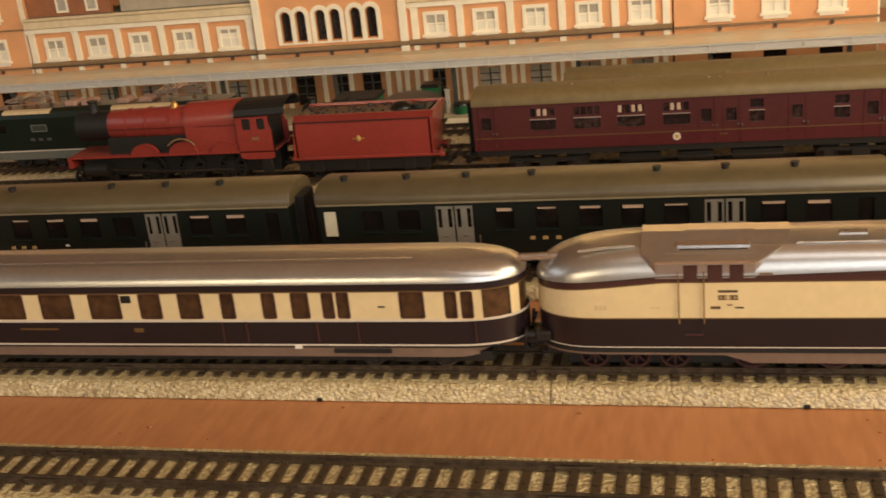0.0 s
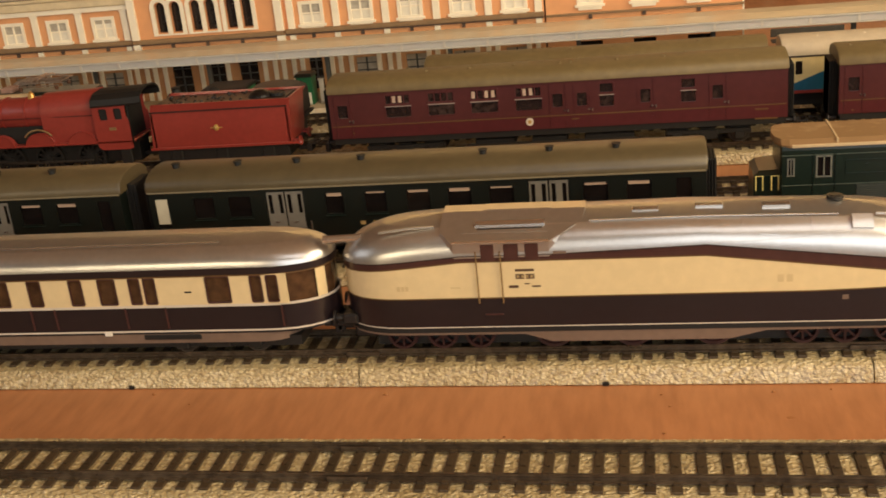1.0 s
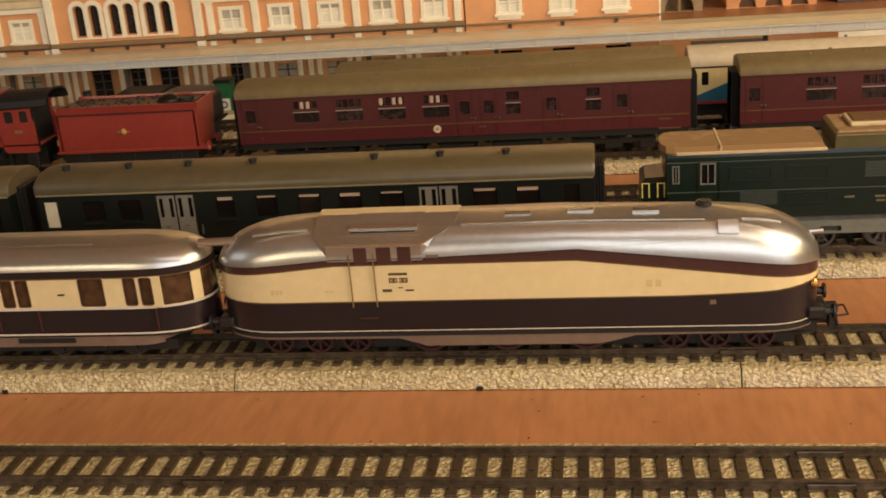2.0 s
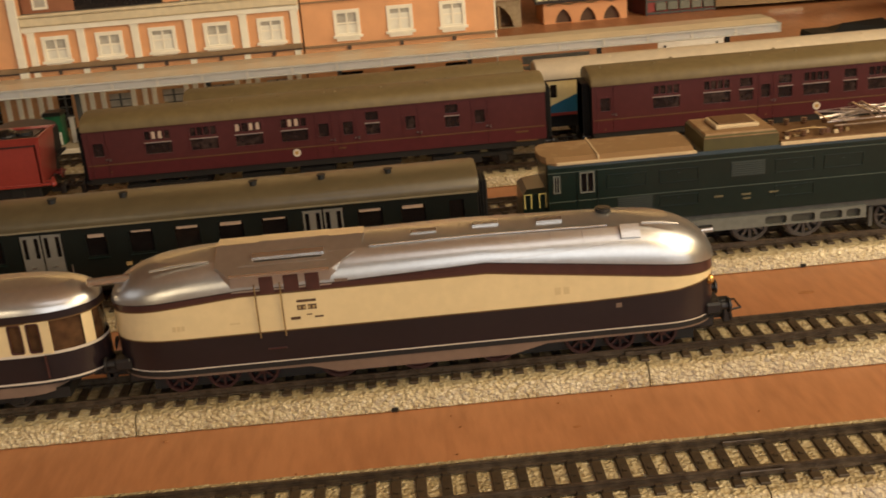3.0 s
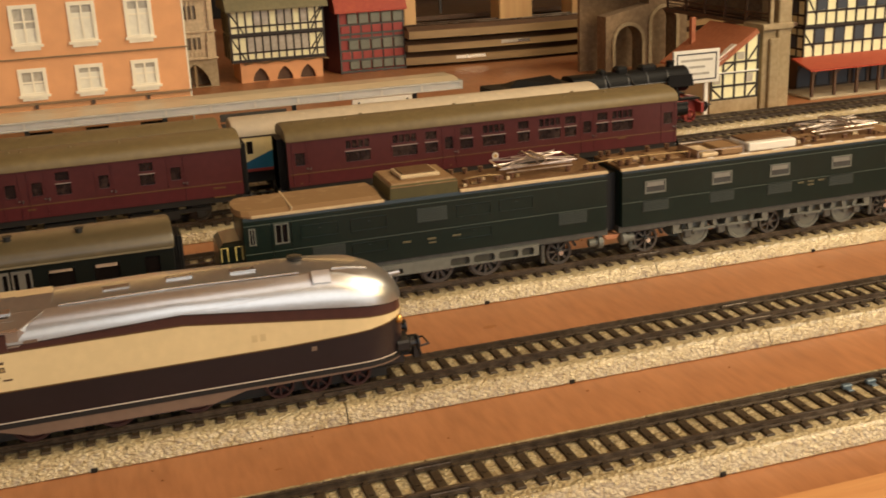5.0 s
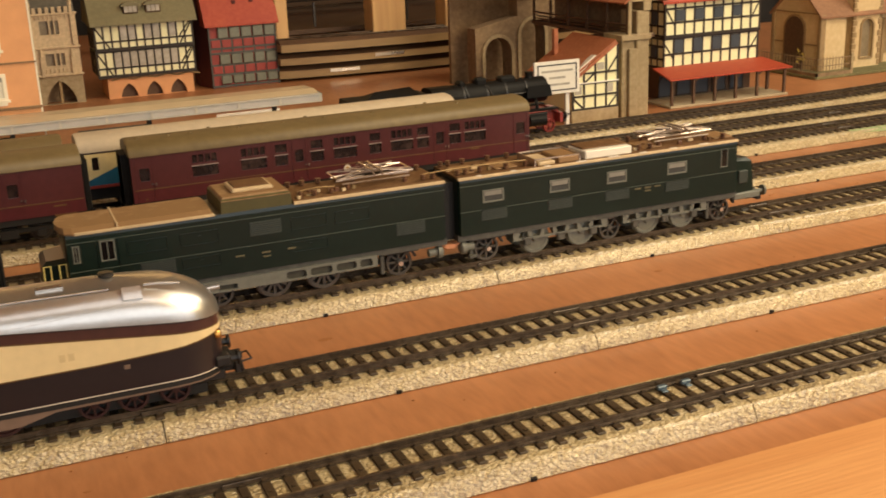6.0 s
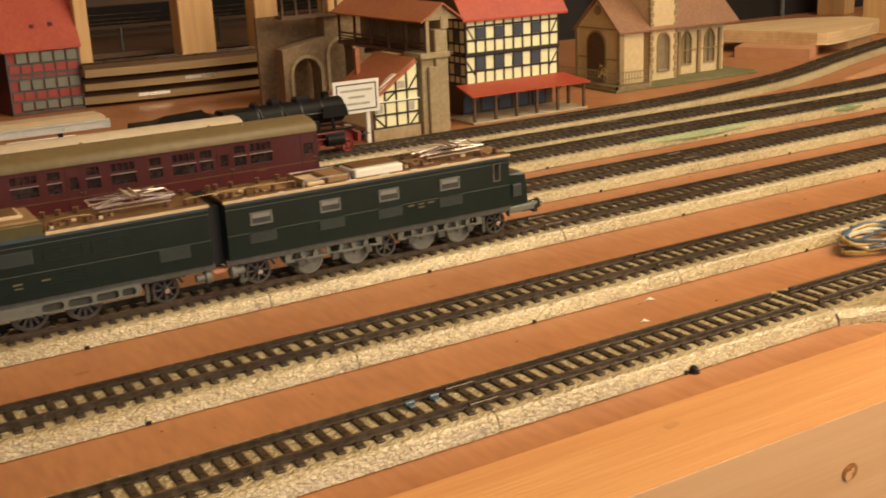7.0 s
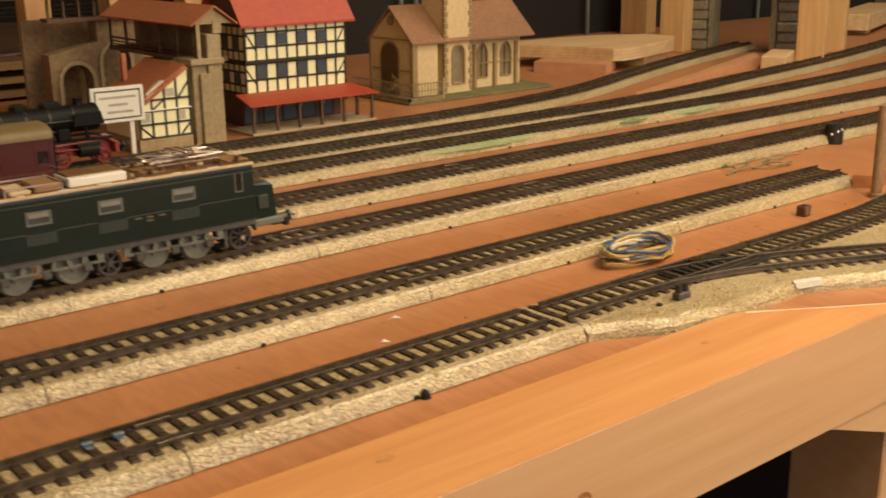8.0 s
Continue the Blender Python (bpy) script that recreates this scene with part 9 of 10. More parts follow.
MOSSYARD = material("mossy_ground", (0.12, 0.115, 0.045), 0.9, second=(0.22, 0.19, 0.09), scale=200, bump=0.4, bump_scale=700)
SANDSTONE2 = material("darker_sandstone", (0.30, 0.20, 0.095), 0.75, vary=0.12, scale=150)
PANE_BROWN = material("brown_leaded_glass", (0.19, 0.145, 0.085), 0.4, second=(0.30, 0.24, 0.15), scale=600)
SHRUB = material("yellow_flowers", (0.40, 0.28, 0.04), 0.7, vary=0.3)


def old_town():
    """The row of old houses behind the platform end."""
    y = 0.830
    # gothic tower house
    th = thing("gothic_house", 0.215, 0.85, 0, "narrow beige gothic house with battlements and pinnacles", "house")
    x0, x1 = 0.1930, 0.2400
    part("front", pierced(rect(x0, x1, 0.0290, 0.0920), [rect(x0 + 0.011, x0 + 0.0195, 0.0710, 0.0850), rect(x0 + 0.0215, x0 + 0.0300, 0.0710, 0.0850), rect(x0 + 0.013, x0 + 0.0215, 0.0395, 0.0520), rect(x0 + 0.0235, x0 + 0.0320, 0.0395, 0.0520)], y, 0.005), BEIGE, th, "beige gothic front")
    part("panes", boxed(x0 + 0.005, x1 - 0.005, y + 0.0035, y + 0.0045, 0.038, 0.087), PANE_BROWN, th)
    part("ground_floor", pierced(rect(x0, x1, 0.0, 0.0290), [arch(x0 + 0.0085, x0 + 0.0385, 0.0004, 0.0245, 8, True)], y, 0.006), STONE, th, "grey stone arcade")
    part("arcade_post", boxed(x0 + 0.0222, x0 + 0.0250, y + 0.0005, y + 0.004, 0.0, 0.0235, 0.0004), SANDSTONE2, th)
    # Dark sheet stands for the shade behind the arcade.
    part("interior_shade_sheet", boxed(x0, x1, y + 0.0200, y + 0.0210, 0.0, 0.0290), STONE_DARK, th)
    part("side_wall", boxed(x1 - 0.004, x1, y + 0.006, y + 0.05, 0.0, 0.0920), BEIGE, th)
    part("side_wall", boxed(x0, x0 + 0.004, y + 0.006, y + 0.05, 0.0, 0.0920), BEIGE, th)
    for z in (0.0290, 0.0570, 0.0905):
        part("ledge", boxed(x0 - 0.0015, x1 + 0.0015, y - 0.0022, y + 0.001, z, z + 0.0022, 0.0004), BEIGE, th)
    for x, z0, z1 in ((x0 + 0.0205, 0.0700, 0.0860), (x0 + 0.0255, 0.0700, 0.0860), (x0 + 0.0225, 0.0385, 0.0530), (x0 + 0.0275, 0.0385, 0.0530)):
        part("mullion", boxed(x - 0.0006, x + 0.0006, y - 0.0010, y + 0.002, z0, z1), BEIGE, th)
    for z in (0.0330, 0.0870):
        for k in range(8):
            part("tracery", boxed(x0 + 0.0075 + 0.0042 * k, x0 + 0.0092 + 0.0042 * k, y - 0.0014, y, z, z + 0.0040, 0.0003), BEIGE, th)
    for k in range(6):
        part("merlon", boxed(x0 + 0.006 + 0.0062 * k, x0 + 0.0095 + 0.0062 * k, y - 0.001, y + 0.002, 0.0925, 0.0985, 0.0003), BEIGE, th)
    for x, z0, z1 in ((x0 + 0.003, 0.0560, 0.112), (x1 - 0.004, 0.0600, 0.112), (x0 + 0.009, 0.0290, 0.062), (x1 - 0.008, 0.0290, 0.060)):
        bm = boxed(x - 0.0014, x + 0.0014, y - 0.0030, y, z0, z1 - 0.012)
        part("pinnacle", rod(bm, (x, y - 0.0015, z1 - 0.012), (x, y - 0.0015, z1), 0.0022, 4, 0.0002), BEIGE, th, "pointed stone pinnacle")
    part("roof", poly_hull([(x, yy, z) for x in (x0, x1) for yy, z in ((y + 0.003, 0.0925), (y + 0.05, 0.0925), (y + 0.026, 0.118))]), SLATE, th)
    # timber house over gothic arches
    th = thing("half_timbered_house", 0.308, 0.86, 0, "half-timbered house with grey roof above pointed sandstone arches", "house")
    x0, x1 = 0.2560, 0.3560
    part("ground_floor", pierced(rect(x0 + 0.008, x1 - 0.003, 0.0, 0.0245), [arch(c - 0.0088, c + 0.0088, 0.0002, 0.0150, 8, True) for c in (0.2850, 0.3112, 0.3365)], y, 0.006), ORANGE, th, "orange sandstone arcade")
    for c in (0.2850, 0.3112, 0.3365):
        # Brown sheet puts the arches' inner shade into colour.
        part("arch_shade_sheet", boxed(c - 0.009, c + 0.009, y + 0.0055, y + 0.0062, 0.0, 0.0160), WOODBROWN, th)
    for k in range(8):
        part("gothic_frieze", rod(bmesh.new(), (0.268 + 0.0115 * k, y - 0.0010, 0.0195 + 0.002 * (k % 2)), (0.2795 + 0.0115 * k, y - 0.0010, 0.0195 + 0.002 * ((k + 1) % 2)), 0.0009, 5), SANDSTONE2, th)
    for z0, z1, dy in ((0.0235, 0.0500, -0.003), (0.0515, 0.0770, -0.005)):
        w = framed_wall(th, x0, x1, z0, z1, y + dy, 12, (0.03, 0.32, 0.97), YELLOWFILL, ((0.0, 0.14, 0.95, 0.05), (1.0, 0.86, 0.95, 0.05), (0.86, 0.98, 0.35, 0.95)))
        for k in range(2, 10):
            xx = x0 + (x1 - x0) * (k + 0.5) / 12
            if k % 3 != 2 or z0 < 0.04:
                part("window", boxed(xx - 0.0031, xx + 0.0031, y + dy - 0.0004, y + dy + 0.0004, z0 + 0.0095, z1 - 0.0020), PANE, w, "grey latticed window")
        part("floor_beam", boxed(x0 - 0.001, x1 + 0.001, y + dy - 0.0015, y + 0.003, z0 - 0.0014, z0 + 0.0006), TIMBER, w)
        s = part("side_wall", boxed(x0, x0 + 0.004, y + dy + 0.0042, y + 0.06, z0, z1), YELLOWFILL, th)
        bm = bmesh.new()
        for k in range(7):
            box(bm, x0 - 0.0006, x0 + 0.0004, y + 0.009 * k - 0.001, y + 0.009 * k + 0.001, z0, z1)
        part("timber_frame", bm, TIMBER, s)
        part("far_wall", boxed(x1 - 0.004, x1, y + dy + 0.0042, y + 0.06, z0, z1), TIMBER, th)
    part("side_base", boxed(x0 + 0.008, x0 + 0.012, y + 0.006, y + 0.06, 0.0, 0.0240), ORANGE, th)
    part("side_base", boxed(x1 - 0.007, x1 - 0.003, y + 0.006, y + 0.06, 0.0, 0.0240), ORANGE, th)
    r = part("roof", poly_hull([(x, yy, z) for x in (x0 - 0.004, x1 + 0.005) for yy, z in ((y - 0.012, 0.0760), (y - 0.012, 0.0775), (y + 0.030, 0.1300), (y + 0.066, 0.0775))]), GREYROOF, th, "olive-grey tiled roof")
    for c in (0.295, 0.318):
        d = part("dormer", boxed(c - 0.0076, c + 0.0076, y - 0.0060, y + 0.014, 0.0868, 0.0960, 0.0008), WOODBROWN, r, "low dormer with an arched cover")
        part("dormer_cover", loft(bmesh.new(), [[(c + 0.0100 * math.cos(a), yy, 0.0945 + q * math.sin(a)) for a in np.linspace(0.0, math.pi, 9)] for yy, q in ((y - 0.0075, 0.0042), (y + 0.016, 0.0042))], True, True), GREYROOF, d)
        for k in range(3):
            xx = c - 0.0064 + 0.0044 * k
            part("dormer_window", boxed(xx, xx + 0.0039, y - 0.0064, y - 0.0056, 0.0882, 0.0948, 0.0002), PANE, d)
    # red house with grey boxes
    th = thing("town_house", 0.41, 0.86, 0, "tall red and grey panelled house with a steep red roof", "house")
    x0, x1 = 0.3740, 0.4470
    part("front_wall", boxed(x0, x1, y, y + 0.005, 0.0, 0.0675), BRICKRED, th, "red panelled front")
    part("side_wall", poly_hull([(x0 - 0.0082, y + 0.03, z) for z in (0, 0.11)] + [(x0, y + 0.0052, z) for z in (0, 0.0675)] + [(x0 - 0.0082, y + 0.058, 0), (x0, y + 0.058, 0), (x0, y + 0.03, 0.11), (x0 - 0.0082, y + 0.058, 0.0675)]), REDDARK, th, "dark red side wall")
    for z0, z1 in ((0.0530, 0.0660), (0.0250, 0.0368), (0.0040, 0.0140)):
        for k in range(5):
            a = x0 + 0.0082 + (x1 - x0 - 0.009) * k / 5
            part("bay_window", boxed(a + 0.0008, a + 0.0120, y - 0.0035, y, z0 + 0.0006, z1 - 0.0006, 0.0008), BOXGREY, th, "grey box window")
    for z0, z1 in ((0.0430, 0.0525), (0.0150, 0.0245)):
        for k in range(6):
            a = x0 + 0.0005 + (x1 - x0 - 0.002) * k / 6
            part("red_panel", boxed(a + 0.0008, a + 0.0108, y - 0.0018, y, z0 + 0.0006, z1 - 0.0006, 0.0005), BRICKRED, th)
    bm = bmesh.new()
    for z in (0.0020, 0.0146, 0.0248, 0.0374, 0.0426, 0.0528, 0.0664):
        box(bm, x0, x1 + 0.001, y - 0.0014, y + 0.001, z - 0.0011, z + 0.0011)
    for k in range(7):
        a = x0 + (x1 - x0) * k / 6
        box(bm, a - 0.0008, a + 0.0008, y - 0.0012, y + 0.001, 0.0, 0.0675)
    part("timber_frame", bm, GREY, th, "dark grey frame")
    r = part("roof", poly_hull([(x, yy, z) for x in (x0 - 0.005, x1 + 0.003) for yy, z in ((y - 0.007, 0.0660), (y - 0.007, 0.0680), (y + 0.030, 0.1320), (y + 0.062, 0.0680))]), ROOFRED, th, "steep red roof")
    for x, z in ((0.405, 0.0905), (0.424, 0.0915)):
        part("roof_hatch", boxed(x - 0.002, x + 0.002, y + 0.004, y + 0.010, z - 0.002, z + 0.002, 0.0004), REDDARK, r)


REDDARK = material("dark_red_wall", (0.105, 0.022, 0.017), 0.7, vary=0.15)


def helix():
    """The stacked curved track decks on pine posts behind the town."""
    th = thing("track_helix", 0.56, 1.05, 0, "stack of curved plywood track decks between pine posts", "track helix")
    for i, (z0, z1) in enumerate(((0.0040, 0.0122), (0.0195, 0.0268), (0.0345, 0.0425))):
        front = lambda x, i=i: 0.812 - 0.008 * i + 0.55 * (x - 0.60) ** 2
        xs = np.linspace(0.447, 0.98, 40)
        top = [(x, front(x)) for x in xs]
        loops = [[(x, y, z0), (x, y, z1), (x, y + 0.075, z1), (x, y + 0.075, z0)] for x, y in top]
        d = part("deck", loft(bmesh.new(), loops, True, True), DECKWOOD, th, "curved plywood deck edge")
        bm = loft(bmesh.new(), [[(x, y + 0.004, z1), (x, y + 0.010, z1 + 0.0040), (x, y + 0.042, z1 + 0.0040), (x, y + 0.048, z1)] for x, y in top], True, True)
        part("dark_bed", bm, WOODBROWN, d)
        for q in (0.018, 0.034):
            part("rail", tube(bmesh.new(), [(x, y + q, z1 + 0.0048) for x, y in top[::3]], 0.0010, 5), RAILTOP, d)
        if i < 2:
            for x in (0.545, 0.62):
                pts = [(q, front(q) - 0.0010) for q in np.linspace(x - 0.022 + 0.05 * i - 0.02, x + 0.012 + 0.05 * i - 0.02, 5)]
                part("metal_strip", loft(bmesh.new(), [[(a, b, z1 - 0.0042), (a, b, z1 - 0.0006), (a, b + 0.0016, z1 - 0.0006), (a, b + 0.0016, z1 - 0.0042)] for a, b in pts], True, True), BRIGHT, d, "bright aluminium strip")
                break
    part("upper_deck", boxed(0.455, 1.02, 0.90, 1.30, 0.0430, 0.0480), WOODBROWN, th)
    for x, w in ((0.4560, 0.014), (0.5800, 0.040), (0.6640, 0.028), (0.76, 0.03), (0.86, 0.03)):
        y = 0.826 + 0.3 * (x - 0.60) ** 2
        part("post", boxed(x - w / 2, x + w / 2, y, y + 0.030, 0.0425, 0.30, 0.0010), PINE_POST, th, "pine post")
    for z in (0.0760, 0.0800, 0.0850, 0.0930, 0.13, 0.14):
        part("wire", tube(bmesh.new(), [(x, 0.905 + 0.25 * (x - 0.6) ** 2, z + 0.02 * (x - 0.6) ** 2 + 0.002 * math.sin(37 * z * 100)) for x in np.linspace(0.40, 1.0, 8)], 0.0007, 5), RAIL, th)
    for x in (0.515, 0.632, 0.72):
        part("bracket", boxed(x - 0.0012, x + 0.0012, 0.903, 0.906, 0.0500, 0.0780), STEEL, th)
    part("beam", boxed(0.25, 1.1, 1.12, 1.16, 0.088, 0.11), WOODBROWN, th)
    # Black sheet added to fill the unlit space.
    part("gloom_sheet", boxed(0.15, 1.4, 1.55, 1.56, 0.0, 0.45), GLOOM, th, "black sheet added for the unlit space behind the helix")


BRIGHT = material("aluminium_strip", (0.80, 0.76, 0.68), 0.28, 0.95, vary=0.05)


def yard_timber():
    """Offcuts, posts and the tunnel portal at the end of the board."""
    th = thing("plywood_stack", 1.24, 0.56, 0, "wavy-edged plywood offcut lying on two boards", "plywood offcut")
    front = smooth_path([(1.2140, 0.6680), (1.2410, 0.6090), (1.2540, 0.5690), (1.2700, 0.5370), (1.3350, 0.5500), (1.4140, 0.5750)], 0.012)
    back = [(1.4450, 0.6000), (1.4480, 0.6500), (1.3880, 0.6890), (1.3320, 0.6990), (1.2500, 0.7020)]
    loop = front + back
    slab = part("wavy_board", loft(bmesh.new(), [[(x, y, 0.0130) for x, y in loop], [(x, y, 0.0280) for x, y in loop]], True, True), PLY, th, "thick wavy-edged plywood board")
    for z in (0.0165, 0.0205, 0.0240):
        part("glue_line", loft(bmesh.new(), [[(x - 0.0004, y - 0.0004, z + q) for x, y in front] for q in (0.0, 0.0004)], closed=False), BOARDEDGE, slab)
    flat = lambda corners, z: poly_hull([(x, y, q) for x, y in corners for q in (0.0, z)])
    part("lower_board", flat(((1.190, 0.610), (1.227, 0.525), (1.280, 0.557), (1.243, 0.642)), 0.0128), BOARDEDGE, th, "reddish board under the stack")
    part("end_block", flat(((1.335, 0.558), (1.410, 0.583), (1.395, 0.620), (1.325, 0.600)), 0.0128), PLY, th)
    for x, y, w, a in ((1.700, 0.885, 0.046, 20), (1.507, 0.648, 0.036, 20), (1.520, 0.436, 0.035, 26), (1.655, 0.494, 0.042, 26)):
        t = thing("post", x, y, 0, "square pine post standing on the board", "post", "pine posts")
        part("shaft", turned(boxed(x - w / 2, x + w / 2, y - w / 2, y + w / 2, 0.0, 0.42, 0.001), (x, y, 0), a), PINE_POST, t)
    # portal, square to the curved track
    c = thing("tunnel_portal", 1.562, 0.575, 0, "grey moulded stone tunnel portal over the curved track", "tunnel portal")
    cx, cy = 1.562, 0.575
    pivot = (cx, cy, 0)
    bm = pierced(rect(cx - 0.088, cx + 0.088, 0.0, 0.1800), [arch(cx - 0.040, cx + 0.040, 0.0002, 0.1200)], cy, 0.030)
    part("portal_wall", turned(bm, pivot, -68), PORTAL, c, "grey stone portal wall")
    for x0, x1 in ((cx - 0.080, cx - 0.048), (cx + 0.048, cx + 0.080)):
        for k in range(12):
            bm = boxed(x0 + 0.0015 * (k % 2), x1 - 0.001 * (k % 3), cy - 0.0040 - 0.0012 * (k % 3), cy + 0.001, 0.001 + 0.014 * k, 0.0146 + 0.014 * k, 0.0022)
            part("stone_block", turned(bm, pivot, -68), PORTAL, c)
    bm = pierced(arch(cx - 0.047, cx + 0.047, 0.0, 0.1280), [arch(cx - 0.040, cx + 0.040, 0.0002, 0.1200)], cy - 0.0045, 0.008)
    part("arch_ring", turned(bm, pivot, -68), PORTAL, c)
    b = thing("wood_ramp", 1.30, 0.44, 0, "thin pinkish plywood strip between two tracks", "plywood strip")
    part("strip", poly_hull([(x, y, q) for x, y, z in ((1.130, 0.3935, 0.0015), (1.155, 0.3860, 0.0015), (1.440, 0.4580, 0.0110), (1.480, 0.4950, 0.0110)) for q in (0.0, z)]), BOARDEDGE, b)
    k = thing("wood_block", 1.455, 0.44, 0, "pale pine block supporting the rising track", "wood block")
    part("block", turned(boxed(1.408, 1.502, 0.426, 0.456, 0.0, 0.0160, 0.001), (1.455, 0.441, 0), 27), PLY, k)
    r = thing("wood_plank", 2.04, 0.66, 0, "pale plank leaning at the end of the board", "plank")
    part("plank", turned(boxed(1.88, 2.20, 0.630, 0.690, 0.008, 0.034, 0.001), (2.04, 0.66, 0), 20), PLY, r)
    part("support", turned(boxed(1.92, 1.96, 0.640, 0.680, 0.0, 0.008), (2.04, 0.66, 0), 20), PLY, r)
    # shelving at the far end, closed by an added black panel for gloom
    s = thing("shelf_rack", 1.9, 1.25, 0, "dim shelf rack beyond the end of the board", "shelf")
    for z in (0.05, 0.16, 0.27):
        part("shelf_board", boxed(1.07, 2.5, 0.9505, 1.08, z, z + 0.012), WOODBROWN, s)
    for x in (1.227, 1.255, 1.62, 2.1):
        part("rod", rod(bmesh.new(), (x, 0.928, 0.0), (x, 0.928, 0.4), 0.0035, 8), GREY_LIGHT, s, "grey metal upright")
    part("gloom_panel", boxed(1.06, 2.55, 0.940, 0.950, 0.0, 0.5), GLOOM, s)


PORTAL = material("grey_portal_stone", (0.155, 0.135, 0.090), 0.8, second=(0.26, 0.23, 0.155), scale=120, bump=0.4, bump_scale=400)
BOARDEDGE = material("reddish_ply_offcut", (0.52, 0.26, 0.13), 0.6, vary=0.1, scale=30)


def loose_things():
    """Wires, a motor and small bits near the points."""
    # Black dome made up to give a clip hole its dark depth.
    th = thing("hole_spot_dome", 0.4685, -0.0822, 0, "small black dome added for a deep clip hole in the ballast edge", "plug")
    part("cap", ball(bmesh.new(), 0.4685, -0.0822, 0.0012, 0.0019, 1.1, 10, 6), HOLE, th)
    part("rim", rod(bmesh.new(), (0.4685, -0.0822, 0.0), (0.4685, -0.0822, 0.0008), 0.0024, 10), BLACK, th)
    th = thing("wire_coil", 0.655, -0.0160, 0, "loose coil of yellow, blue and white wire lying on the board", "wire")
    rnd = random.Random(8)
    for i, (m, shade) in enumerate(((WIREY, "yellow"), (WIREB, "blue"), (WIREY, "yellow"), (WIREB, "blue"), (WIREW, "white"), (WIREB, "blue"), (WIREY, "yellow"), (WIREB, "blue"))):
        pts = []
        ph, rx, ry = rnd.random() * 6.28, 0.0225 + rnd.uniform(-0.003, 0.003), 0.0125 + rnd.uniform(-0.0025, 0.0025)
        for k in range(27):
            a = ph + 2 * math.pi * k / 26 * 1.15
            pts.append(Vector((0.6625 + rx * math.cos(a) + 0.0015 * math.sin(3 * a + i), -0.0155 + ry * math.sin(a) + 0.001 * math.sin(2 * a + i), 0.0016 + 0.0009 * i + 0.0018 * math.sin(2.2 * a + i * 1.7) ** 2)))
        part("strand", tube(bmesh.new(), pts, 0.00090, 6), m, th, shade + " wire strand")
    th = thing("wire_tangle", 0.905, 0.0860, 0, "tangle of thin pale green and brown wires on the board", "wire")
    for i in range(6):
        pts, p = [], Vector((0.865 + 0.01 * i, 0.0790 + 0.003 * rnd.random(), 0.001))
        a = rnd.uniform(-0.6, 0.9)
        for k in range(12):
            pts.append(p.copy())
            a += rnd.uniform(-0.7, 0.7)
            p = p + Vector((0.0065 * math.cos(a), 0.0034 * math.sin(a), 0))
            p.z = 0.001 + 0.0022 * abs(math.sin(0.5 * k + i))
            p.y = min(max(p.y, 0.0700), 0.0945)
        part("strand", tube(bmesh.new(), pts, 0.0006, 5), (WIREG, MOSSYARD, WOODBROWN2)[i % 3], th)
    x, y = 1.0290, 0.0985
    th = thing("point_motor", x, y, 0, "black round point motor with bright terminals beside the track", "motor")
    part("can", rod(rod(bmesh.new(), (x, y, 0.0), (x, y, 0.0148), 0.0074, 20), (x, y, 0.0148), (x, y, 0.0160), 0.0064, 20), BLACK, th, "black round housing")
    for a in (200, 235, 262):
        q = Vector((x + 0.0075 * math.cos(radians(a)), y + 0.0075 * math.sin(radians(a)), 0.010 + (a - 230) * 0.00006))
        part("terminal", ball(bmesh.new(), q.x, q.y, q.z, 0.0013), SILVER_TRIM, th)
    th = thing("connector_socket", 0.812, -0.0175, 0, "small brown socket block with bright contacts on the board", "socket")
    part("block", boxed(0.8035, 0.8110, -0.0225, -0.0165, 0.0, 0.0062, 0.0005), WOODBROWN, th)
    part("contact", boxed(0.8048, 0.8062, -0.0231, -0.0224, 0.0010, 0.0052), SILVER_TRIM, th)
    part("contact", boxed(0.8080, 0.8094, -0.0231, -0.0224, 0.0010, 0.0052), SILVER_TRIM, th)
    part("top_hole", boxed(0.8052, 0.8095, -0.0215, -0.0178, 0.0058, 0.0065), HOLE, th)
    th = thing("string", 0.66, -0.125, 0.002, "white string lying over the pine edge", "string")
    part("cord", tube(bmesh.new(), [(0.6282, -0.1075, 0.0028), (0.645, -0.1172, 0.0027), (0.668, -0.1312, 0.0027), (0.692, -0.1450, 0.0027), (0.700, -0.1490, -0.002)], 0.00045, 6), WHITE, th)
    # leaning post and under-table board by the far corner
    th = thing("table_leg", 0.85, -0.20, -0.95, "pale wooden table frame under the layout edge", "table frame")
    part("cross_beam", poly_hull([(x, yy, z) for yy in (-0.1465, -0.110) for x, z in ((0.632, -0.0430), (0.690, -0.0625), (2.0, -0.0625), (2.0, -0.0430))]), PINE_SIDE, th)
    part("leg", boxed(0.70, 0.75, -0.140, -0.09, -0.95, -0.0625, 0.001), PINE_SIDE, th)
    d = thing("dowel_post", 0.884, -0.022, 0, "slim brown wooden dowel standing beside the curved track", "post")
    part("shaft", rod(bmesh.new(), (0.884, -0.022, 0.0), (0.886, -0.021, 0.058), 0.0034, 12), WOODBROWN2, d)
    part("foot", rod(bmesh.new(), (0.884, -0.022, 0.0), (0.884, -0.022, 0.0025), 0.0055, 12), WOODBROWN2, d)
    e = thing("board_offcut", 0.912, 0.006, 0, "small brown hardboard offcut at the end of the track bed", "offcut")
    part("plate", poly_hull([(x, y, q) for x, y in ((0.8955, 0.0020), (0.905, -0.0130), (0.935, -0.004), (0.930, 0.012)) for q in (0.0, 0.0085)]), BOARD, e)
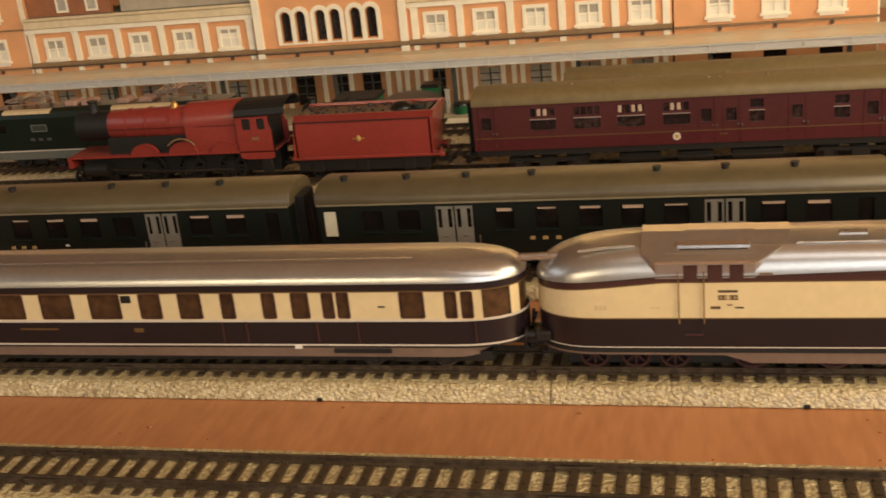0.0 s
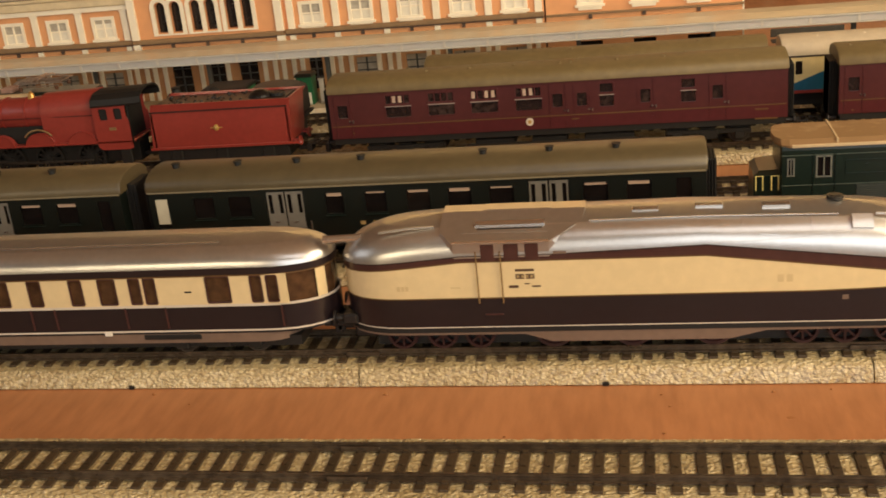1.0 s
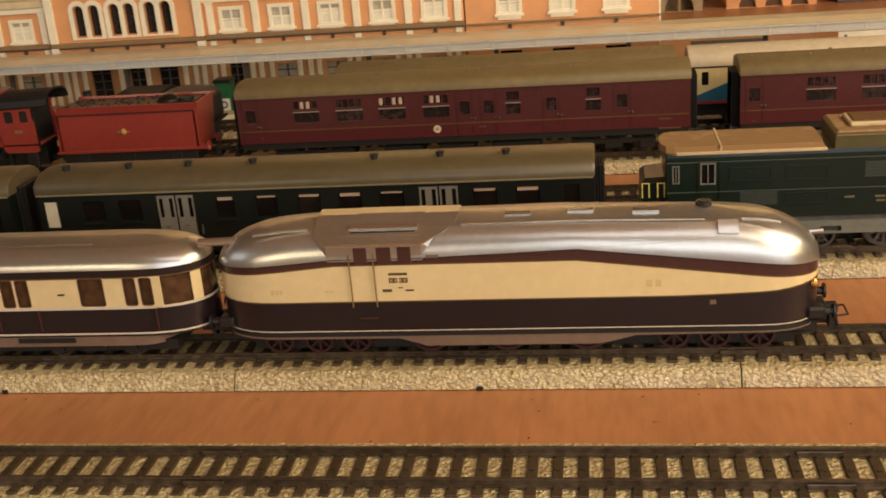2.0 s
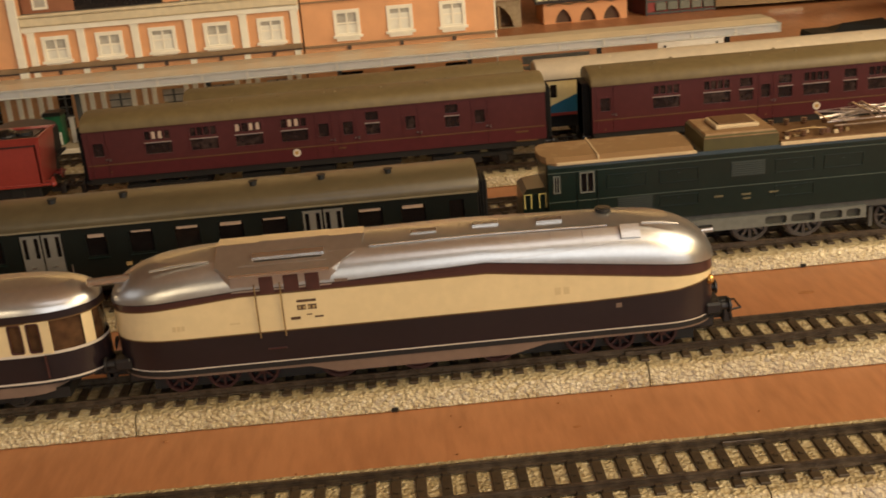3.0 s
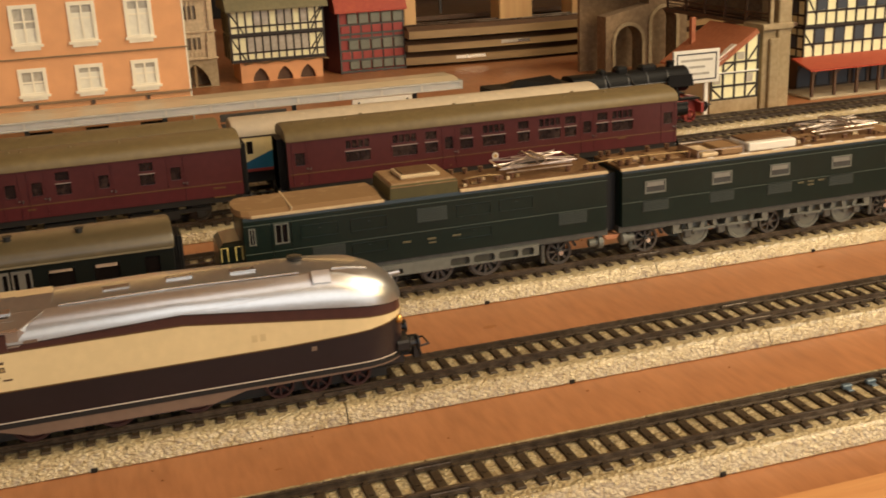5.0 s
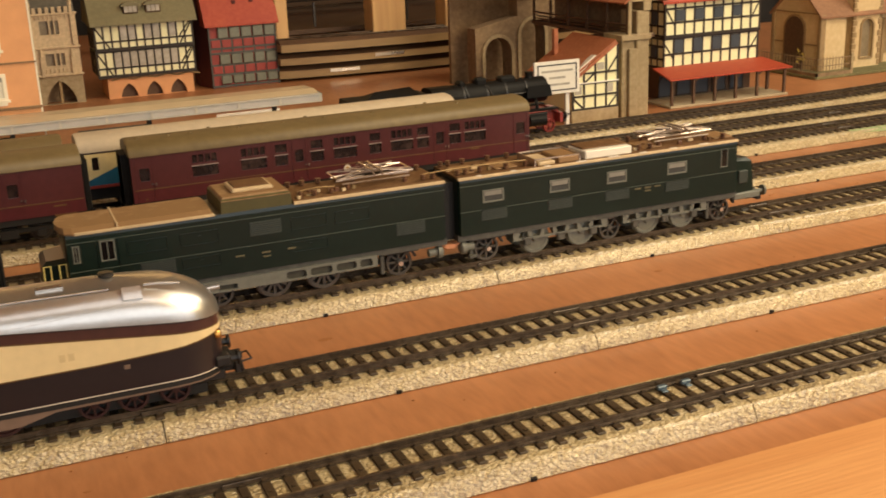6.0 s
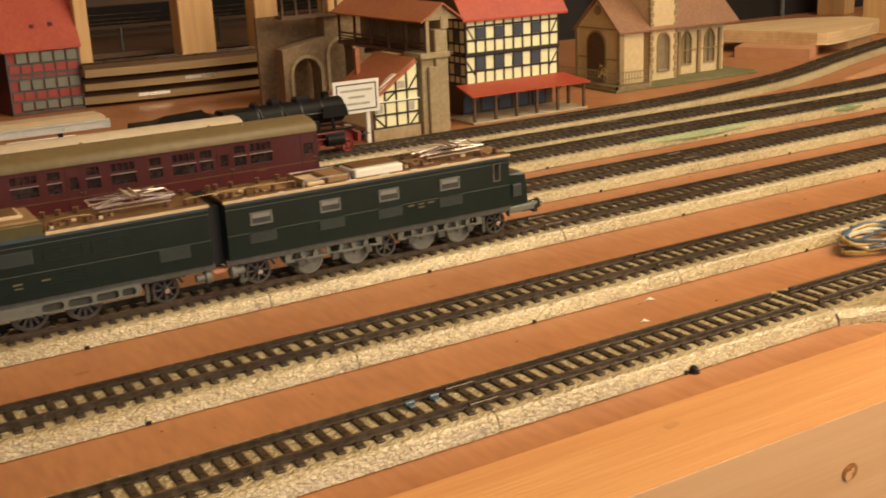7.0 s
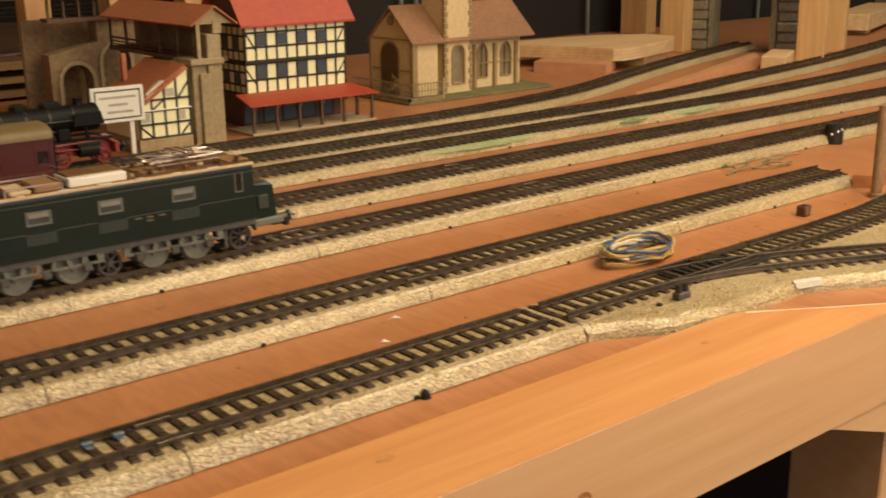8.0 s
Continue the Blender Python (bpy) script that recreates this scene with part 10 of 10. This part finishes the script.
    r = thing("storage_box", 0.75, -0.45, -0.95, "red plastic storage box on the dark floor", "box")
    part("body", boxed(0.62, 0.95, -0.34, -0.06, -0.95, -0.62, 0.01), RED, r)
    part("lid", boxed(0.61, 0.96, -0.35, -0.05, -0.62, -0.60, 0.005), RED, r)


WOODBROWN2 = material("brown_dowel", (0.30, 0.19, 0.10), 0.6, vary=0.2)
WIREY = material("yellow_wire", (0.50, 0.35, 0.10), 0.4)
WIREB = material("blue_wire", (0.075, 0.11, 0.17), 0.4)
WIREW = material("white_wire", (0.62, 0.56, 0.45), 0.4)
WIREG = material("green_wire", (0.20, 0.24, 0.14), 0.4)

# ---------------------------------------------------------------- build, the trains first, the many pieces last
streamliner()
silver_coach()
green_coach(0.0, "dark green coach with grey doors and one frosted end window")
green_coach(-0.2627, "dark green coach with grey folding doors and pale window-top strips")
twin_electric()
maroon_train()
red_engine()
red_tender()
cream_coach()
grey_coach()
dark_tank_engine()
green_wagon()
green_electric()
black_engine()
station()
town_house_orange(0.0378, 0.1782, (0.0700, 0.1085, 0.1470), "plain orange three-bay house with white casement windows")
town_house_orange(-0.6200, -0.4895, (-0.5950, -0.5565, -0.5180), "plain orange house at the far end of the station")
platform()
platform_things()
inn()
gate_tower()
shed()
notice_board()
church()
old_town()
helix()
yard_timber()
loose_things()
dressing()
turnout()
tracks()
